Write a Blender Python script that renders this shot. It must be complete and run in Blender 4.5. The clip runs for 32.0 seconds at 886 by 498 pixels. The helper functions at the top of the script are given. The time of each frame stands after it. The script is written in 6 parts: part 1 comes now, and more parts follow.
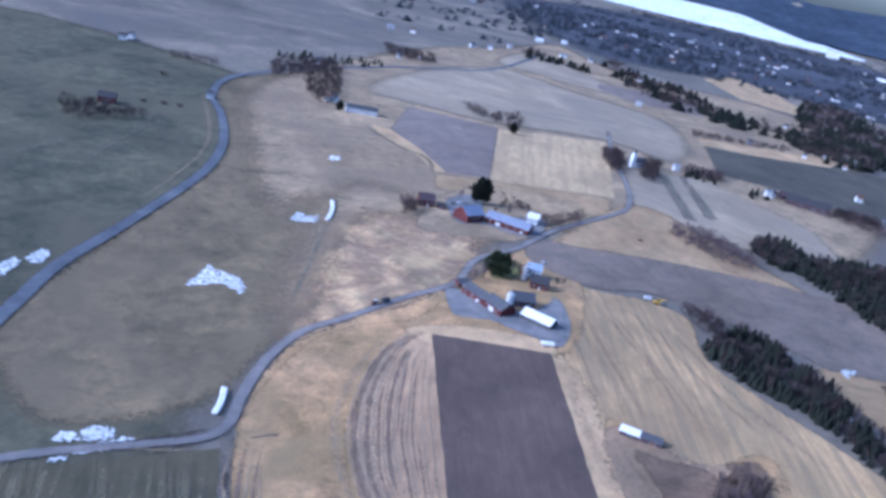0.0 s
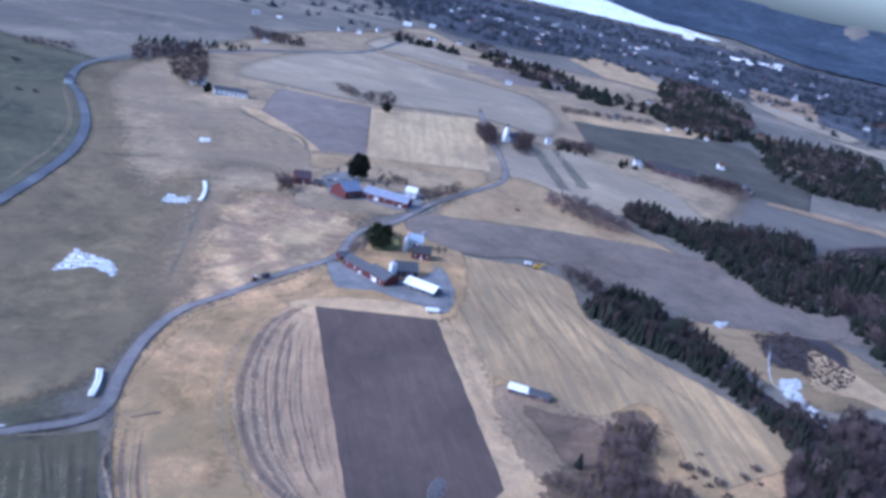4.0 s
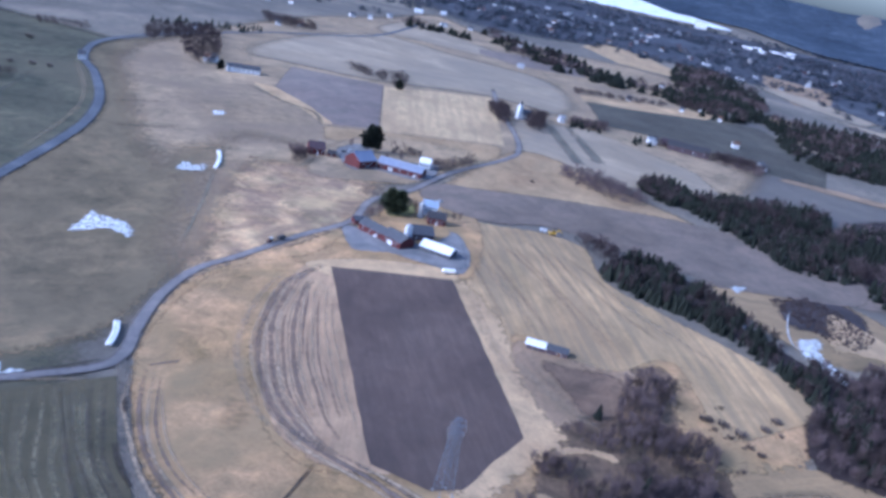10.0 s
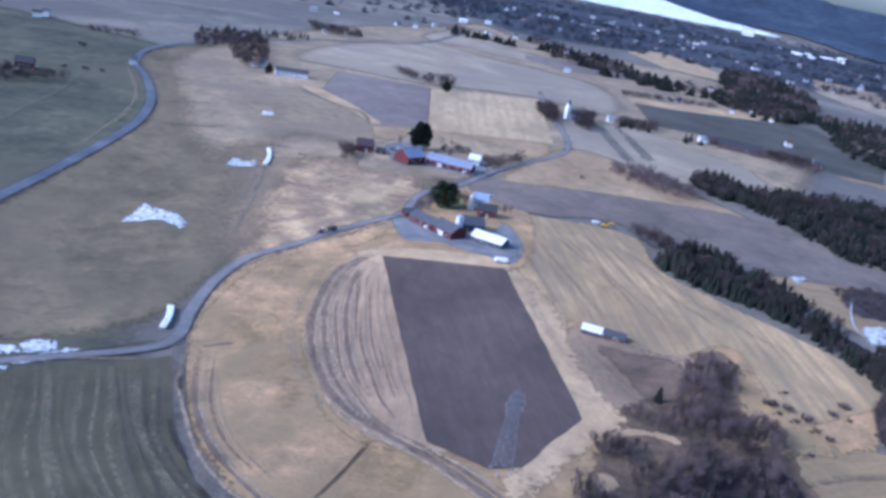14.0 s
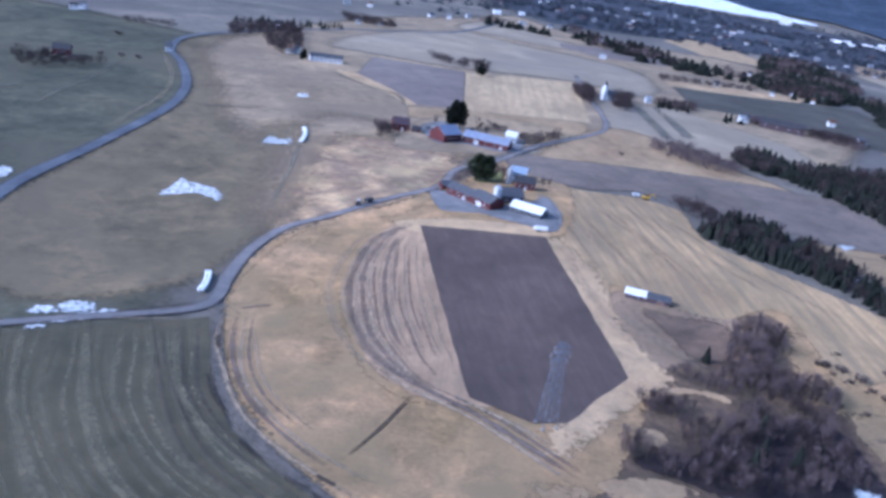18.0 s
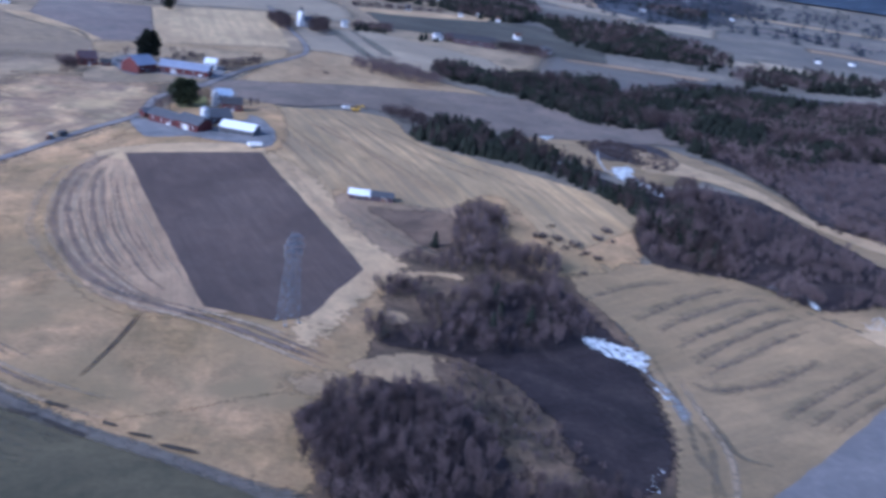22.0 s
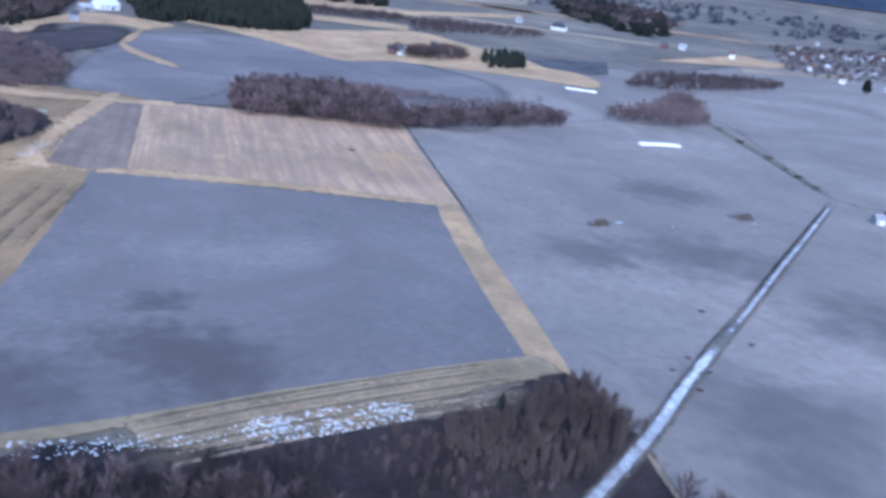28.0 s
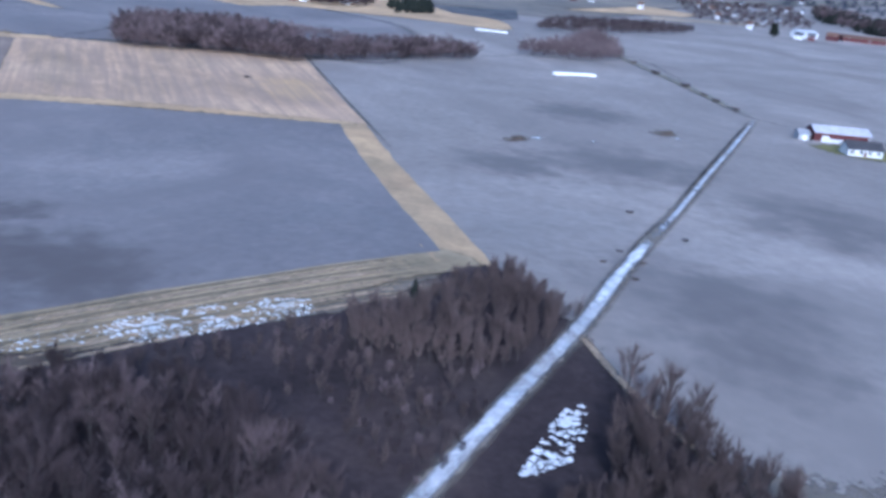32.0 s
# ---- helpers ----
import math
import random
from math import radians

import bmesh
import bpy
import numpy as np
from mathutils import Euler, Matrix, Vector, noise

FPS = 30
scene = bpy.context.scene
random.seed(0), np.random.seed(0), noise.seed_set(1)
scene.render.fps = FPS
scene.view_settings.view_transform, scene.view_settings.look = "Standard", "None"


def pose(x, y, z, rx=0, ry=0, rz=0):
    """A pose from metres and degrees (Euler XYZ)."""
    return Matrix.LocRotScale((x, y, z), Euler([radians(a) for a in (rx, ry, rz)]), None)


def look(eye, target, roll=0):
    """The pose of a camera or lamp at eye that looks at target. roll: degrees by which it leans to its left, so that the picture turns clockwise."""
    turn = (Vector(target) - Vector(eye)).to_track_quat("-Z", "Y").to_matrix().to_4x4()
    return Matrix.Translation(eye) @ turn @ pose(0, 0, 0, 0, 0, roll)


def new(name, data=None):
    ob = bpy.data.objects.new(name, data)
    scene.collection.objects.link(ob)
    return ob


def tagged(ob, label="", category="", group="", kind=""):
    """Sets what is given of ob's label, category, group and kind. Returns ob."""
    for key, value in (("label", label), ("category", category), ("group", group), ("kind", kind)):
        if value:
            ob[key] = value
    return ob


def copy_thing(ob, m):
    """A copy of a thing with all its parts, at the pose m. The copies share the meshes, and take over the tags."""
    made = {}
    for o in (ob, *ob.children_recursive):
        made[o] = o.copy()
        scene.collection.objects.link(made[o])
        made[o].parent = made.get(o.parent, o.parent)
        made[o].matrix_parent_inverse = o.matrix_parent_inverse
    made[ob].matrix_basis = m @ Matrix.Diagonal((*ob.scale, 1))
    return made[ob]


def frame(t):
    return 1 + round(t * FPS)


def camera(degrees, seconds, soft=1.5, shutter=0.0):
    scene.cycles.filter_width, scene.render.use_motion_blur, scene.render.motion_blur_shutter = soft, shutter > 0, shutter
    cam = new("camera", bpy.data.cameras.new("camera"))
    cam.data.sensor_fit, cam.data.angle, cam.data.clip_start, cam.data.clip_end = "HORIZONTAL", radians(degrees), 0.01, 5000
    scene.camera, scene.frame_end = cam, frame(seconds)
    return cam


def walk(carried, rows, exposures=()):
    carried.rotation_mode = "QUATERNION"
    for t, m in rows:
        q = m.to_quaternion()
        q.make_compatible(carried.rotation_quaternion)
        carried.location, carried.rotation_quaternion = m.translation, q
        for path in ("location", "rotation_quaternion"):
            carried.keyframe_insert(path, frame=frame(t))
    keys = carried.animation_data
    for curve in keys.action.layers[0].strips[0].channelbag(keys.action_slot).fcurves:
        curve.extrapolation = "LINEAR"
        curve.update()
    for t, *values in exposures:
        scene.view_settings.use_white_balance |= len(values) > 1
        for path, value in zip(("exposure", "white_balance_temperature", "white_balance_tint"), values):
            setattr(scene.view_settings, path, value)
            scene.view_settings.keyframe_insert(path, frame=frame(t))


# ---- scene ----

cam = camera(49.3, 32.0, soft=3.4, shutter=0.5)


def aim(x, y, z, yaw, pitch, roll):
    """A camera pose from its heading, tilt and lean."""
    return pose(x, y, z, 90 + pitch, 0, yaw) @ pose(0, 0, 0, 0, 0, roll)


# seconds, x, y, z, yaw, pitch, roll
PATH = [
    (0, -1.39, 3.04, 205.28, 4.92, -18.60, 13.03),
    (0.5, -1.30, 2.89, 203.58, 3.95, -18.78, 12.42),
    (1, -1.20, 2.76, 201.88, 2.87, -18.91, 12.11),
    (1.5, -1.10, 2.65, 200.20, 1.74, -18.79, 12.17),
    (2, -0.98, 2.57, 198.54, 0.63, -18.50, 12.45),
    (2.5, -0.84, 2.56, 196.93, -0.44, -18.19, 12.66),
    (3, -0.71, 2.60, 195.37, -1.46, -17.85, 12.79),
    (3.5, -0.58, 2.68, 193.85, -2.34, -17.55, 12.97),
    (5.5, -0.48, 3.56, 188.52, -3.22, -17.48, 11.97),
    (6, -0.34, 3.25, 187.02, -3.07, -17.55, 11.56),
    (6.5, -0.17, 2.82, 185.47, -2.89, -17.61, 11.10),
    (7, -0.01, 2.30, 183.85, -2.73, -17.81, 11.04),
    (7.5, 0.14, 1.72, 182.19, -2.62, -18.12, 11.08),
    (8, 0.26, 1.12, 180.48, -2.58, -18.37, 11.34),
    (8.5, 0.35, 0.54, 178.76, -2.54, -18.42, 11.65),
    (9, 0.41, 0.04, 177.02, -2.43, -18.30, 12.00),
    (9.5, 0.43, -0.34, 175.27, -2.26, -18.05, 12.27),
    (10, 0.42, -0.57, 173.52, -2.06, -17.86, 12.32),
    (10.5, 0.37, -0.64, 171.77, -1.84, -17.72, 12.37),
    (11, 0.29, -0.59, 169.97, -1.57, -17.61, 12.20),
    (11.5, 0.18, -0.49, 168.09, -1.30, -17.51, 12.17),
    (12, 0.09, -0.36, 166.11, -0.93, -17.50, 11.85),
    (12.5, 0.02, -0.19, 164.07, -0.46, -17.48, 11.56),
    (13, 0.00, 0.00, 162.00, 0.00, -17.43, 11.36),
    (13.5, 0.02, 0.23, 159.90, 0.47, -17.42, 11.11),
    (14, 0.06, 0.47, 157.78, 0.91, -17.48, 10.86),
    (14.5, 0.13, 0.73, 155.64, 1.36, -17.61, 10.60),
    (16.5, 0.80, 1.86, 146.86, 2.86, -17.93, 9.75),
    (17, 0.96, 2.15, 144.68, 3.03, -17.95, 9.61),
    (17.5, 1.13, 2.43, 142.46, 3.11, -17.90, 9.53),
    (18, 1.27, 2.66, 140.16, 3.09, -17.81, 9.47),
    (18.5, 1.37, 2.83, 137.77, 3.03, -17.69, 9.44),
    (19, 1.40, 2.95, 135.30, 2.93, -17.57, 9.39),
    (19.5, 1.38, 3.02, 132.78, 2.72, -17.47, 9.26),
    (20, 1.33, 3.08, 130.26, 1.44, -17.41, 9.10),
    (20.5, 1.27, 3.15, 127.77, -1.14, -17.54, 8.73),
    (21, 1.16, 3.26, 125.32, -5.11, -17.83, 8.25),
    (21.5, 1.01, 3.41, 122.89, -9.88, -18.08, 8.00),
    (22, 0.85, 3.58, 120.44, -14.73, -18.32, 7.90),
    (22.5, 0.68, 3.74, 117.96, -19.62, -18.54, 7.67),
    (23, 0.47, 3.91, 115.46, -24.56, -18.63, 7.56),
    (23.5, 0.16, 4.06, 112.96, -29.78, -18.59, 7.58),
    (24, -0.15, 4.21, 110.49, -35.04, -18.38, 7.79),
    (24.5, -0.36, 4.39, 108.05, -40.25, -18.04, 8.10),
    (25, -0.42, 4.60, 105.63, -45.31, -17.70, 8.30),
    (25.5, -0.36, 4.83, 103.21, -49.84, -17.42, 8.39),
    (26, -0.22, 5.08, 100.76, -53.87, -17.25, 8.18),
    (26.5, -0.01, 5.33, 98.30, -57.43, -17.17, 7.99),
    (28.5, 2.98, 5.86, 87.05, -66.67, -17.29, 7.21),
    (29, 5.11, 6.33, 83.99, -67.81, -17.51, 7.12),
    (29.5, 7.50, 6.88, 80.92, -68.22, -17.77, 6.88),
    (30, 10.14, 7.50, 77.87, -67.31, -17.97, 6.48),
    (30.5, 12.92, 8.08, 74.80, -65.75, -18.19, 6.10),
    (31, 15.71, 8.55, 71.67, -64.89, -18.40, 5.92),
    (31.5, 18.44, 8.87, 68.45, -67.75, -18.26, 6.43),
    (32, 21.14, 9.13, 65.18, -70.32, -18.05, 6.65),
]
walk(
    cam,
    [(t, aim(*row)) for t, *row in PATH],
    exposures=[(0, 0.48, 4400, 18), (19.5, 0.48, 4480, 18), (20.9, 0.28, 4440, 18), (22.2, 0.20, 4380, 18), (23.1, 0.14, 4380, 17), (24, 0.44, 4360, 15), (26, 0.51, 4400, 15), (32, 0.48, 4500, 13)],
)

# ---- daylight: thin high overcast, soft sun from the west ----
world = bpy.data.worlds.new("overcast_sky")
scene.world = world
world.use_nodes = True
wn = world.node_tree.nodes
sky = wn.new("ShaderNodeTexSky")
sky.sky_type = "NISHITA"
sky.sun_disc = False
sky.sun_elevation = radians(28)
sky.sun_rotation = radians(243)
sky.air_density, sky.dust_density, sky.ozone_density = 1.0, 2.5, 1.0
wn["Background"].inputs["Strength"].default_value = 0.15
world.node_tree.links.new(sky.outputs[0], wn["Background"].inputs["Color"])
sun_data = bpy.data.lights.new("sun", "SUN")
sun_data.energy, sun_data.angle, sun_data.color = 2.1, radians(8), (1.0, 0.93, 0.84)
sun = new("sun", sun_data)
sun.matrix_world = look((-300, -150, 190), (0, 0, 0))

# ---- materials ----


def ramp(nt, fac, stops):
    node = nt.nodes.new("ShaderNodeValToRGB")
    els = node.color_ramp.elements
    while len(els) < len(stops):
        els.new(0.5)
    for e, (p, c) in zip(els, stops):
        e.position, e.color = p, (*c, 1)
    nt.links.new(fac, node.inputs[0])
    return node.outputs[0]


def mixc(nt, fac, a, b, mode="MIX"):
    node = nt.nodes.new("ShaderNodeMix")
    node.data_type, node.blend_type = "RGBA", mode
    for sock, v in ((node.inputs[0], fac), (node.inputs[6], a), (node.inputs[7], b)):
        if isinstance(v, (int, float)):
            sock.default_value = v
        elif isinstance(v, tuple):
            sock.default_value = (*v, 1)
        else:
            nt.links.new(v, sock)
    return node.outputs[2]


def noise_tex(nt, vec, scale, detail=4.0, rough=0.55, distort=0.0):
    node = nt.nodes.new("ShaderNodeTexNoise")
    node.inputs["Scale"].default_value = scale
    node.inputs["Detail"].default_value = detail
    node.inputs["Roughness"].default_value = rough
    node.inputs["Distortion"].default_value = distort
    nt.links.new(vec, node.inputs["Vector"])
    return node.outputs["Fac"]


def mat_base(name, rough=0.9):
    m = bpy.data.materials.new(name)
    m.use_nodes = True
    nt = m.node_tree
    b = nt.nodes["Principled BSDF"]
    b.inputs["Roughness"].default_value = rough
    b.inputs["Specular IOR Level"].default_value = 0.15
    return m, nt, b


RECIPES = {}


def thinning(material, span=(1.2, 1.55)):
    """The same surface, growing thin and patchy towards the edge of its sheet."""
    name = material.name + "_thinning_%d" % round(span[1] * 100)
    found = bpy.data.materials.get(name)
    return found or land(name, thin_edge=span, **RECIPES[material.name])


def land(name, dark, mid, light, big=0.012, fine=0.5, rows=None, row_col=None, bump=0.2, patch=None, patch_col=None, spots=(), spot_col=None, grain_amount=0.14, mottle=0.13, torn=0.3, thin_edge=None):
    """Soil, grass or stubble: blotches at two scales, drill rows (angle, spacing, strength, wobble) and a second blotch colour."""
    RECIPES[name] = dict(dark=dark, mid=mid, light=light, big=big, fine=fine, rows=rows, row_col=row_col, bump=bump, patch=patch, patch_col=patch_col, spots=spots, spot_col=spot_col, grain_amount=grain_amount, mottle=mottle, torn=torn)
    m, nt, b = mat_base(name, 0.95)
    geo = nt.nodes.new("ShaderNodeNewGeometry").outputs["Position"]
    big_n = noise_tex(nt, geo, big, 5, 0.6, 0.6)
    col = ramp(nt, big_n, [(0.30, dark), (0.5, mid), (0.70, light)])
    fine_n = noise_tex(nt, geo, fine, 6, 0.65)
    g = grain_amount
    grain = ramp(nt, fine_n, [(0.28, (1 - g, 1 - g, 1 - g)), (0.72, (1 + g, 1 + g, 1 + g))])
    col = mixc(nt, 1.0, col, grain, "MULTIPLY")
    # uneven growth and wetness over some metres, drawn out along the direction of work
    lay = nt.nodes.new("ShaderNodeMapping")
    lay.inputs["Rotation"].default_value = (0, 0, radians(rows[0] if rows else 20))
    nt.links.new(geo, lay.inputs["Vector"])
    draw = nt.nodes.new("ShaderNodeMapping")
    draw.inputs["Scale"].default_value = (1.0, 0.38 if rows else 0.7, 1.0)
    nt.links.new(lay.outputs[0], draw.inputs["Vector"])
    for size, share in ((0.035, 1.0), (0.13, 0.9)):
        mo = noise_tex(nt, draw.outputs[0], size, 4, 0.6, 0.8)
        k = mottle * share
        col = mixc(nt, 1.0, col, ramp(nt, mo, [(0.32, (1 - 1.25 * k, 1 - 1.05 * k, 1 - k)), (0.5, (1, 1, 1)), (0.68, (1 + 1.1 * k, 1 + k, 1 + 0.8 * k))]), "MULTIPLY")
    if patch:
        pn = noise_tex(nt, geo, patch, 4, 0.6, 1.2)
        f = ramp(nt, pn, [(0.44, (0, 0, 0)), (0.68, (1, 1, 1))])
        col = mixc(nt, f, col, patch_col)
    for sx, sy, reach in spots:
        # a damp or worn place with a soft, uneven edge
        warp = nt.nodes.new("ShaderNodeTexNoise")
        warp.inputs["Scale"].default_value = 2.2 / reach
        warp.inputs["Detail"].default_value = 4
        nt.links.new(geo, warp.inputs["Vector"])
        shift = nt.nodes.new("ShaderNodeVectorMath")
        shift.operation = "MULTIPLY_ADD"
        shift.inputs[1].default_value = (reach * 2.2, reach * 2.2, 0)
        nt.links.new(warp.outputs["Color"], shift.inputs[0])
        nt.links.new(geo, shift.inputs[2])
        flat = nt.nodes.new("ShaderNodeVectorMath")
        flat.operation = "MULTIPLY"
        flat.inputs[1].default_value = (1, 1, 0)
        nt.links.new(shift.outputs[0], flat.inputs[0])
        gap = nt.nodes.new("ShaderNodeVectorMath")
        gap.operation = "DISTANCE"
        gap.inputs[1].default_value = (sx + reach * 1.1, sy + reach * 1.1, 0)
        nt.links.new(flat.outputs[0], gap.inputs[0])
        span = nt.nodes.new("ShaderNodeMapRange")
        span.interpolation_type = "SMOOTHSTEP"
        span.inputs[1].default_value, span.inputs[2].default_value = reach * 0.1, reach * 1.5
        span.inputs[3].default_value, span.inputs[4].default_value = 0.8, 0.0
        nt.links.new(gap.outputs["Value"], span.inputs[0])
        col = mixc(nt, span.outputs[0], col, spot_col)
    if rows:
        ang, spacing, strength, wobble = rows
        turn = nt.nodes.new("ShaderNodeMapping")
        turn.inputs["Rotation"].default_value = (0, 0, radians(ang))
        nt.links.new(geo, turn.inputs["Vector"])
        mp = nt.nodes.new("ShaderNodeMapping")
        mp.inputs["Scale"].default_value = (1.0 / spacing, 0.035 / spacing, 0.0)
        nt.links.new(turn.outputs[0], mp.inputs["Vector"])
        streak = noise_tex(nt, mp.outputs[0], 1.6, 3, 0.6, 0.1 * wobble)
        band = ramp(nt, streak, [(0.40, (0, 0, 0)), (0.60, (1, 1, 1))])
        sc = nt.nodes.new("ShaderNodeMath")
        sc.operation = "MULTIPLY"
        sc.inputs[1].default_value = strength
        nt.links.new(band, sc.inputs[0])
        col = mixc(nt, sc.outputs[0], col, row_col or dark)
    nt.links.new(col, b.inputs["Base Color"])
    bp = nt.nodes.new("ShaderNodeBump")
    bp.inputs["Strength"].default_value = bump
    bp.inputs["Distance"].default_value = 0.4
    nt.links.new(fine_n, bp.inputs["Height"])
    nt.links.new(bp.outputs[0], b.inputs["Normal"])
    if thin_edge:
        att = nt.nodes.new("ShaderNodeAttribute")
        att.attribute_name = "thickness"
        tear = nt.nodes.new("ShaderNodeMath")
        tear.operation = "MULTIPLY_ADD"
        # a wide span wears away evenly, a narrow one in tatters
        even = thin_edge[1] > 1.7
        tear.inputs[1].default_value = 1.2 if even else 2.0
        nt.links.new(noise_tex(nt, geo, torn, 8, 0.72), tear.inputs[0])
        lift = nt.nodes.new("ShaderNodeMath")
        lift.operation = "ADD"
        lift.inputs[1].default_value = 0.4 if even else 0.0
        nt.links.new(att.outputs["Fac"], lift.inputs[0])
        nt.links.new(lift.outputs[0], tear.inputs[2])
        span = nt.nodes.new("ShaderNodeMapRange")
        span.interpolation_type = "SMOOTHSTEP"
        span.inputs[1].default_value, span.inputs[2].default_value = thin_edge
        nt.links.new(tear.outputs[0], span.inputs[0])
        nt.links.new(span.outputs[0], b.inputs["Alpha"])
    return m


def coat(name, col, rough=0.7, var=0.2, scale=1.2, metal=0.0, obj_random=0.0):
    """Paint, boards, sheet metal and the like: one colour with soft stains and a fine grain."""
    m, nt, b = mat_base(name, rough)
    co = nt.nodes.new("ShaderNodeTexCoord").outputs["Object"]
    n1 = noise_tex(nt, co, scale, 5, 0.6)
    lo, hi = tuple(c * (1 - var) for c in col), tuple(min(1, c * (1 + var)) for c in col)
    out = ramp(nt, n1, [(0.3, lo), (0.7, hi)])
    if obj_random:
        info = nt.nodes.new("ShaderNodeObjectInfo").outputs["Random"]
        r = ramp(nt, info, [(0, (1 - obj_random,) * 3), (1, (1 + obj_random,) * 3)])
        out = mixc(nt, 1.0, out, r, "MULTIPLY")
    nt.links.new(out, b.inputs["Base Color"])
    b.inputs["Metallic"].default_value = metal
    b.inputs["Specular IOR Level"].default_value = 0.4
    bp = nt.nodes.new("ShaderNodeBump")
    bp.inputs["Strength"].default_value = 0.15
    nt.links.new(noise_tex(nt, co, scale * 8, 3), bp.inputs["Height"])
    nt.links.new(bp.outputs[0], b.inputs["Normal"])
    return m


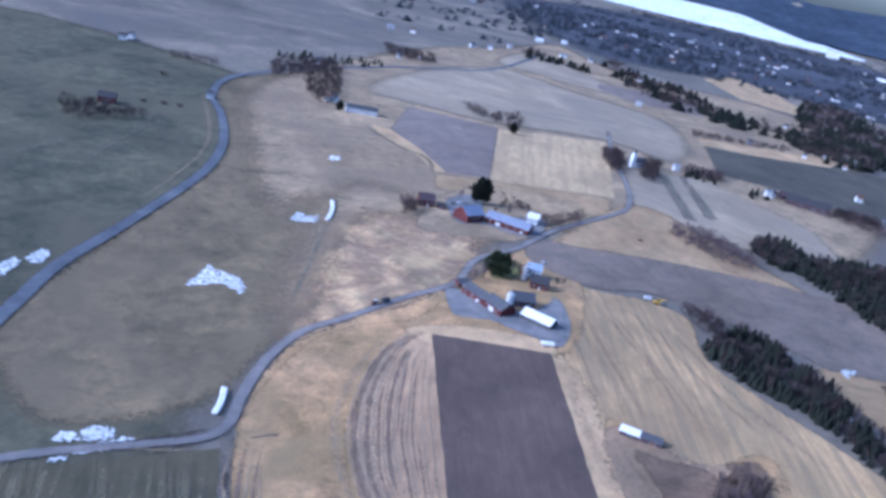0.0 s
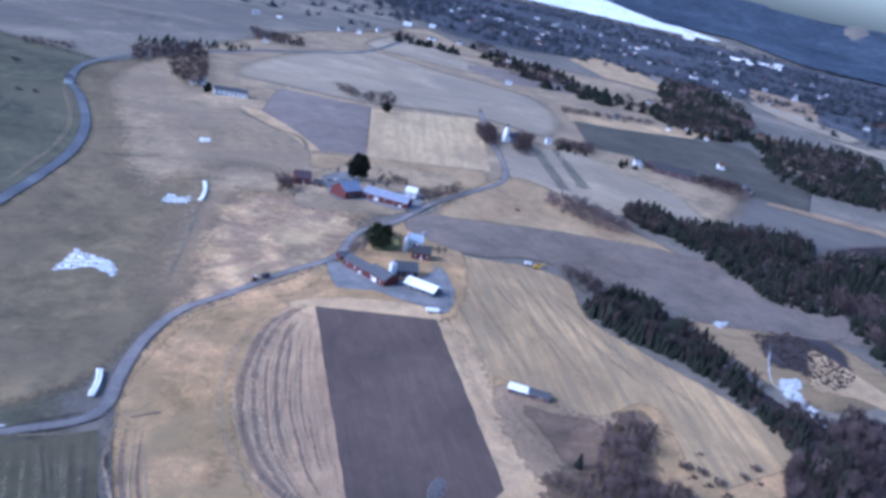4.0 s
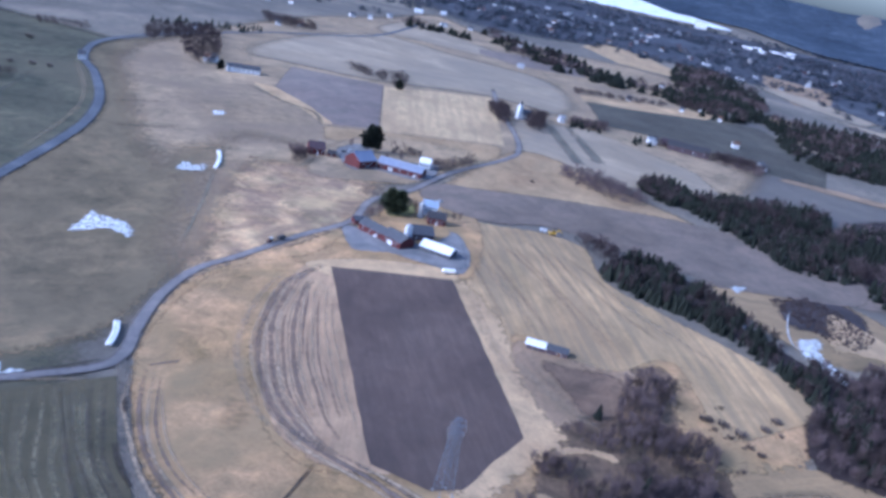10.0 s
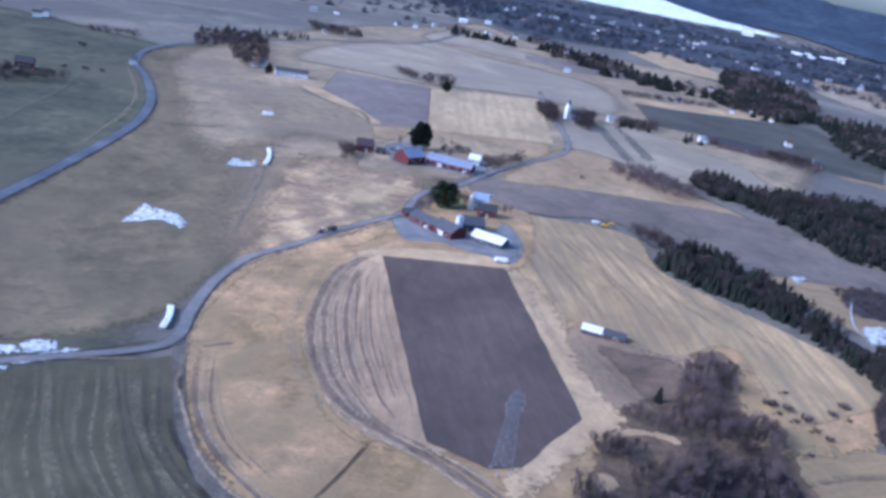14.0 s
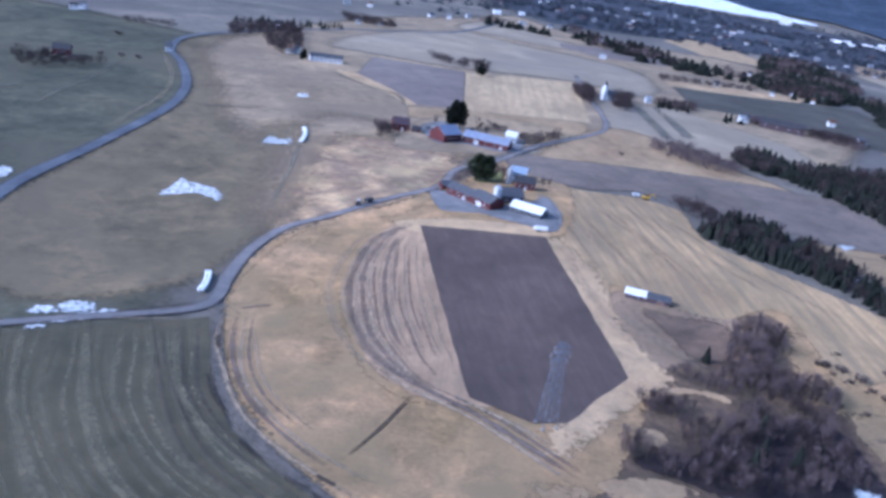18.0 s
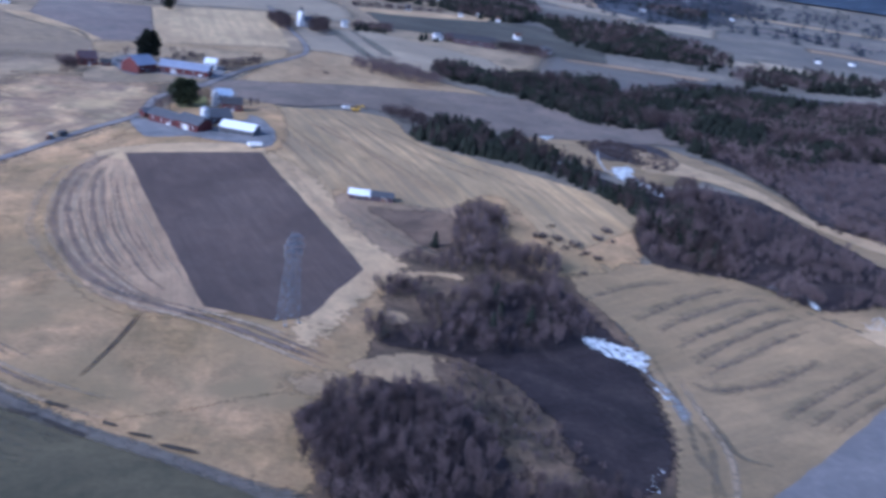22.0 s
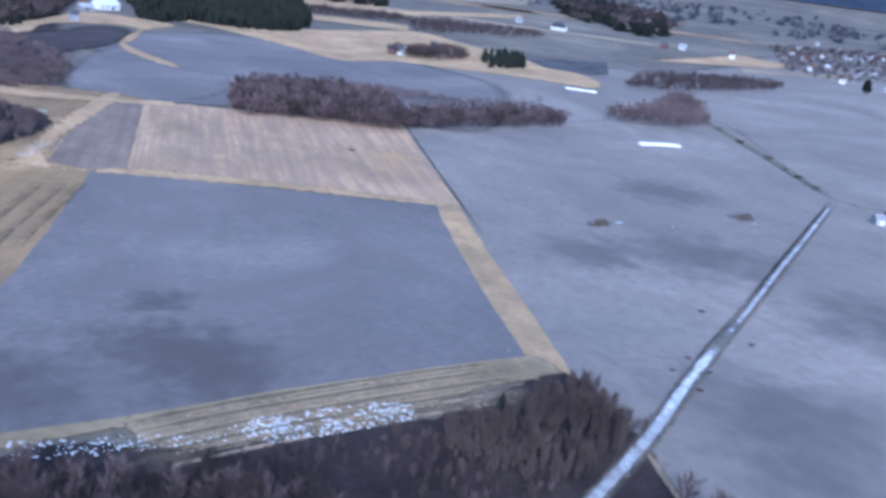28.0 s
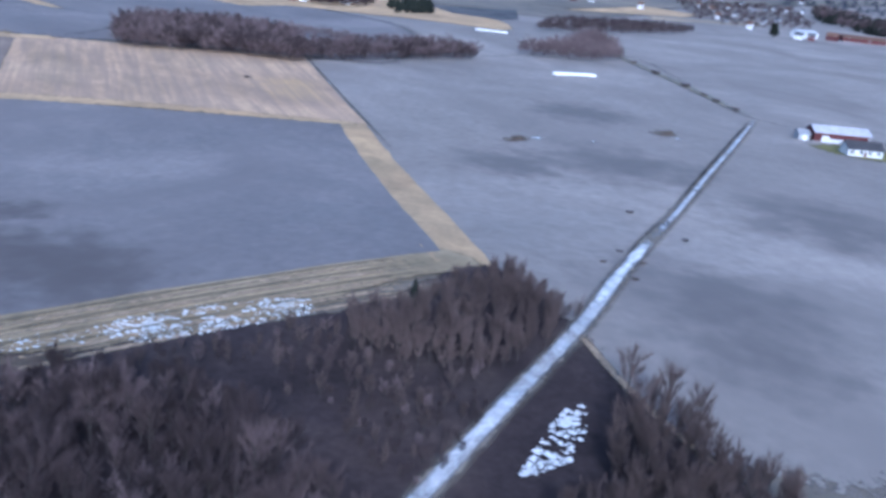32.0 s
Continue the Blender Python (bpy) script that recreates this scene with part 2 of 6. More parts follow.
MAT = {
    "ground": land("winter_country", (0.127, 0.111, 0.093), (0.203, 0.174, 0.138), (0.304, 0.257, 0.195), 0.006, 0.2, patch=0.0035, patch_col=(0.150, 0.134, 0.118)),
    "grass_west": land("dormant_pasture", (0.074, 0.073, 0.049), (0.106, 0.100, 0.066), (0.152, 0.135, 0.086), 0.010, 0.45, patch=0.008, patch_col=(0.138, 0.120, 0.079), mottle=0.24),
    "plough": land("ploughed_clay", (0.098, 0.072, 0.061), (0.125, 0.090, 0.074), (0.152, 0.112, 0.092), 0.02, 1.4, rows=(-12, 3.0, 0.28, 0.5), row_col=(0.089, 0.066, 0.057), bump=0.6),
    "stubble_tan": land("cut_stubble", (0.334, 0.220, 0.131), (0.424, 0.284, 0.167), (0.514, 0.354, 0.207), 0.03, 0.8, rows=(-2, 4, 0.35, 3.0), row_col=(0.245, 0.172, 0.112)),
    "dry_grass": land("bleached_grass", (0.265, 0.178, 0.084), (0.400, 0.257, 0.129), (0.519, 0.331, 0.174), 0.02, 0.6, patch=0.018, patch_col=(0.300, 0.216, 0.112), grain_amount=0.24, mottle=0.22),
    "harrow": land("harrowed_ground", (0.077, 0.068, 0.042), (0.108, 0.092, 0.056), (0.141, 0.118, 0.070), 0.02, 0.7),
    "straw": land("pale_straw", (0.405, 0.276, 0.152), (0.500, 0.348, 0.194), (0.595, 0.414, 0.230), 0.02, 0.6),
    "straw_rough": land("rough_straw", (0.270, 0.178, 0.106), (0.460, 0.312, 0.176), (0.660, 0.470, 0.255), 0.04, 0.5, spots=((-110, 531, 11), (-59, 576, 13), (-49, 604, 12)), spot_col=(0.523, 0.378, 0.200), patch=0.035, patch_col=(0.260, 0.180, 0.125), mottle=0.3),
    "straw_rows": land("straw_rows", (0.450, 0.322, 0.182), (0.550, 0.400, 0.224), (0.610, 0.447, 0.250), 0.01, 0.4, rows=(-4, 11, 0.4, 0.6), row_col=(0.343, 0.247, 0.154)),
    "straw_rows2": land("drilled_stubble", (0.395, 0.272, 0.168), (0.502, 0.345, 0.215), (0.585, 0.409, 0.252), 0.012, 0.5, rows=(48.7, 4.5, 0.55, 0.8), row_col=(0.296, 0.221, 0.166), spots=((366, 207, 12), (345, 190, 10), (352, 198, 11)), spot_col=(0.555, 0.375, 0.186)),
    "straw_gold": land("golden_strip", (0.365, 0.253, 0.145), (0.452, 0.318, 0.177), (0.518, 0.363, 0.203), 0.03, 0.7),
    "stubble_rows": land("hillside_stubble", (0.344, 0.231, 0.121), (0.447, 0.304, 0.155), (0.550, 0.376, 0.193), 0.018, 0.5, rows=(-8.5, 6, 0.6, 2.6), row_col=(0.244, 0.192, 0.121)),
    "stubble_olive": land("olive_stubble", (0.235, 0.166, 0.103), (0.320, 0.222, 0.139), (0.420, 0.285, 0.175), 0.02, 0.6),
    "contour": land("contoured_stubble", (0.233, 0.166, 0.088), (0.320, 0.222, 0.119), (0.419, 0.285, 0.150), 0.02, 0.6, rows=(68.8, 5, 0.2, 2.0), row_col=(0.154, 0.126, 0.078)),
    "stubble_dim": land("dim_stubble", (0.14, 0.122, 0.095), (0.18, 0.158, 0.12), (0.23, 0.20, 0.15), 0.02, 0.6, rows=(48.7, 7, 0.4, 0.8)),
    "bank_grass": land("bank_grass", (0.103, 0.070, 0.047), (0.150, 0.103, 0.067), (0.219, 0.147, 0.090), 0.04, 0.6, mottle=0.3, grain_amount=0.25),
    "hollow_grass": land("hollow_grass", (0.126, 0.086, 0.060), (0.174, 0.120, 0.082), (0.228, 0.158, 0.104), 0.04, 0.6, mottle=0.2),
    "contour_pale": land("pale_olive_margin", (0.270, 0.205, 0.120), (0.350, 0.268, 0.160), (0.430, 0.330, 0.200), 0.03, 0.6),
    "stubble_band": land("dull_stubble_band", (0.205, 0.158, 0.124), (0.265, 0.205, 0.158), (0.330, 0.258, 0.196), 0.03, 0.6, rows=(48.7, 5, 0.4, 0.8), row_col=(0.180, 0.142, 0.116)),
    "ochre": land("ochre_grass", (0.310, 0.210, 0.116), (0.378, 0.263, 0.146), (0.436, 0.310, 0.173), 0.02, 0.5),
    "plough_far": land("mauve_ploughland", (0.193, 0.153, 0.133), (0.225, 0.179, 0.152), (0.259, 0.213, 0.177), 0.01, 0.4),
    "plough_dark": land("dark_ploughland", (0.080, 0.070, 0.055), (0.102, 0.090, 0.070), (0.125, 0.110, 0.085), 0.012, 0.5),
    "plough_grey": land("grey_ploughland", (0.165, 0.129, 0.100), (0.199, 0.156, 0.123), (0.241, 0.187, 0.146), 0.012, 0.5),
    "grass_blue": land("wet_meadow", (0.161, 0.146, 0.143), (0.221, 0.199, 0.188), (0.288, 0.255, 0.237), 0.010, 0.4, mottle=0.06, patch=0.011, patch_col=(0.194, 0.173, 0.164), spots=((150, 142, 14), (152, 128, 15), (146, 118, 14), (118, 150, 16), (170, 158, 9)), spot_col=(0.114, 0.099, 0.094)),
    # straw of the far fields, greyed to include the haze of distance
    "straw_grey": land("hazy_farmland", (0.325, 0.252, 0.172), (0.405, 0.318, 0.218), (0.485, 0.380, 0.262), 0.008, 0.4, rows=(-62, 12, 0.35, 1.0), row_col=(0.269, 0.230, 0.167), patch=0.006, patch_col=(0.280, 0.230, 0.172)),
    "worn_rut": land("worn_rut", (0.17, 0.125, 0.10), (0.21, 0.155, 0.125), (0.26, 0.195, 0.155), 0.1, 0.8, torn=0.5),
    "pale_rut": land("pale_rut", (0.370, 0.274, 0.180), (0.440, 0.328, 0.216), (0.510, 0.384, 0.254), 0.1, 0.8, torn=0.5),
    "dark_band": land("dark_stubble_band", (0.185, 0.149, 0.097), (0.231, 0.182, 0.118), (0.283, 0.221, 0.145), 0.05, 0.7, torn=0.25),
    "soil_heap": land("dug_soil", (0.091, 0.064, 0.043), (0.133, 0.094, 0.064), (0.175, 0.128, 0.085), 0.1, 0.9, torn=0.5),
    "lane_gravel": land("pale_lane_gravel", (0.175, 0.158, 0.152), (0.220, 0.198, 0.189), (0.275, 0.245, 0.226), 0.04, 1.0),
    "gravel": land("yard_gravel", (0.165, 0.157, 0.157), (0.210, 0.200, 0.198), (0.265, 0.250, 0.245), 0.05, 1.5),
    "asphalt": land("worn_asphalt", (0.10, 0.105, 0.12), (0.13, 0.135, 0.15), (0.16, 0.165, 0.18), 0.03, 1.0),
    "track": land("rutted_track", (0.112, 0.099, 0.084), (0.168, 0.143, 0.118), (0.224, 0.193, 0.151), 0.06, 0.8),
    "soil_line": land("dark_furrow", (0.10, 0.083, 0.065), (0.13, 0.108, 0.083), (0.16, 0.135, 0.10), 0.1, 0.8),
    "wet_ditch": land("wet_ditch", (0.040, 0.033, 0.027), (0.058, 0.048, 0.039), (0.080, 0.066, 0.052), 0.1, 0.8, torn=0.5),
    "grey_slush": land("grey_slush", (0.26, 0.245, 0.235), (0.36, 0.345, 0.335), (0.50, 0.485, 0.475), 0.1, 0.8, torn=0.4),
    "harrow_pale": land("pale_harrow_line", (0.159, 0.135, 0.085), (0.196, 0.168, 0.106), (0.228, 0.192, 0.120), 0.1, 0.8),
    "straw_line": land("pale_furrow", (0.18, 0.165, 0.125), (0.23, 0.21, 0.155), (0.27, 0.24, 0.17), 0.1, 0.8),
    "grass_mid": land("olive_pasture", (0.146, 0.115, 0.069), (0.197, 0.151, 0.090), (0.260, 0.195, 0.113), 0.010, 0.45, patch=0.009, patch_col=(0.189, 0.149, 0.090), mottle=0.2),
    "tan_country": land("tan_farmland", (0.250, 0.184, 0.114), (0.345, 0.254, 0.158), (0.460, 0.338, 0.206), 0.009, 0.25, patch=0.007, patch_col=(0.250, 0.190, 0.130), mottle=0.2),
    "grass_blue2": land("bare_meadow", (0.215, 0.190, 0.168), (0.300, 0.262, 0.230), (0.385, 0.335, 0.292), 0.006, 0.3, mottle=0.06, patch=0.009, patch_col=(0.235, 0.207, 0.184), spots=((420, 95, 22), (330, 60, 26), (300, 90, 18), (210, 20, 22), (185, 8, 16), (300, 0, 30)), spot_col=(0.146, 0.132, 0.123)),
    "grass_damp": land("damp_grass", (0.075, 0.075, 0.075), (0.105, 0.10, 0.10), (0.135, 0.13, 0.13), 0.03, 0.4),
    "lawn": land("mossy_lawn", (0.14, 0.135, 0.05), (0.19, 0.175, 0.065), (0.24, 0.21, 0.09), 0.06, 0.8),
    "scrub": land("mauve_scrub", (0.050, 0.040, 0.040), (0.068, 0.055, 0.055), (0.092, 0.074, 0.072), 0.03, 0.4),
    "snow": land("old_snow", (0.60, 0.60, 0.60), (0.74, 0.74, 0.73), (0.85, 0.84, 0.83), 0.2, 0.9, grain_amount=0.2, torn=0.42),
    # brown litter, its colour lowered to hold the shade of gully and woods
    "forest_floor": land("shaded_leaf_litter", (0.030, 0.022, 0.022), (0.046, 0.034, 0.033), (0.072, 0.053, 0.047), 0.05, 0.6, grain_amount=0.3),
}

# ---- ground ----
# gentle swell of the land: x, y, height, reach
SWELL = [(-150, 420, -8, 90), (-170, 620, -4, 140), (145, 275, -8, 50), (215, 480, 8, 80), (-30, 1060, 8, 260), (10, 520, 4, 90), (185, 55, 5, 45)]


def ground_z(x, y):
    z = sum(a * math.exp(-((x - u) ** 2 + (y - v) ** 2) / (2 * r * r)) for u, v, a, r in SWELL)
    far = math.hypot(x, y)
    if far > 3300:
        az = abs(math.degrees(math.atan2(x, y)))
        top = 196 - 76 * min(1, max(0, (az - 35) / 35))
        ridge = 10 * math.sin(az * 0.9) + 6 * math.sin(az * 2.3 + 1)
        s = min(1.0, (far - 3300) / 1200)
        z += 86 * s * s * (top / 196)
        if far > 4500:
            z += (top + ridge - 86 * top / 196) * min(1, (far - 4500) / 370)
    return z


def mesh_ob(name, verts, faces, material, smooth=False):
    me = bpy.data.meshes.new(name)
    me.from_pydata(verts, [], faces)
    me.materials.append(material)
    if smooth:
        me.shade_smooth()
    return new(name, me)


def make_ground():
    rad, r = [0.0, 12.0], 12.0
    while r < 4900:
        r = min(4900, r * 1.021 + 0.6)
        rad.append(r)
    n = 360
    verts = [(0, 0, ground_z(0, 0))]
    for r in rad[1:]:
        for k in range(n):
            a = 2 * math.pi * k / n
            x, y = r * math.sin(a), r * math.cos(a)
            verts.append((x, y, ground_z(x, y)))
    faces = [(0, 1 + (k + 1) % n, 1 + k) for k in range(n)]
    for i in range(len(rad) - 2):
        a, b = 1 + i * n, 1 + (i + 1) * n
        faces += [(a + k, a + (k + 1) % n, b + (k + 1) % n, b + k) for k in range(n)]
    return tagged(mesh_ob("ground", verts, faces, MAT["ground"], True), "rolling winter farmland in brown and dull green", "ground", kind="structure")


ground = make_ground()


def rounded(pts, steps=5, closed=True):
    """A smooth line through the given corners."""
    out, n = [], len(pts)
    for i in range(n if closed else n - 1):
        p = [Vector(pts[(i + k) % n] if closed else pts[min(max(i + k, 0), n - 1)]).to_2d() for k in (-1, 0, 1, 2)]
        for s in range(steps):
            t = s / steps
            q = 0.5 * (2 * p[1] + (p[2] - p[0]) * t + (2 * p[0] - 5 * p[1] + 4 * p[2] - p[3]) * t * t + (3 * p[1] - p[0] - 3 * p[2] + p[3]) * t ** 3)
            out.append((q.x, q.y))
    if not closed:
        out.append(tuple(pts[-1][:2]))
    return out


def ragged(pts, step=7.0, amount=0.7):
    """The same outline with small uneven steps along its edges."""
    out, n = [], len(pts)
    for i in range(n):
        a, b = Vector(pts[i]), Vector(pts[(i + 1) % n])
        k = max(1, min(60, int((b - a).length / step)))
        for s in range(k):
            p = a.lerp(b, s / k)
            j = noise.noise_vector((p.x * 0.21, p.y * 0.21, 3.0)) * amount
            out.append((p.x + j.x, p.y + j.y))
    return out


def drape(name, pts, material, lift, cell=14.0, fade=0.0, most=1.0):
    """A sheet over the ground inside an outline."""
    bm = bmesh.new()
    bm.faces.new([bm.verts.new((x, y, 0)) for x, y in pts])
    xs, ys = [p[0] for p in pts], [p[1] for p in pts]
    for axis, lo, hi in ((0, min(xs), max(xs)), (1, min(ys), max(ys))):
        step = max(min(cell, fade * 0.8) if fade else cell, (hi - lo) / (75 if fade > 3.5 else 40))
        v = lo + step
        while v < hi:
            co, no = [0, 0, 0], [0, 0, 0]
            co[axis], no[axis] = v, 1
            bmesh.ops.bisect_plane(bm, geom=bm.verts[:] + bm.edges[:] + bm.faces[:], plane_co=co, plane_no=no)
            v += step
    bmesh.ops.triangulate(bm, faces=bm.faces[:])
    for v in bm.verts:
        v.co.z = ground_z(v.co.x, v.co.y) + lift
    bmesh.ops.recalc_face_normals(bm, faces=bm.faces[:])
    if sum(f.normal.z for f in bm.faces) < 0:
        bmesh.ops.reverse_faces(bm, faces=bm.faces[:])
    me = bpy.data.meshes.new(name)
    bm.to_mesh(me)
    bm.free()
    if fade:
        co = np.empty(len(me.vertices) * 3)
        me.vertices.foreach_get("co", co)
        co = co.reshape(-1, 3)[:, :2]
        near = np.full(len(co), 1e9)
        for a, b in zip(pts, pts[1:] + pts[:1]):
            a, b = np.array(a), np.array(b)
            d = b - a
            t = np.clip(((co - a) @ d) / max(d @ d, 1e-9), 0, 1)
            near = np.minimum(near, np.linalg.norm(co - a - t[:, None] * d, axis=1))
        me.attributes.new("thickness", "FLOAT", "POINT").data.foreach_set("value", np.minimum(most, near / fade))
    me.materials.append(material)
    return new(name, me)


def ribbon(name, line, width, material, lift, step=6.0, wobble=0.0, crown=0.0, body=0.0):
    """A road, track or furrow along a smooth line."""
    path = rounded(line, max(2, 6), closed=False)
    dense = []
    for a, b in zip(path, path[1:]):
        a, b = Vector(a), Vector(b)
        k = max(1, int((b - a).length / step))
        dense += [a.lerp(b, s / k) for s in range(k)]
    dense.append(Vector(path[-1]))
    verts, faces = [], []
    for i, p in enumerate(dense):
        d = (dense[min(i + 1, len(dense) - 1)] - dense[max(i - 1, 0)]).normalized()
        side = Vector((-d.y, d.x))
        w = width / 2 * (1 + wobble * noise.noise((p.x * 0.15, p.y * 0.15, width)))
        for s in (-1, -0.6, 0, 0.6, 1):
            q = p + side * w * s
            verts.append((q.x, q.y, ground_z(q.x, q.y) + 0.3 + lift + (crown if abs(s) < 1 else 0)))
    for i in range(len(dense) - 1):
        for s in range(4):
            a = i * 5 + s
            faces.append((a, a + 1, a + 6, a + 5)[::-1])
    ob = mesh_ob(name, verts, faces, thinning(material, (0.92, 1.8)) if body else material, True)
    if body:
        # worn through towards both edges and both ends
        n = len(dense)
        ends = max(2, min(7, n / 5))
        thick = [(0.0, 0.8, 1.0, 0.8, 0.0)[s] * body * min(1, (i + 0.3) / ends, (n - 1 - i + 0.3) / ends) for i in range(n) for s in range(5)]
        ob.data.attributes.new("thickness", "FLOAT", "POINT").data.foreach_set("value", thick)
    return ob



def field(name, surface, lift, soft_edge, corners, label, fade=0.0):
    pts = rounded(corners, 4) if soft_edge else corners
    material = thinning(MAT[surface], (0.95, 1.75) if fade >= 14 else (1.2, 1.55)) if fade else MAT[surface]
    return tagged(drape(name, ragged(pts), material, lift + 0.3, fade=fade), label, "field", kind="structure")


field("middle_pasture", "grass_mid", -0.1, 1, [(-225, 360), (-236, 450), (-238, 560), (-243, 665), (-262, 740), (-296, 814), (-330, 880), (-338, 960), (-300, 1060), (-200, 1050), (-130, 850), (-90, 680), (-95, 500), (-104, 420), (-112, 350), (-160, 300)], "olive tan winter pasture between road and farms", fade=16)
field("west_pasture", "grass_west", -0.2, 1, [(-60, 200), (-105, 330), (-112, 420), (-95, 470), (-125, 560), (-150, 720), (-215, 860), (-330, 1000), (-700, 1050), (-900, 600), (-600, 200), (-250, 100)], "dull green winter pasture with grey patches", fade=40)
field("farm_base", "dry_grass", 0.08, 1, [(-34, 536), (-57, 505), (-81, 471), (-100, 433), (-104, 392), (-97, 338), (-84, 294), (-68, 259), (-46, 233), (-24, 216), (-10, 211), (33, 227), (62, 287), (95, 319), (124, 360), (165, 374), (175, 408), (153, 434), (128, 463), (109, 497), (104, 551), (85, 590), (33, 525)], "bleached grass under the stubble and ploughland", fade=5)
field("ploughed_field", "plough", 0.34, 0, [(-37, 471), (26, 478), (45, 390), (58, 328), (46, 307), (35, 284), (23, 279), (2, 288)], "dark brown ploughed field between stubble strips")
field("stubble_loop", "stubble_tan", 0.26, 1, [(-24, 472), (-37, 472), (-51, 469), (-57, 431), (-55, 380), (-44, 330), (-32, 297), (-14, 281), (2, 281), (12, 288), (4, 322), (-9, 391)], "tan stubble headland with curved tractor tracks", fade=2)
field("knoll", "dry_grass", 0.14, 1, [(-39, 484), (-72, 470), (-93, 440), (-100, 390), (-97, 342), (-83, 295), (-67, 259), (-47, 234), (-26, 218), (-17, 215), (18, 228), (46, 245), (64, 312), (46, 303), (27, 276), (2, 282), (-21, 283), (-40, 314), (-56, 388)], "low knoll of bleached tan grass", fade=5)
field("knoll_south", "dry_grass", 0.13, 1, [(-61, 244), (-48, 248), (-21, 253), (24, 252), (46, 243), (31, 221), (31, 191), (28, 182), (11, 188), (-16, 205), (-44, 228), (-59, 238)], "bleached grass running down to the dirt track", fade=7)
field("shed_ground", "stubble_olive", 0.15, 1, [(55, 415), (84, 417), (112, 412), (110, 383), (82, 349), (62, 334), (52, 356)], "rough tan grass round the field sheds", fade=6)
field("shed_hollow", "hollow_grass", 0.30, 1, [(66, 399), (84, 399), (106, 396), (104, 374), (94, 350), (86, 352), (75, 377)], "dull brown grass in a hollow below the sheds", fade=5)
field("gully_bank", "bank_grass", 0.10, 1, [(22, 182), (22, 224), (40, 258), (50, 292), (60, 322), (72, 350), (88, 385), (110, 410), (132, 412), (142, 352), (150, 290), (146, 250), (136, 212), (114, 166), (84, 140), (36, 138)], "brown winter grass on the banks of the gully", fade=7)
field("gully_clearing", "ochre", 0.36, 1, [(58, 281), (59, 293), (66, 296), (69, 288), (66, 280)], "small ochre clearing among bare trees", fade=5)
field("gully_clearing", "straw", 0.36, 1, [(67, 324), (81, 332), (95, 331), (95, 325), (82, 326), (70, 319)], "narrow pale clearing among bare trees", fade=2.5)
field("knoll_green", "contour", 0.20, 1, [(-58, 316), (-50, 326), (-43, 312), (-42, 293), (-51, 292)], "faint green patch in the bleached grass", fade=14)
field("knoll_ochre", "ochre", 0.32, 1, [(16, 240), (34, 248), (44, 246), (40, 232), (29, 228)], "ochre grass before the thicket", fade=9)
field("harrowed_field", "harrow", 0.16, 0, [(-172, 254), (-94, 321), (-80, 275), (-62, 240), (-42, 221), (-26, 210), (-5, 199), (20, 180), (14, 150), (-86, 130), (-130, 165)], "dark harrowed field with pale curved furrows")
field("track_verge", "straw", 0.30, 1, [(28, 491), (53, 440), (61, 381), (74, 344), (80, 335), (59, 302), (46, 278), (35, 258), (23, 260), (31, 295), (41, 316), (50, 338), (36, 389), (22, 446), (18, 481)], "pale worn straw verge beside the ploughed field", fade=9)
field("field_head", "straw", 0.28, 1, [(-52, 472), (-28, 488), (2, 494), (28, 491), (25, 459), (-2, 458), (-34, 457)], "pale grass headland above the ploughed field", fade=2.2)
field("farmyard", "gravel", 0.32, 1, [(-41, 540), (-21, 537), (-2, 529), (11, 531), (27, 562), (34, 510), (30, 495), (11, 495), (-10, 503), (-31, 502)], "grey gravel farmyard round the barns", fade=3)
field("farmyard_east", "gravel", 0.31, 1, [(-6, 503), (16, 493), (32, 489), (36, 522), (30, 555), (21, 564), (27, 533), (18, 505), (3, 512)], "grey gravel rim round the white roofed barn", fade=2.2)
field("farmyard_two", "gravel", 0.30, 1, [(-70, 726), (-55, 753), (-40, 736), (-38, 703), (7, 736), (8, 692), (-8, 675), (-36, 683), (-51, 672), (-64, 696)], "grey gravel yard behind the red barn", fade=3)
field("farm_ground", "dry_grass", 0.21, 1, [(-62, 472), (-48, 497), (-40, 530), (-27, 572), (-10, 638), (16, 666), (42, 606), (44, 515), (32, 474), (0, 475), (-33, 466)], "bleached grass round the farm buildings", fade=8)
field("farm_ground_two", "tan_country", 0.20, 1, [(-84, 651), (-79, 731), (-50, 790), (6, 808), (44, 800), (20, 723), (-7, 660), (-37, 646), (-66, 636)], "worn tan ground round the far farm", fade=10)
field("green_lawn", "lawn", 0.26, 1, [(-19, 599), (-5, 621), (1, 588), (-9, 573), (-19, 576)], "small mossy green lawn by the farmhouse", fade=4)
field("slope_skirt", "tan_country", 0.03, 1, [(-136, 463), (-149, 534), (-160, 618), (-160, 711), (-118, 736), (-62, 715), (-17, 684), (-16, 613), (-26, 519), (-49, 468), (-66, 435), (-96, 406)], "worn tan grass round the rough slope", fade=50)
field("rough_slope", "straw_rough", 0.06, 1, [(-124, 494), (-133, 587), (-133, 649), (-105, 671), (-73, 675), (-37, 677), (-17, 630), (-16, 557), (-33, 510), (-51, 475), (-66, 448), (-86, 426), (-109, 427)], "rough straw-coloured slope with bare scrapes", fade=42)
field("pale_field", "straw_rows", 0.24, 0, [(-60, 1018), (56, 1096), (61, 990), (65, 851), (-44, 811)], "pale straw field with faint drill rows")
field("purple_field", "plough_far", 0.24, 0, [(-162, 1025), (-60, 1025), (-44, 811), (-84, 797), (-111, 844), (-155, 898)], "mauve brown ploughland", fade=4)
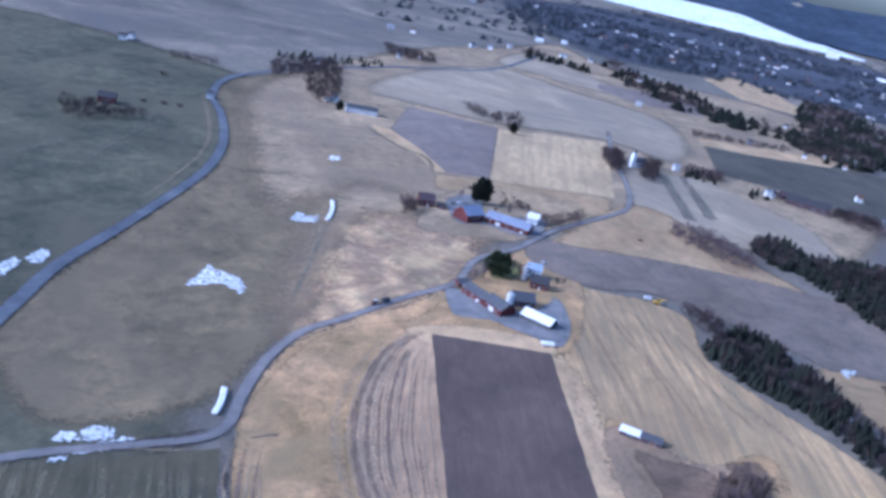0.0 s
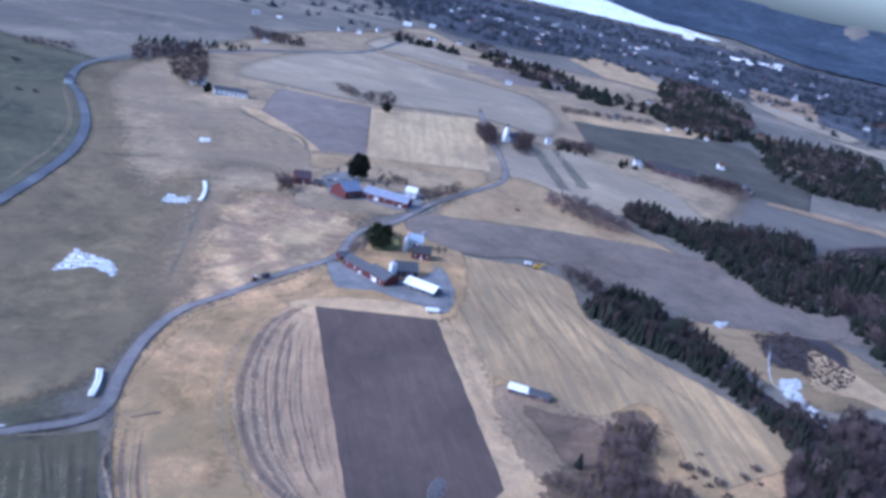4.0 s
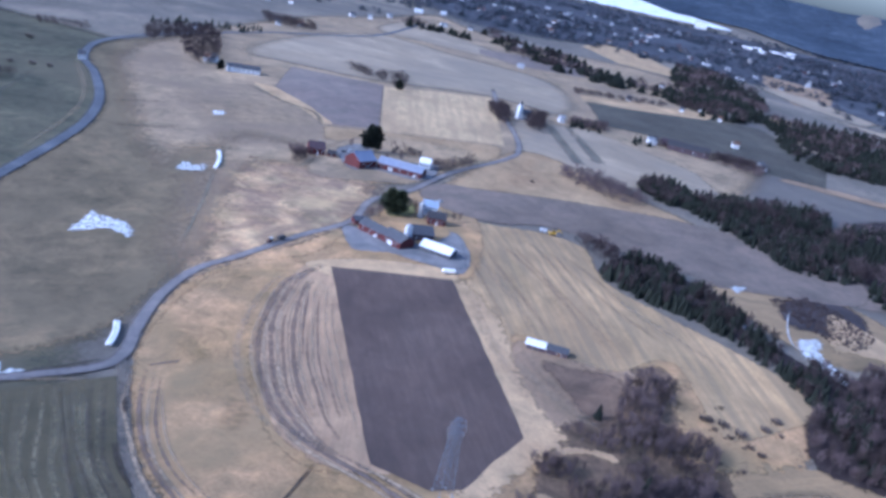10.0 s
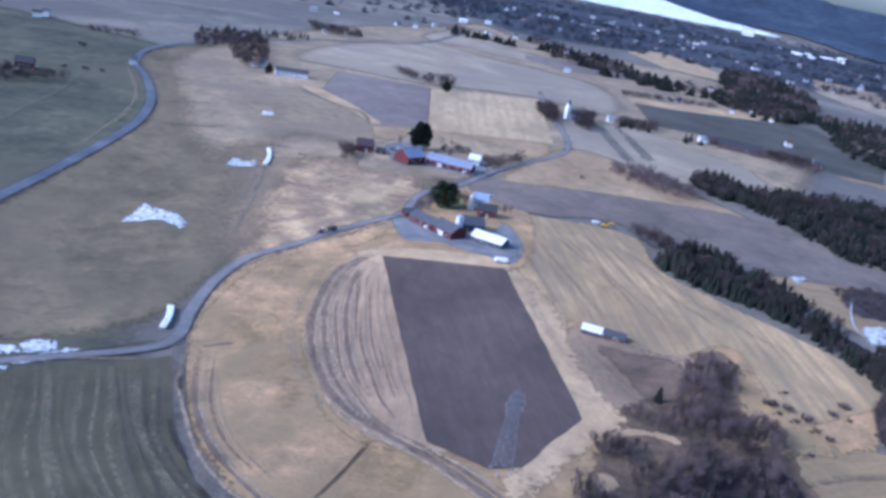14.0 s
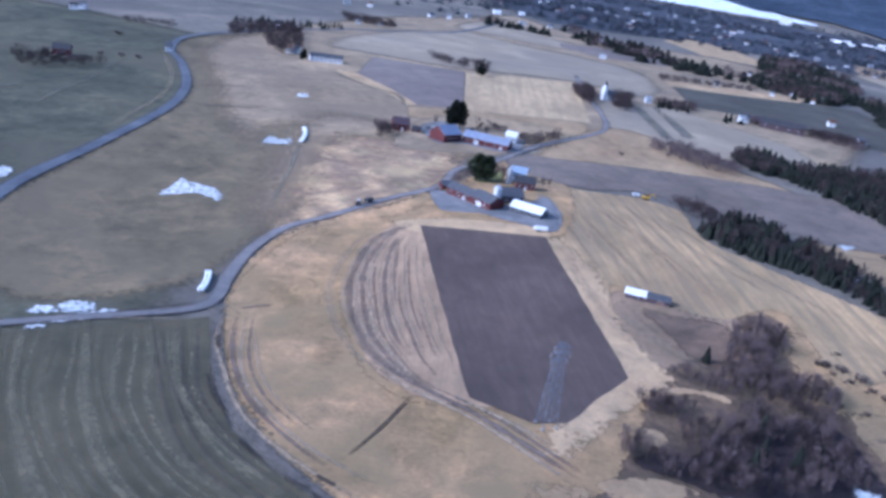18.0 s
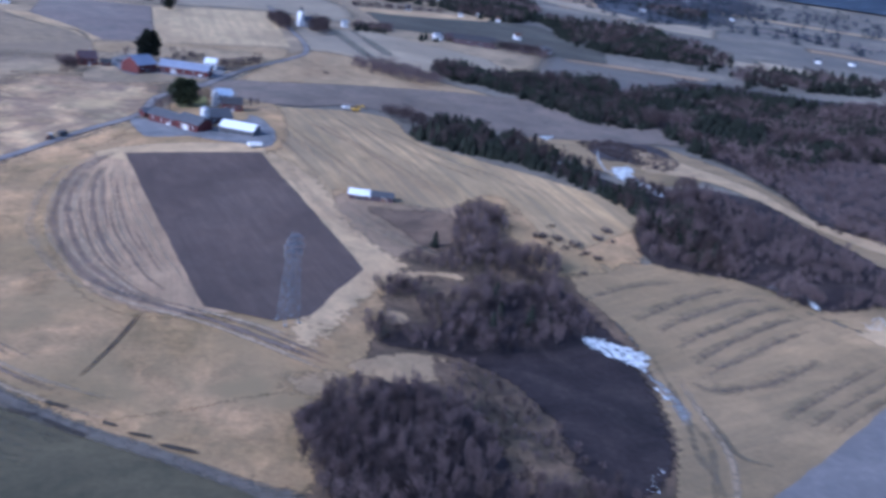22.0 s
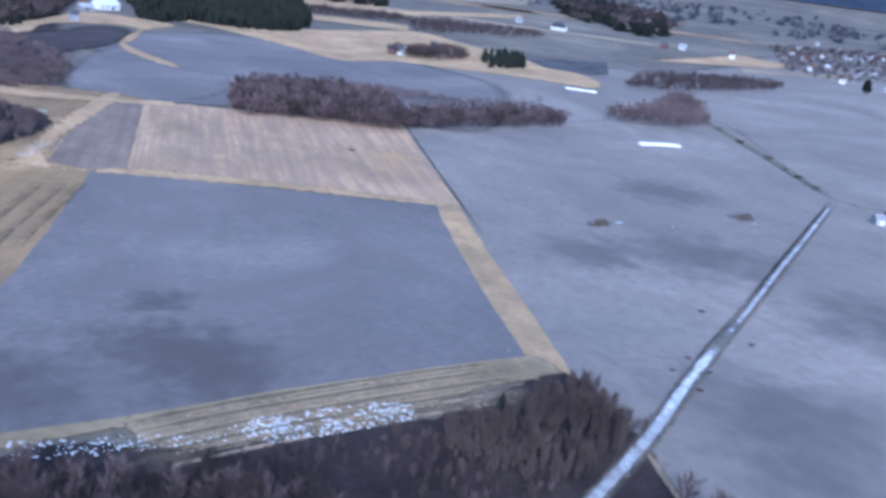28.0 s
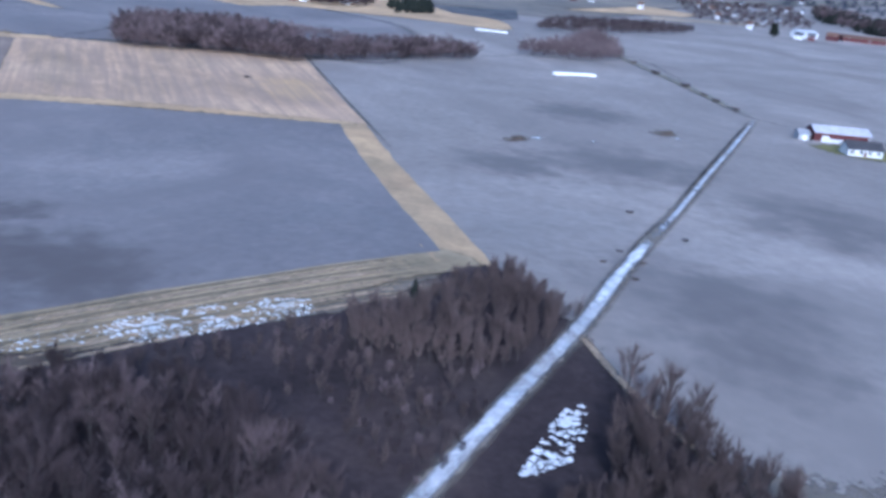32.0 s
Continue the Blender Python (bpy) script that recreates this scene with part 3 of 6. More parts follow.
field("purple_edge", "straw", 0.27, 0, [(-174, 901), (-156, 903), (-112, 849), (-83, 800), (-90, 793), (-113, 829), (-158, 875)], "pale grass balk beside ploughland")
field("ochre_strip", "ochre", 0.20, 0, [(-92, 789), (-44, 809), (65, 849), (62, 804), (28, 740), (-3, 733), (-45, 752), (-85, 743)], "ochre grass strip behind the farm", fade=8)
field("lane_field", "plough_grey", 0.24, 1, [(8, 679), (50, 690), (115, 708), (204, 718), (266, 703), (320, 654), (291, 583), (229, 560), (195, 554), (159, 579), (119, 604), (86, 619), (55, 601), (22, 609), (-2, 637)], "grey brown ploughland along the lane", fade=5)
field("lane_field_east", "plough_grey", 0.22, 1, [(157, 702), (209, 684), (240, 663), (280, 634), (307, 611), (324, 593), (291, 579), (263, 593), (227, 587), (193, 551), (175, 573), (156, 615), (139, 623)], "grey brown ploughland beside the spruce belt", fade=4)
field("ochre_bank", "ochre", 0.19, 1, [(8, 659), (41, 767), (72, 842), (107, 849), (137, 812), (176, 765), (219, 708), (175, 696), (114, 693), (56, 684)], "ochre grass bank above the ploughland", fade=14)
field("right_stubble", "stubble_rows", 0.20, 1, [(29, 590), (55, 598), (85, 603), (111, 584), (114, 522), (142, 481), (168, 451), (191, 424), (202, 402), (178, 376), (143, 360), (133, 420), (101, 399), (71, 412), (58, 421), (52, 388), (39, 433), (30, 491)], "pale hillside stubble with drill rows", fade=4)
field("lower_pasture", "dry_grass", 0.18, 1, [(129, 405), (160, 401), (190, 401), (192, 378), (180, 349), (158, 338), (137, 332), (123, 340), (121, 366)], "dry tan pasture dotted with bushes", fade=12)
field("tan_country", "tan_country", 0.02, 1, [(-150, 560), (-195, 619), (-234, 706), (-278, 811), (-315, 907), (-319, 1051), (-304, 1175), (-288, 1315), (-249, 1582), (-145, 1854), (-47, 2156), (74, 1933), (253, 1913), (433, 1859), (432, 1475), (376, 1063), (262, 804), (146, 782), (7, 687), (-31, 616), (-107, 634), (-150, 650)], "broad tan winter farmland behind the farms", fade=40)
field("field_e1", "straw_grey", 0.14, 0, [(69, 983), (167, 1034), (261, 925), (269, 827), (221, 816), (161, 785), (100, 801), (78, 845), (77, 906)], "pale stubble strips east of the lane", fade=10)
field("field_e1_band", "stubble_dim", 0.20, 0, [(107, 1012), (124, 998), (141, 841), (125, 838)], "brown band across the stubble", fade=9)
field("field_e1_bend", "stubble_dim", 0.20, 0, [(132, 1025), (144, 1021), (163, 873), (146, 846)], "brown band beside the stubble strip", fade=9)
field("plough_e2", "plough_dark", 0.20, 0, [(185, 1261), (369, 1379), (457, 1379), (484, 1173), (419, 998), (347, 1011), (295, 1071), (241, 1083), (182, 1078)], "mauve ploughland below the hedge", fade=6)
field("hedge_strip", "straw", 0.22, 0, [(184, 1316), (281, 1385), (404, 1424), (370, 1351), (247, 1279), (183, 1259)], "pale strip along the hedge")
field("pale_n1", "straw_grey", 0.12, 1, [(-231, 1072), (-205, 1326), (-116, 1553), (21, 1476), (147, 1410), (176, 1227), (139, 1069), (56, 1096), (-61, 1036), (-155, 1036)], "wide pale straw field", fade=35)
field("pale_n2", "straw_grey", 0.14, 1, [(-133, 1626), (-81, 1883), (19, 1757), (97, 1625), (66, 1550), (-44, 1567)], "pale straw field below the far hedge", fade=22)
field("brown_n2", "plough_far", 0.16, 0, [(48, 1647), (118, 1684), (243, 1666), (220, 1552), (109, 1519), (48, 1578)], "brown strip in the straw country")
field("strip_n3", "straw_gold", 0.18, 0, [(279, 2160), (370, 2366), (438, 2213), (468, 1993), (424, 1890), (330, 1923)], "golden stubble strip near the town")
field("strip_n4", "stubble_olive", 0.16, 0, [(775, 2445), (916, 2341), (747, 1885), (661, 1847), (708, 2222)], "olive pasture strip by the far wood")
field("strip_n5", "straw", 0.16, 0, [(503, 1517), (522, 1454), (550, 1436), (575, 1530), (543, 1614)], "pale strip by the far wood", fade=20)
field("strip_n6", "straw_grey", 0.20, 0, [(669, 2148), (780, 2038), (821, 1810), (745, 1695), (677, 1846), (646, 2032)], "pale far stubble between dark woods", fade=30)
field("strip_n7", "straw_grey", 0.18, 0, [(640, 1800), (736, 1600), (828, 1520), (957, 1760), (860, 1790), (760, 1700)], "long pale field before the far wood", fade=30)
field("strip_n8", "stubble_olive", 0.22, 0, [(353, 985), (411, 968), (509, 945), (535, 972), (439, 1002), (373, 1004)], "narrow pale strip beside the ploughland", fade=8)
field("strip_e5", "straw", 0.16, 0, [(1170, 695), (1569, 640), (1463, 586), (1082, 633)], "pale stubble strip between hedges", fade=20)
field("strip_village", "straw_grey", 0.20, 0, [(1164, 208), (1324, 93), (1264, 82), (1096, 189)], "narrow pale strip before the village", fade=12)
field("strip_village", "straw", 0.20, 0, [(1039, 290), (1391, 248), (1342, 165), (1245, 165)], "pale field beyond the village hedge", fade=15)
field("strip_e6", "straw_grey", 0.16, 0, [(1547, 936), (2230, 889), (1878, 746), (1410, 852)], "pale far field towards the village", fade=30)
# long far fields lie side by side across the plain
for k in range(16):
    az, far = radians(30 + 2.9 * k), 1350 + 430 * (k * 7 % 4) + 40 * math.sin(k * 2.3)
    along, deep = 230 + 60 * math.sin(k * 1.7), 55 + 22 * math.sin(k * 3.1)
    out, side = Vector((math.sin(az), math.cos(az))), Vector((math.cos(az + 0.12), -math.sin(az + 0.12)))
    mid = out * far
    corners = [tuple(mid + side * along * u + out * deep * v) for u, v in ((-1, -1), (1, -0.8), (0.9, 1), (-1.1, 0.8))]
    surface = ("straw_grey", "straw", "plough_far", "stubble_olive")[k % 4]
    field("far_strip", surface, 0.10, 0, corners, {"plough_far": "dull brown far ploughland strip"}.get(surface, "pale stubble strip on the far plain"), fade=25)
field("contour_field", "contour", 0.18, 1, [(145, 345), (174, 351), (202, 346), (223, 325), (230, 302), (256, 260), (218, 233), (186, 211), (152, 188), (141, 180), (125, 156), (109, 133), (84, 145), (102, 170), (125, 208), (137, 246), (147, 281), (144, 307), (139, 325)], "olive tan stubble field on a rounded slope", fade=4)
field("blue_lot", "grass_blue", 0.26, 0, [(248, 261), (309, 154), (193, 71), (147, 106), (104, 134), (124, 163), (141, 184), (195, 223)], "grey green meadow between straw margins")
field("pale_band", "straw_rows2", 0.24, 0, [(364, 346), (393, 302), (439, 241), (318, 149), (310, 155), (282, 208), (256, 252)], "pale drilled stubble field")
field("dark_band", "stubble_band", 0.24, 0, [(339, 351), (364, 346), (255, 252), (248, 262), (245, 280)], "dull brown stubble strip")
field("band_lane", "straw", 0.28, 1, [(244, 294), (351, 364), (357, 354), (248, 283), (265, 251), (290, 209), (315, 156), (309, 153), (279, 206), (246, 260), (236, 282)], "pale straw headland track", fade=2.2)
field("strip", "straw_gold", 0.23, 0, [(306, 158), (318, 149), (242, 94), (190, 59), (179, 64), (194, 76), (250, 114)], "golden grass margin between meadows")
field("strip_foot", "contour_pale", 0.22, 1, [(122, 122), (139, 116), (161, 100), (178, 86), (195, 73), (192, 61), (185, 62), (171, 71), (155, 78), (140, 86), (127, 97), (117, 108)], "olive grass margin above the wood", fade=3)
field("strip_foot_west", "contour_pale", 0.22, 1, [(102, 137), (126, 121), (149, 104), (148, 101), (122, 117), (99, 131)], "olive grass margin below the meadow", fade=2.2)
field("east_meadow", "grass_blue2", -0.08, 1, [(188, 66), (229, 96), (302, 153), (425, 242), (567, 190), (684, 127), (491, 33), (497, -12), (416, -39), (250, -41), (161, -24), (139, 8), (152, 31), (168, 43)], "wide bare grey meadow beside the snowy lane", fade=10)
field("north_meadow", "grass_blue", -0.04, 1, [(341, 366), (428, 411), (462, 491), (532, 541), (612, 556), (687, 502), (688, 420), (689, 341), (635, 262), (475, 203), (436, 244), (400, 300)], "grey meadow behind the stubble band", fade=20)
field("far_meadow", "grass_blue2", -0.2, 1, [(528, 302), (502, 181), (525, 98), (393, 33), (389, -12), (438, -61), (4993, -530), (1919, 157), (1202, 225), (951, 260), (927, 340), (806, 405)], "grey meadows towards the village", fade=40)
field("straw_far1", "straw", 0.16, 1, [(663, 629), (678, 578), (650, 473), (626, 400), (673, 384), (692, 345), (721, 288), (733, 233), (806, 261), (857, 347), (914, 443), (950, 515), (852, 532), (746, 552), (703, 579), (697, 616)], "long straw field below the spruce wood", fade=5)
field("straw_far2", "straw", 0.14, 0, [(937, 656), (1006, 554), (938, 515), (883, 618)], "narrow pale strip between hedges")
field("straw_far3", "straw_gold", 0.14, 0, [(1170, 824), (1298, 830), (1223, 714), (1138, 672), (1051, 738)], "small gold stubble field by a far house")
field("straw_far4", "straw", 0.12, 0, [(1596, 1229), (1779, 1116), (2322, 1127), (2362, 966), (2051, 836), (1756, 969), (1391, 1069)], "pale strip in the distance")
field("dark_far", "grass_damp", 0.18, 0, [(865, 351), (966, 299), (852, 261), (820, 268), (816, 309)], "dark wet field beside the straw")
field("barn_yard", "straw", 0.22, 1, [(466, 594), (531, 618), (620, 660), (647, 627), (646, 577), (596, 561), (537, 518), (507, 494), (472, 418), (461, 418), (489, 487), (538, 532), (591, 571), (567, 595), (529, 598), (484, 563), (462, 562)], "worn pale yard and track of the white barn", fade=3)
field("scrub_ground", "scrub", 0.14, 1, [(377, 593), (466, 594), (484, 563), (555, 589), (584, 565), (508, 502), (440, 476), (390, 427), (367, 410), (314, 398), (296, 413), (313, 474)], "mauve scrub ground with bushes", fade=14)
field("wood_skirt", "contour", 0.06, 1, [(205, 325), (232, 296), (262, 252), (366, 334), (345, 370), (318, 402), (298, 430), (270, 420), (240, 360)], "olive tan grass round the bare wood", fade=6)
field("ridge_lane", "straw", 0.30, 1, [(255, 551), (270, 529), (283, 502), (298, 468), (302, 421), (325, 393), (342, 368), (375, 338), (365, 328), (331, 355), (309, 374), (291, 405), (282, 444), (266, 471), (242, 474), (227, 472)], "pale grass ridge between two woods", fade=6)
field("ridge_slope", "contour", 0.13, 1, [(240, 580), (285, 575), (308, 510), (314, 440), (340, 405), (372, 350), (330, 350), (296, 395), (280, 450), (262, 500)], "olive tan slope behind the ridge", fade=10)
field("hollow_skirt", "contour", 0.05, 1, [(180, 548), (222, 604), (275, 595), (292, 520), (262, 466), (225, 450), (196, 480)], "olive tan grass round the snowy hollow", fade=8)
# the gully's shaded slope is drawn by this dark litter sheet
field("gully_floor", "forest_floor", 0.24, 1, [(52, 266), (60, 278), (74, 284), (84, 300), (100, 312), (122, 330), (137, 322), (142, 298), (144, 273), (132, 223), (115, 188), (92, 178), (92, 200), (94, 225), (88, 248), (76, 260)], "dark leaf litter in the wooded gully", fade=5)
field("knob", "ochre", 0.34, 1, [(40, 250), (52, 259), (66, 263), (76, 259), (73, 246), (62, 239), (50, 240)], "bare ochre knob among the trees", fade=4)
field("thicket_ridge", "bank_grass", 0.36, 1, [(70, 262), (78, 256), (84, 232), (91, 206), (98, 182), (90, 168), (80, 176), (77, 206), (72, 230), (66, 246)], "grassy ridge between thicket and gully", fade=5)
field("farm_lawn", "lawn", 0.10, 1, [(436, 8), (422, -4), (424, -30), (446, -34), (452, -10)], "grey green lawn round the white farmhouse", fade=8)
field("soil_patch", "soil_heap", 0.10, 1, [(334, 107), (348, 104), (346, 96), (333, 98)], "small patch of dug brown soil in the meadow", fade=7)
field("soil_patch", "soil_heap", 0.10, 1, [(399, 67), (416, 60), (404, 53), (392, 58)], "small patch of dug brown soil in the meadow", fade=7)
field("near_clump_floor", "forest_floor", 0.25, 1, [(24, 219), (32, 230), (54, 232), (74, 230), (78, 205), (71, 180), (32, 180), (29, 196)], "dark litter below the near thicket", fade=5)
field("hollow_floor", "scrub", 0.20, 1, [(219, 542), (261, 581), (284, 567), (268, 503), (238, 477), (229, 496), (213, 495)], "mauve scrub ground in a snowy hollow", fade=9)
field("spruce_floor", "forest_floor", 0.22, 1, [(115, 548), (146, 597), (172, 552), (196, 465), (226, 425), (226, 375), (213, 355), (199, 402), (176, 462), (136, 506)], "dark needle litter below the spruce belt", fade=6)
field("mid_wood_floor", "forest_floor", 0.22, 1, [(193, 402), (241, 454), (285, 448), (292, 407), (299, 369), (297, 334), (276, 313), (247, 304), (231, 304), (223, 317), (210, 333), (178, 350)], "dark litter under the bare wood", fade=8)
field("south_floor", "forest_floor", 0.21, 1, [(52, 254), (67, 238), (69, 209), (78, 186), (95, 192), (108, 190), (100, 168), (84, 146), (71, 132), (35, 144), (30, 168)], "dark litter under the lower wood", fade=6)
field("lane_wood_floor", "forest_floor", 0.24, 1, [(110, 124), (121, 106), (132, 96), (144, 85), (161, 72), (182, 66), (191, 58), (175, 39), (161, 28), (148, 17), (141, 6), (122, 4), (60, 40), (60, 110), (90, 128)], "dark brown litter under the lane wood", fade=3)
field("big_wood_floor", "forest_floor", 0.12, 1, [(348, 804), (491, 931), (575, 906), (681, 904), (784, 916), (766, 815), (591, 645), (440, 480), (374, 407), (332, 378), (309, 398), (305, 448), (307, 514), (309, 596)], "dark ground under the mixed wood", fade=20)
field("wood_edge_meadow", "grass_blue", 0.10, 1, [(362, 404), (398, 435), (450, 475), (499, 492), (471, 411), (478, 370), (414, 339), (379, 337), (341, 367)], "grey meadow below the barn track", fade=10)

ROADS = [
    ("road", "asphalt", 9.0, 0.42, [(-200, 250), (-223, 377), (-234, 445), (-234, 520), (-235, 600), (-240, 665), (-257, 735), (-291, 814), (-320, 866), (-339, 951), (-325, 1033), (-290, 1134), (-225, 1290), (-120, 1500), (-60, 1900)]),
    ("farm_road", "lane_gravel", 6.6, 0.44, [(-215, 215), (-152, 282), (-124, 306), (-104, 324), (-100, 341), (-104, 370), (-106, 409), (-100, 445), (-84, 471), (-61, 511), (-37, 550), (-30, 602), (-7, 645), (19, 715), (66, 802), (78, 845), (77, 906), (69, 983), (63, 1065), (60, 1180)]),
    ("dirt_track", "track", 6.0, 0.38, [(-100, 338), (-94, 322), (-81, 285), (-69, 258), (-50, 233), (-30, 215), (-10, 203), (11, 189), (25, 182)]),
    ("lane_verge", "track", 5.2, 0.30, [(481, 31), (335, 35), (245, 37), (174, 37), (137, 40), (100, 43), (60, 46)]),
    ("snowy_lane", "snow_lane", 2.9, 0.42, [(240, 37), (206, 37), (174, 37), (137, 40), (100, 43), (60, 46)]),
    ("snowy_lane_far", "snow_lane", 1.9, 0.42, [(481, 31), (400, 33), (335, 35), (285, 36), (236, 37)]),
    ("lane_branch", "pale_rut", 2.0, 0.34, [(171, 38), (162, 31), (155, 25), (148, 18), (138, 6)]),
    ("lane_beyond", "straw_line", 6.5, 0.34, [(480, 32), (561, 74), (659, 130), (760, 190)]),
]
MAT["snow_lane"] = land("packed_snow_lane", (0.42, 0.43, 0.45), (0.62, 0.63, 0.66), (0.80, 0.81, 0.83), 0.15, 1.2, patch=0.16, patch_col=(0.40, 0.38, 0.36), torn=0.35)
for name, surface, width, lift, line in ROADS:
    tagged(ribbon(name, line, width, MAT[surface], lift, crown=0.05, body={"snow_lane": 0.56, "asphalt": 1.1, "lane_gravel": 0.85}.get(surface, 0.6)), name.replace("_", " ") + " winding between the fields", "road", kind="structure")


def rut(name, surface, width, lift, line, body=0.45):
    return tagged(ribbon(name, line, width * 1.5, MAT[surface], lift, wobble=0.5, body=body), "narrow furrow worn into the field surface", "furrow", kind="structure")


rut("edge_rut", "dark_band", 1.8, 0.30, [(150, 280), (146, 253), (139, 228), (131, 206), (127, 184), (112, 160), (92, 141)], 0.3)
rut("edge_rut", "grey_slush", 3.0, 0.32, [(143, 262), (142, 240), (137, 224)], 0.42)
rut("edge_rut", "dark_band", 1.8, 0.30, [(140, 233), (138, 213), (129, 193), (118, 172), (100, 146)], 0.3)
rut("edge_rut", "pale_rut", 2.0, 0.30, [(152, 262), (146, 232), (140, 205), (128, 180), (112, 156)])
rut("edge_rut", "dark_band", 1.6, 0.30, [(148, 241), (145, 219), (143, 205), (150, 199)])
rut("snow_ruts", "snow", 1.7, 0.48, [(238, 37), (222, 37), (200, 37), (178, 37)], 0.62)
rut("snow_ruts", "soil_line", 0.7, 0.46, [(262, 38.6), (240, 39), (222, 38.8)], 0.45)
rut("snow_ruts", "wet_ditch", 0.8, 0.46, [(470, 33), (420, 34.5), (350, 36.5), (290, 38)], 0.45)
rut("snow_streak", "snow", 0.8, 0.46, [(226, 534), (213, 498), (207, 472), (211, 462)])

DITCH_BITS = [
    [(-59, 236), (-54, 231), (-50, 228)], [(-42, 221), (-38, 219), (-34, 218)], [(-34, 217), (-28, 212), (-22, 208)], [(-34, 225), (-31, 223), (-28, 222)], [(-20, 215), (-16, 213)], [(-14, 210), (-8, 208)], [(-7, 205), (3, 201)],
]

# the headland loop: tractor tracks run side by side between its rim and the ploughland
rim = [(-42, 473), (-50, 458), (-56, 438), (-57, 398), (-52, 361), (-43, 330), (-33, 309), (-21, 295), (-10, 288)]
core = [(-34, 466), (-32, 448), (-29, 432), (-22, 398), (-14, 361), (-8, 335), (-4, 318), (-1, 303), (2, 290)]


def between(f, first=0, last=9, sway=0.0):
    return [(a[0] + (b[0] - a[0]) * f + sway * math.sin(3 * k + 9 * f), a[1] + (b[1] - a[1]) * f) for k, (a, b) in enumerate(zip(rim, core))][first:last]


for f, kind, width, first, last, firm in (
    (-0.22, "pale_rut", 2.4, 1, 8, 0.35), (-0.06, "pale_rut", 1.6, 0, 9, 0.5), (0.0, "worn_rut", 2.6, 0, 9, 0.62), (0.07, "pale_rut", 1.7, 0, 9, 0.6), (0.14, "worn_rut", 1.9, 0, 9, 0.6),
    (0.21, "pale_rut", 1.7, 1, 9, 0.6), (0.27, "worn_rut", 1.3, 2, 9, 0.5), (0.33, "pale_rut", 1.2, 1, 8, 0.5), (0.39, "worn_rut", 1.9, 1, 7, 0.6), (0.46, "pale_rut", 1.5, 1, 7, 0.55),
    (0.50, "worn_rut", 1.1, 2, 5, 0.6), (0.56, "worn_rut", 1.2, 3, 8, 0.5), (0.62, "pale_rut", 1.4, 1, 7, 0.5), (0.68, "worn_rut", 1.0, 2, 6, 0.5), (0.74, "worn_rut", 1.2, 4, 7, 0.45), (0.80, "pale_rut", 1.3, 1, 7, 0.45), (0.90, "pale_rut", 1.2, 2, 8, 0.4),
):
    rut("loop_rut", kind, width, 0.36, between(f, first, last, 0.5), firm * 0.7)
rut("loop_rut", "worn_rut", 2.4, 0.36, [(-33, 309), (-21, 295), (-10, 287), (3, 279), (14, 270), (27, 259), (37, 250)], 0.6)
rut("loop_rut", "pale_rut", 2.0, 0.36, [(-34, 305), (-22, 291), (-10, 283), (3, 275), (14, 266), (26, 255), (36, 246)], 0.55)
rut("loop_rut", "worn_rut", 1.4, 0.36, [(-8, 290), (4, 283), (16, 274), (28, 263), (38, 254)], 0.5)
rut("loop_rut", "pale_rut", 1.6, 0.36, [(-2, 286), (8, 281), (18, 275), (30, 266)], 0.5)
rut("track_rut", "pale_rut", 1.5, 0.44, [(-91, 326), (-87, 301), (-76, 276), (-66, 256), (-52, 239), (-34, 225), (-19, 216)], 0.5)
rut("track_rut", "worn_rut", 1.5, 0.40, [(-88, 330), (-80, 297), (-70, 272), (-60, 256), (-46, 241), (-31, 229)], 0.5)
rut("track_rut", "pale_rut", 1.3, 0.36, [(-85, 331), (-75, 290), (-64, 265), (-50, 248), (-36, 236), (-18, 226)], 0.45)
rut("track_rut", "worn_rut", 1.0, 0.36, [(-82, 330), (-72, 290), (-60, 265), (-46, 250)], 0.4)
rut("track_rut", "pale_rut", 1.0, 0.36, [(-78, 316), (-66, 282), (-54, 262), (-40, 248)], 0.35)
rut("track_ditch", "wet_ditch", 1.4, 0.50, [(-87, 303), (-83, 292)], 0.6)
rut("track_ditch", "wet_ditch", 1.6, 0.50, [(-80, 272), (-74, 260), (-66, 248)], 0.6)
for line in DITCH_BITS:
    rut("track_ditch", "wet_ditch", 1.3, 0.50, line, 0.75)
rut("gate_mark", "worn_rut", 1.2, 0.36, [(-88, 332), (-83, 337), (-78, 341)], 0.5)
rut("verge_ditch", "wet_ditch", 1.6, 0.42, [(-150, 278), (-142, 293), (-126, 308), (-113, 322), (-104, 332)], 0.5)
rut("verge_ditch", "pale_rut", 1.0, 0.42, [(-127, 301), (-115, 307), (-105, 312)], 0.5)
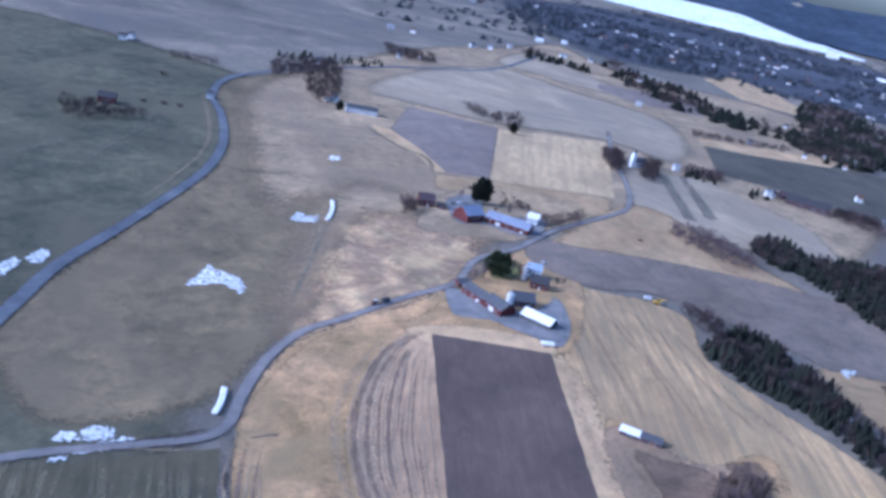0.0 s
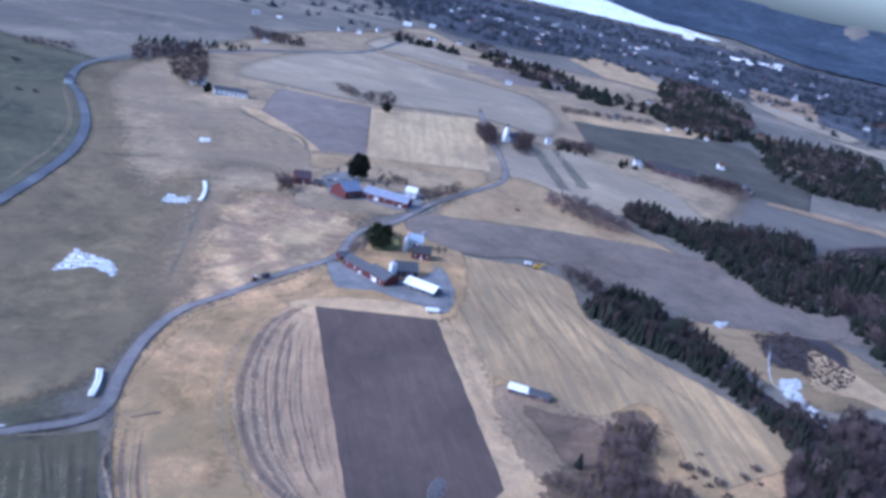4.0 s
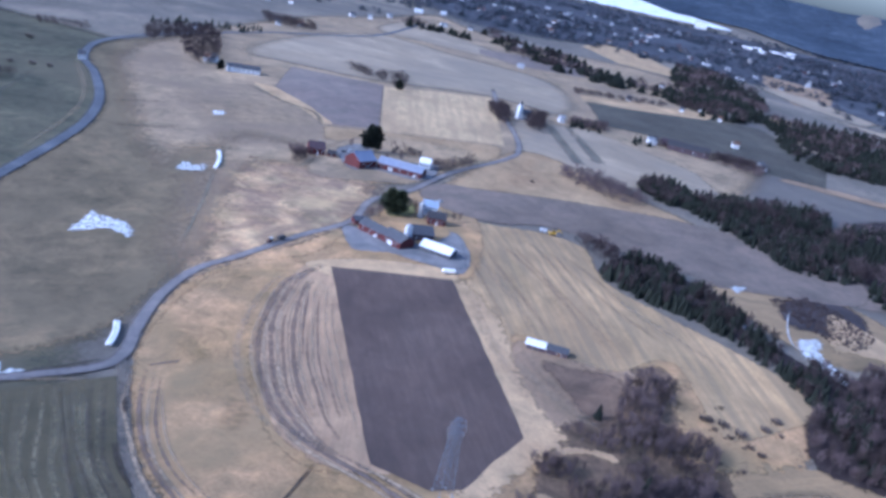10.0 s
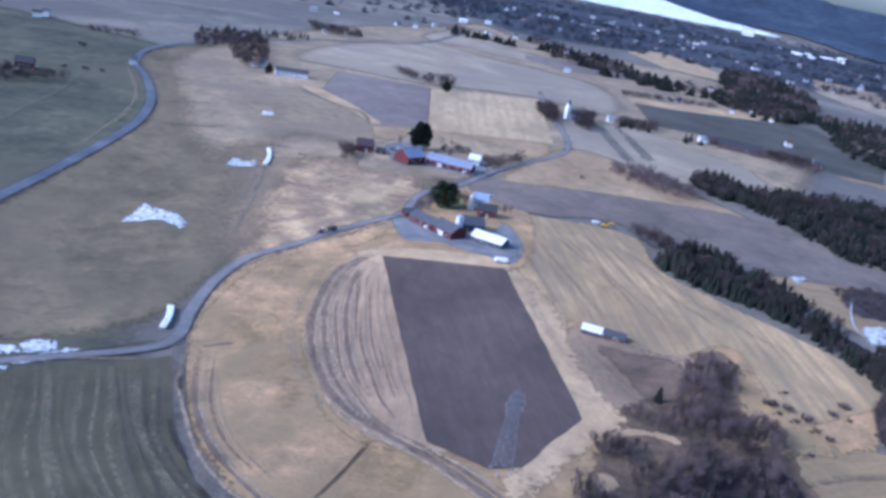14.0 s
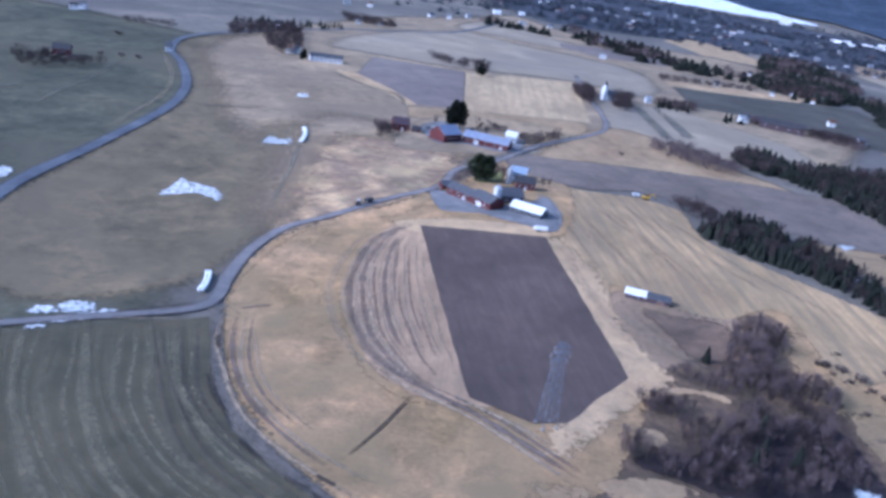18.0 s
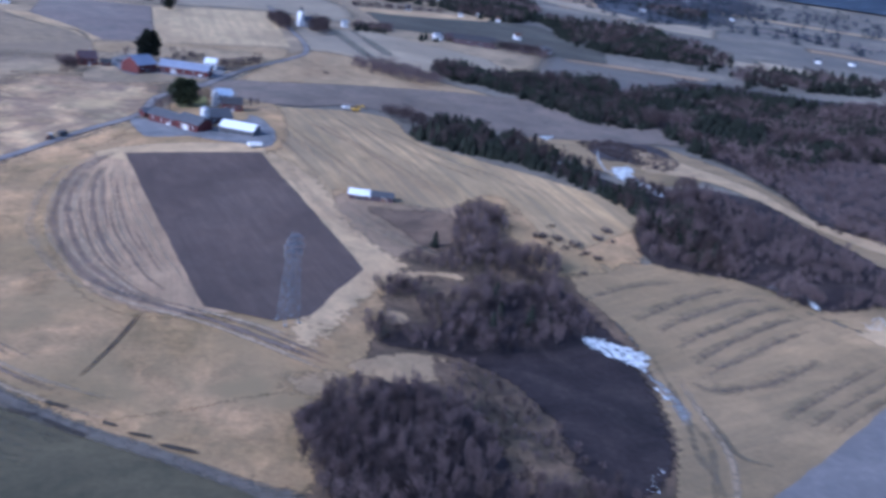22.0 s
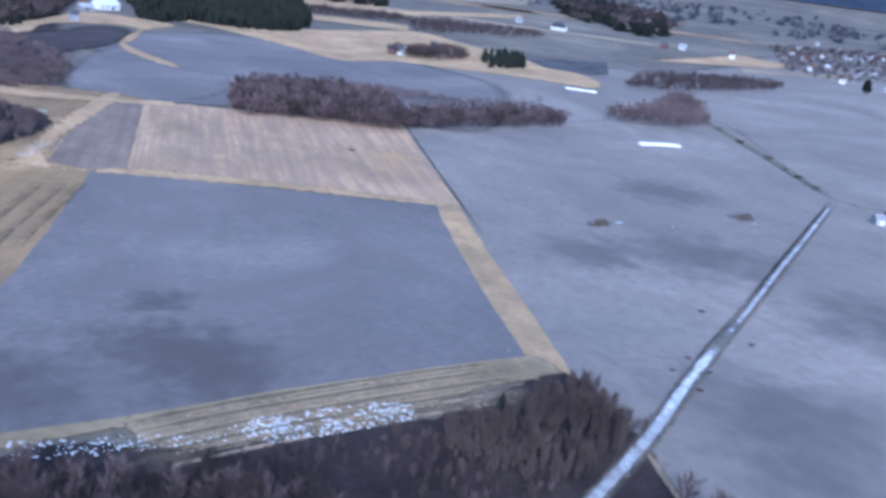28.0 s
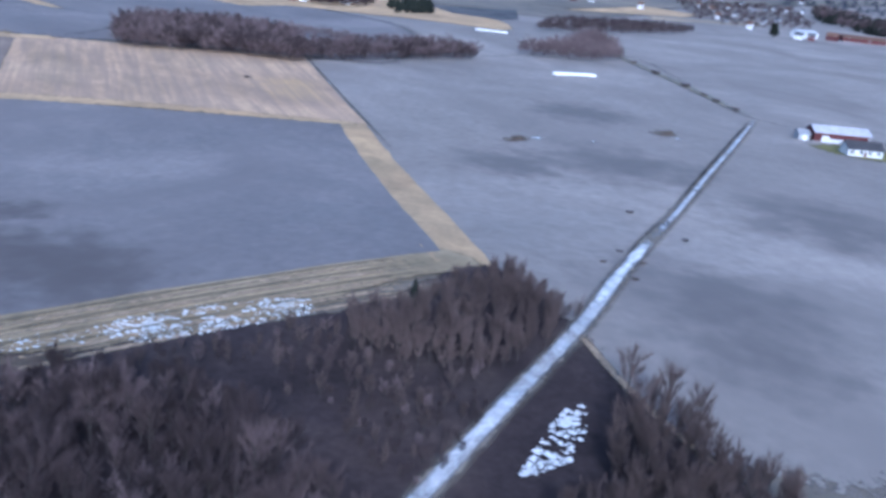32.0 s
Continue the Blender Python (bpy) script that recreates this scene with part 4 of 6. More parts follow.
# olive bands painted dark for the shade along low stubble ridges
for line, width, firm in (
    ([(140, 318), (152, 325), (168, 331), (189, 334)], 2.4, 0.45), ([(154, 303), (170, 313), (186, 321), (206, 328)], 3.0, 0.55), ([(160, 295), (172, 303), (185, 309), (202, 316), (215, 317)], 3.0, 0.6),
    ([(162, 283), (174, 291), (188, 298), (207, 307), (221, 311)], 3.2, 0.6), ([(162, 271), (173, 279), (187, 287), (207, 297), (220, 302)], 3.2, 0.6), ([(160, 260), (171, 268), (183, 274), (201, 284), (218, 291)], 3.2, 0.55),
    ([(156, 259), (157, 252), (166, 251), (180, 254), (195, 261), (207, 268)], 5.0, 0.5), ([(170, 228), (182, 236), (200, 247), (227, 262)], 2.6, 0.5), ([(174, 222), (186, 230), (205, 241), (231, 256)], 2.4, 0.45), ([(178, 216), (192, 226), (212, 238), (236, 252)], 2.0, 0.4),
):
    rut("contour_band", "dark_band", width * 1.25, 0.30, line, firm * 0.48)
    rut("contour_band", "worn_rut", width * 0.45, 0.33, [(x + 0.5, y - 0.9) for x, y in line], firm * 0.42)
for kind, width, line in (
    ("pale_rut", 2.4, [(38, 540), (49, 496), (60, 460), (69, 418)]), ("worn_rut", 1.6, [(44, 540), (56, 495), (69, 452), (77, 425)]), ("pale_rut", 1.8, [(70, 575), (80, 550), (93, 494), (106, 449)]),
    ("pale_rut", 1.8, [(96, 552), (107, 524), (123, 480), (144, 449)]), ("worn_rut", 1.6, [(55, 556), (66, 528), (81, 488), (95, 444)]), ("pale_rut", 2.4, [(36, 466), (43, 422), (53, 386), (64, 357)]),
    ("worn_rut", 1.4, [(60, 560), (73, 520), (88, 478), (104, 432)]), ("worn_rut", 1.4, [(84, 560), (98, 512), (116, 470), (134, 440)]), ("pale_rut", 2.0, [(112, 500), (132, 462), (160, 424)]), ("worn_rut", 1.4, [(34, 520), (44, 478), (52, 440)]),
    ("pale_rut", 2.8, [(55, 400), (66, 376), (80, 358), (90, 346)]), ("worn_rut", 1.5, [(60, 404), (70, 380), (84, 358), (94, 342)]), ("pale_rut", 2.2, [(83, 407), (94, 402), (106, 400), (116, 402)]), ("worn_rut", 1.6, [(83, 404), (94, 399), (108, 396)]),
):
    rut("stubble_rut", kind, width * 1.7, 0.32, line, 0.17)
rut("ditch", "wet_ditch", 1.0, 0.40, [(-16, 282), (-20, 265), (-23, 254), (-28, 238)], 0.6)
for off in (0.0, 4.5, 9.5, 14.0, 18.0):
    rut("margin_furrow", "dark_band", 1.1, 0.40, [(x - off * 0.50, y - off * 0.72) for x, y in ((118, 121), (136, 111), (152, 100), (168, 88), (186, 74))], 0.55)
    rut("margin_furrow", "pale_rut", 1.3, 0.38, [(x - off * 0.50 - 1.1, y - off * 0.72 - 1.5) for x, y in ((118, 121), (136, 111), (152, 100), (168, 88), (186, 74))], 0.45)
rut("drain", "soil_line", 1.0, 0.36, [(448, 246), (396, 207), (333, 159), (287, 124)], 0.55)
rut("field_path", "straw_line", 3, 0.30, [(-179, 893), (-139, 850), (-105, 829), (-91, 787)])
rut("pasture_path", "straw_line", 1.6, 0.30, [(-116, 470), (-125, 548), (-135, 611)])
rut("pasture_path", "pale_rut", 3.0, 0.20, [(-244, 560), (-249, 620), (-254, 672), (-270, 738), (-303, 812), (-332, 866)], 0.2)
rut("pasture_path", "straw_line", 4.0, 0.20, [(-300, 560), (-310, 640), (-318, 720), (-330, 790)], 0.2)
rut("pasture_path", "straw_line", 4.0, 0.20, [(-350, 540), (-340, 620), (-330, 680), (-312, 730)], 0.2)
rut("pasture_path", "soil_line", 5.0, 0.20, [(-227, 668), (-200, 683), (-184, 700)], 0.22)
rut("pasture_path", "soil_line", 4.0, 0.20, [(-247, 735), (-228, 752), (-209, 767)], 0.2)

# furrows of the harrowed field run alongside the dirt track, pale crests beside dark troughs
track_line = [(-112, 338), (-98, 318), (-85, 285), (-73, 258), (-54, 233), (-23, 213)]
for k in range(30):
    d = 4 + 3.1 * k + 0.8 * math.sin(k * 2.1)
    line = []
    for i, p in enumerate(track_line):
        a, b = Vector(track_line[max(i - 1, 0)]), Vector(track_line[min(i + 1, len(track_line) - 1)])
        n = (b - a).normalized()
        line.append((p[0] + n.y * d + 1.6 * math.sin(i * 1.7 + k * 0.9), p[1] - n.x * d - 0.05 * d))
    rut("harrow_furrow", "harrow_pale", 1.3 + 0.4 * (k % 3), 0.22, line[1:], 0.46 + 0.12 * math.sin(k * 1.3))
    if k < 5:
        rut("harrow_trough", "soil_line", 1.5, 0.20, [(x + 1.6, y + 0.3) for x, y in line[1:]], 0.34)

# ---- snow left in hollows ----


def jagged(pts):
    """A torn, melting edge."""
    out, n = [], len(pts)
    size = math.sqrt(abs(sum(p[0] * q[1] - q[0] * p[1] for p, q in zip(pts, pts[1:] + pts[:1]))) / 2)
    tear = min(1.0, size / 16)
    for i in range(n):
        a, b = Vector(pts[i]), Vector(pts[(i + 1) % n])
        k = max(1, int((b - a).length / 1.2))
        for s in range(k):
            p = a.lerp(b, s / k)
            j = noise.noise_vector((p.x * 0.45, p.y * 0.45, 5.0)) * 3.0 + noise.noise_vector((p.x * 1.6, p.y * 1.6, 9.0)) * 1.3
            out.append((p.x + j.x * tear, p.y + j.y * tear))
    return out


def snow_patch(corners):
    ob = drape("snow_patch", jagged(rounded(corners, 3)), thinning(MAT["snow"], (1.15, 1.5)), 0.7, 10, 2.4, 0.42)
    return tagged(ob, "melting old snow lying in a hollow", "snow patch", kind="stuff")


snow_patch([(-174, 467), (-173, 483), (-173, 503), (-166, 496), (-157, 494), (-146, 487), (-141, 469), (-149, 474), (-160, 476), (-168, 465)])
snow_patch([(-158, 596), (-157, 617), (-149, 613), (-143, 622), (-139, 603), (-148, 598)])
snow_patch([(-177, 764), (-169, 772), (-165, 761), (-172, 752)])
snow_patch([(-153, 299), (-147, 305), (-141, 299), (-143, 296), (-150, 293)])
snow_patch([(-147, 307), (-142, 313), (-135, 314), (-132, 306), (-138, 300), (-143, 299)])
snow_patch([(-141, 290), (-138, 299), (-131, 308), (-125, 312), (-125, 306), (-133, 294), (-139, 287)])
snow_patch([(-146, 282), (-141, 288), (-139, 286), (-143, 279)])
snow_patch([(-251, 443), (-250, 458), (-243, 455), (-240, 439), (-245, 436)])
snow_patch([(-256, 423), (-255, 439), (-247, 433), (-245, 420), (-249, 412)])
snow_patch([(209, 476), (217, 483), (228, 488), (226, 476), (221, 466), (222, 453), (226, 440), (220, 430), (215, 445), (208, 456)])
snow_patch([(197, 561), (211, 568), (200, 548), (195, 548)])
snow_patch([(182, 487), (187, 485), (182, 477)])
snow_patch([(126, 284), (130, 290), (137, 288), (148, 280), (147, 268), (142, 262), (138, 270), (131, 276)])
snow_patch([(142, 267), (143, 257), (138, 232), (137, 234), (140, 256)])
snow_patch([(234, 318), (236, 311), (231, 305), (231, 311)])
snow_patch([(299, 347), (303, 343), (295, 338)])
snow_patch([(90, 179), (93, 176), (88, 169), (90, 174)])
snow_patch([(531, 318), (536, 316), (517, 306), (521, 311)])
snow_patch([(359, 79), (360, 76), (356, 77)])
snow_patch([(396, 55), (396, 52), (390, 53)])
snow_patch([(345, 98), (350, 94), (344, 94)])
snow_patch([(570, 108), (574, 106), (563, 104)])
snow_patch([(398, 210), (389, 202), (377, 192), (378, 195), (389, 204)])


def inside(x, y, poly):
    hit, n = False, len(poly)
    for i in range(n):
        (x1, y1), (x2, y2) = poly[i], poly[i - 1]
        if (y1 > y) != (y2 > y) and x < (x2 - x1) * (y - y1) / (y2 - y1) + x1:
            hit = not hit
    return hit


def scatter(poly, spacing, rng, jitter=0.45):
    """Uneven places inside an outline, about spacing apart."""
    xs, ys = [p[0] for p in poly], [p[1] for p in poly]
    out, y, row = [], min(ys), 0
    while y <= max(ys):
        x = min(xs) + (row % 2) * spacing / 2
        while x <= max(xs):
            px, py = x + rng.uniform(-jitter, jitter) * spacing, y + rng.uniform(-jitter, jitter) * spacing
            if inside(px, py, poly):
                out.append((px, py))
            x += spacing
        y += spacing * 0.87
        row += 1
    return out


def stamped(name, template, places, material, smooth=False):
    """One joined mesh of many stamped copies: x, y, z, turn, scale, height scale."""
    tv, tf = template
    tv = np.asarray(tv, np.float32)
    tf = np.asarray(tf, np.int32)
    n, nv, nf = len(places), len(tv), len(tf)
    p = np.asarray(places, np.float32)
    c, s = np.cos(p[:, 3])[:, None], np.sin(p[:, 3])[:, None]
    x = (tv[None, :, 0] * c - tv[None, :, 1] * s) * p[:, 4:5] + p[:, 0:1]
    y = (tv[None, :, 0] * s + tv[None, :, 1] * c) * p[:, 4:5] + p[:, 1:2]
    z = tv[None, :, 2] * p[:, 5:6] + p[:, 2:3]
    verts = np.stack([x, y, z], -1).reshape(-1, 3)
    faces = (tf[None] + (np.arange(n) * nv)[:, None, None]).reshape(-1, 3)
    me = bpy.data.meshes.new(name)
    me.vertices.add(len(verts))
    me.vertices.foreach_set("co", verts.ravel())
    me.loops.add(faces.size)
    me.loops.foreach_set("vertex_index", faces.ravel().astype(np.int32))
    me.polygons.add(len(faces))
    me.polygons.foreach_set("loop_start", np.arange(0, faces.size, 3, dtype=np.int32))
    me.polygons.foreach_set("loop_total", np.full(len(faces), 3, np.int32))
    me.update(calc_edges=True)
    me.materials.append(material)
    return new(name, me)


def joined(templates):
    verts, faces = [], []
    for tv, tf in templates:
        base = len(verts)
        verts += list(tv)
        faces += [tuple(i + base for i in f) for f in tf]
    return verts, faces


CRUMB = ([(-0.5, -0.2, 0), (0.4, -0.35, 0), (0.55, 0.25, 0), (-0.3, 0.4, 0), (0.05, 0, 0.25)], [(0, 1, 4), (1, 2, 4), (2, 3, 4), (3, 0, 4)])


def snow_crumbs(corners, count):
    rng = random.Random(count + len(corners))
    area = abs(sum(a[0] * b[1] - b[0] * a[1] for a, b in zip(corners, corners[1:] + corners[:1]))) / 2
    pts = scatter(corners, max(0.45, math.sqrt(area / (count * 5))), rng)
    places = [(x, y, ground_z(x, y) + 0.64, rng.uniform(0, 6.3), rng.choice([0.3, 0.35, 0.4, 0.5, 0.7, 1.0]), 0.5) for x, y in pts if noise.noise((x * 0.16, y * 0.16, 2.0)) + 1.2 * noise.noise((x * 0.9, y * 0.5, 4.0)) > -0.1]
    ob = stamped("snow_remains", CRUMB, places, MAT["snow"])
    return tagged(ob, "broken scraps of snow between the trees", "snow", kind="stuff")


snow_crumbs([(241, 296), (260, 303), (274, 302), (258, 289), (243, 289)], 26)
snow_crumbs([(217, 334), (227, 331), (238, 314), (232, 306), (223, 325)], 16)
snow_crumbs([(130, 101), (135, 103), (144, 96), (154, 86), (158, 79), (152, 77), (140, 86), (130, 94)], 150)
snow_crumbs([(125, 33), (134, 33), (144, 32), (147, 30), (141, 28), (131, 28), (126, 31)], 90)
snow_crumbs([(92, 145), (98, 137), (108, 126), (123, 111), (148, 89), (148, 83), (119, 107), (89, 135)], 90)
snow_crumbs([(95, 152), (98, 151), (93, 141), (90, 142)], 14)
snow_crumbs([(101, 181), (121, 204), (101, 170), (87, 157)], 10)

# ---- trees ----


def twig_mat(name, dark, light, scale):
    m, nt, b = mat_base(name, 0.9)
    geo = nt.nodes.new("ShaderNodeNewGeometry")
    n1 = noise_tex(nt, geo.outputs["Position"], scale, 3)
    col = ramp(nt, n1, [(0.32, dark), (0.68, light)])
    r = ramp(nt, geo.outputs["Random Per Island"], [(0, (0.78, 0.78, 0.78)), (1, (1.22, 1.22, 1.22))])
    nt.links.new(mixc(nt, 1.0, col, r, "MULTIPLY"), b.inputs["Base Color"])
    return m


MAT["twigs"] = twig_mat("bare_twigs", (0.040, 0.030, 0.031), (0.094, 0.070, 0.070), 0.06)
# paler twigs: sunlight on the slope woods and crown tops put into colour
MAT["ash"] = twig_mat("sunlit_grey_twigs", (0.096, 0.071, 0.072), (0.190, 0.144, 0.143), 0.05)
MAT["russet"] = twig_mat("russet_twigs", (0.062, 0.046, 0.043), (0.130, 0.097, 0.089), 0.06)
MAT["needles"] = twig_mat("spruce_needles", (0.013, 0.015, 0.012), (0.031, 0.035, 0.026), 0.06)
MAT["bush"] = twig_mat("bush_twigs", (0.056, 0.043, 0.042), (0.110, 0.086, 0.082), 0.08)
MAT["bark"] = coat("grey_bark", (0.06, 0.050, 0.046), 0.95, 0.35, 2.0)


def blade(p, d, length, width, rng, slim=False):
    """A thin spray of twigs as one slender kite."""
    d = d.normalized()
    side = d.cross(Vector((rng.uniform(-1, 1), rng.uniform(-1, 1), rng.uniform(-1, 1)))).normalized() * width / 2
    q = p + d * length
    if slim:
        return [tuple(p - side * 0.6), tuple(p + d * length * 0.35 + side), tuple(q)], [(0, 1, 2)]
    m = p.lerp(q, 0.45)
    return [tuple(p), tuple(m + side), tuple(q), tuple(m - side)], [(0, 1, 2), (0, 2, 3)]


def stem(p, q, r0, r1, sides=4):
    p, q = Vector(p), Vector(q)
    d = (q - p).normalized()
    u = d.orthogonal().normalized()
    w = d.cross(u)
    verts = []
    for c, r in ((p, r0), (q, r1)):
        for k in range(sides):
            a = 2 * math.pi * k / sides
            verts.append(tuple(c + u * math.cos(a) * r + w * math.sin(a) * r))
    faces = []
    for k in range(sides):
        a, b = k, (k + 1) % sides
        faces += [(a, b, sides + b), (a, sides + b, sides + a)]
    return verts, faces


def bare_tree(seed, sprays, spread=0.30, limbs=9, spray_w=0.012):
    """Unit-high leafless tree: trunk with limbs, and a crown of twig sprays."""
    rng = random.Random(seed)
    wood_parts, twigs = [], []
    lean = Vector((rng.uniform(-0.03, 0.03), rng.uniform(-0.03, 0.03), 0))
    wood_parts.append(stem((0, 0, -0.03), (lean.x * 0.5, lean.y * 0.5, 0.45), 0.018, 0.012, 5))
    wood_parts.append(stem((lean.x * 0.5, lean.y * 0.5, 0.45), (lean.x, lean.y, 0.86), 0.012, 0.003, 4))
    tips = []
    for k in range(limbs):
        h = 0.22 + 0.5 * k / limbs
        a = k * 2.4 + rng.uniform(-0.4, 0.4)
        out = spread * (1.0 - 0.55 * abs(h - 0.45)) * rng.uniform(0.65, 1.1)
        p = Vector((lean.x * h, lean.y * h, h))
        q = p + Vector((math.cos(a) * out, math.sin(a) * out, rng.uniform(0.16, 0.34)))
        wood_parts.append(stem(p, q, 0.007, 0.002, 3))
        tips.append((p, q))
    tips.append((Vector((0, 0, 0.5)), Vector((lean.x, lean.y, 0.9))))
    for k in range(sprays):
        p, q = tips[rng.randrange(len(tips))]
        s = p.lerp(q, rng.uniform(0.3, 1.0))
        d = (q - p).normalized() * 0.5 + Vector((rng.gauss(0, 0.38), rng.gauss(0, 0.38), rng.uniform(0.5, 1.3)))
        twigs.append(blade(s, d, rng.uniform(0.12, 0.28), spray_w * rng.uniform(0.6, 1.5), rng, True))
    return joined(wood_parts), joined(twigs)


def spruce_tree(seed, tiers=8, boughs=9):
    """Unit-high spruce: stem and tiers of drooping boughs."""
    rng = random.Random(seed)
    verts, faces = [], []
    for t in range(tiers):
        z = 0.10 + 0.86 * t / tiers
        reach = 0.31 * (1 - t / tiers) ** 0.75 + 0.02
        for k in range(boughs):
            a = 2 * math.pi * (k + rng.uniform(-0.3, 0.3)) / boughs + t * 0.5
            r = reach * rng.uniform(0.7, 1.15)
            w = 0.34 * r + 0.015
            tip = (math.cos(a) * r, math.sin(a) * r, z - 0.05 - 0.18 * r + rng.uniform(-0.015, 0.015))
            mx, my = math.cos(a) * r * 0.55, math.sin(a) * r * 0.55
            lx, ly = -math.sin(a) * w, math.cos(a) * w
            b = len(verts)
            verts += [(0, 0, z + 0.10), (mx + lx, my + ly, z - 0.02), tip, (mx - lx, my - ly, z - 0.02)]
            faces += [(b, b + 1, b + 2), (b, b + 2, b + 3)]
    return stem((0, 0, -0.02), (0, 0, 0.97), 0.017, 0.002, 5), (verts, faces)


def bush_clump(seed, sprays=70):
    rng = random.Random(seed)
    out = []
    for k in range(sprays):
        a, r = rng.uniform(0, 6.3), rng.uniform(0, 0.45)
        p = Vector((math.cos(a) * r * 0.6, math.sin(a) * r * 0.6, rng.uniform(0, 0.35)))
        d = Vector((math.cos(a) * 0.8, math.sin(a) * 0.8, rng.uniform(0.5, 1.6)))
        out.append(blade(p, d, rng.uniform(0.3, 0.6), 0.06 * rng.uniform(0.6, 1.4), rng))
    return joined(out)


NEAR_BARE = [bare_tree(s, 720, 0.19 + 0.03 * s, 13, 0.0066) for s in range(4)]
FAR_BARE = [bare_tree(20 + s, 260, 0.36, 8, 0.020) for s in range(3)]
SPRUCES = [spruce_tree(s, 8, 9) for s in range(3)]
BUSHES = [bush_clump(s) for s in range(3)]


def tree_thing(name, label, stem_t, crown_t, crown_mat):
    root = new(name)
    tagged(root, label, "tree")
    for nm, (tv, tf), m in (("trunk", stem_t, "bark"), ("crown", crown_t, crown_mat)):
        me = bpy.data.meshes.new(nm)
        me.from_pydata(tv, [], tf)
        me.materials.append(MAT[m])
        new(nm, me).parent = root
    return root


def place_tree(proto, x, y, h, wide=1.0, turn=0.0):
    m = Matrix.Translation((x, y, ground_z(x, y))) @ Matrix.Rotation(turn, 4, "Z") @ Matrix.Diagonal((h * wide, h * wide, h, 1))
    ob = copy_thing(proto, m)
    ob.matrix_basis = m
    return ob


# woods whose trees stand near enough to be told apart
SINGLE = {"near_thicket", "lane_wood_brown", "lane_wood_russet", "lane_wood_thin", "lane_scrub"}
tree_protos = {}
for k, (tx, ty) in enumerate(((33, 219), (41, 213), (52, 222), (60, 214))):
    ob = tree_thing("bare_tree", "leafless grey brown tree in a dark thicket", *NEAR_BARE[k], "twigs")
    ob.matrix_basis = Matrix.Translation((tx, ty, ground_z(tx, ty))) @ Matrix.Diagonal((9, 9, 9, 1))
    tree_protos[("bare", k)] = ob
for k, (tx, ty) in enumerate(((37, 225), (47, 218), (57, 226), (66, 220))):
    ob = tree_thing("bare_tree", "leafless ash grey tree in a dark thicket", *NEAR_BARE[k], "ash")
    ob.matrix_basis = Matrix.Translation((tx, ty, ground_z(tx, ty))) @ Matrix.Diagonal((9, 9, 9, 1))
    tree_protos[("ash", k)] = ob
for k, (tx, ty) in enumerate(((150, 19), (146, 14), (143, 22), (152, 25))):
    ob = tree_thing("russet_tree", "leafless russet brown tree beside the lane", *NEAR_BARE[k], "russet")
    ob.matrix_basis = Matrix.Translation((tx, ty, ground_z(tx, ty))) @ Matrix.Diagonal((9, 9, 9, 1))
    tree_protos[("russet", k)] = ob


def wood(name, style, spacing, height, corners):
    """A wood, belt or hedge: stands of stems and crowns over an outline."""
    rng = random.Random(name)
    pts = scatter(rounded(corners, 3) if len(corners) > 5 else corners, spacing, rng)
    lots = {}
    if name in SINGLE:
        for x, y in pts:
            proto = tree_protos[("russet" if style.startswith("russet") else rng.choice(["bare", "ash", "ash"]), rng.randrange(4))]
            place_tree(proto, x, y, height * rng.uniform(0.7, 1.18), rng.uniform(0.65, 1.0), rng.uniform(0, 6.3))
        return
    for x, y in pts:
        kind = style.split("_")[0]
        if kind == "mixedspruce":
            kind = "spruce" if rng.random() < 0.72 else "bare"
        if kind == "fewspruce":
            kind = "spruce" if rng.random() < 0.07 else rng.choice(["ash", "bare"])
        if kind == "mauve":
            kind = rng.choice(["ash", "ash", "ash", "russet", "bare"])
        if kind == "mixrus":
            kind = rng.choice(["ash", "ash", "bare", "russet"])
        if kind == "darkash":
            kind = "ash" if rng.random() < 0.16 else "bare"
        if kind == "mixash":
            kind = "ash" if rng.random() < 0.45 else "bare"
        if kind == "mixed":
            clump = noise.noise((x * 0.02, y * 0.02, 7.0))
            kind = "spruce" if clump + rng.uniform(-0.2, 0.2) > -0.12 else rng.choice(["bare", "bare", "ash"])
        bank = {"spruce": SPRUCES, "bush": BUSHES}.get(kind, NEAR_BARE if style.endswith("near") else FAR_BARE)
        h = height * rng.uniform(0.5, 1.25)
        if style.endswith("near"):
            # clearings, and clumps of taller and lower growth
            growth = noise.noise((x * 0.06, y * 0.06, 11.0))
            if growth < -0.34:
                continue
            h *= 1.0 + 0.65 * growth
        wide = h * rng.uniform(0.85, 1.25) * (1.25 if style.endswith("far") else 1.0)
        if style in ("mixed_far",) and spacing > 12:
            wide *= spacing / 11
        lots.setdefault((kind, rng.randrange(len(bank))), []).append((x, y, ground_z(x, y), rng.uniform(0, 6.3), wide, h))
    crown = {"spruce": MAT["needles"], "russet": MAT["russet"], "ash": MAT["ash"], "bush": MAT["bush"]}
    words = {"spruce": "dark green spruces standing close together", "bush": "low leafless purple brown bushes"}
    for (kind, k), places in lots.items():
        bank = {"spruce": SPRUCES, "bush": BUSHES}.get(kind, NEAR_BARE if style.endswith("near") else FAR_BARE)
        label = words.get(kind, "leafless grey brown trees with fine twigs")
        if kind == "bush":
            tagged(stamped("bushes", bank[k], places, MAT["bush"]), label, "bushes", kind="stuff")
            continue
        both = "spruces" if kind == "spruce" else "bare_trees"
        tagged(stamped(both, bank[k][1], places, crown.get(kind, MAT["twigs"])), label, "trees", kind="stuff")
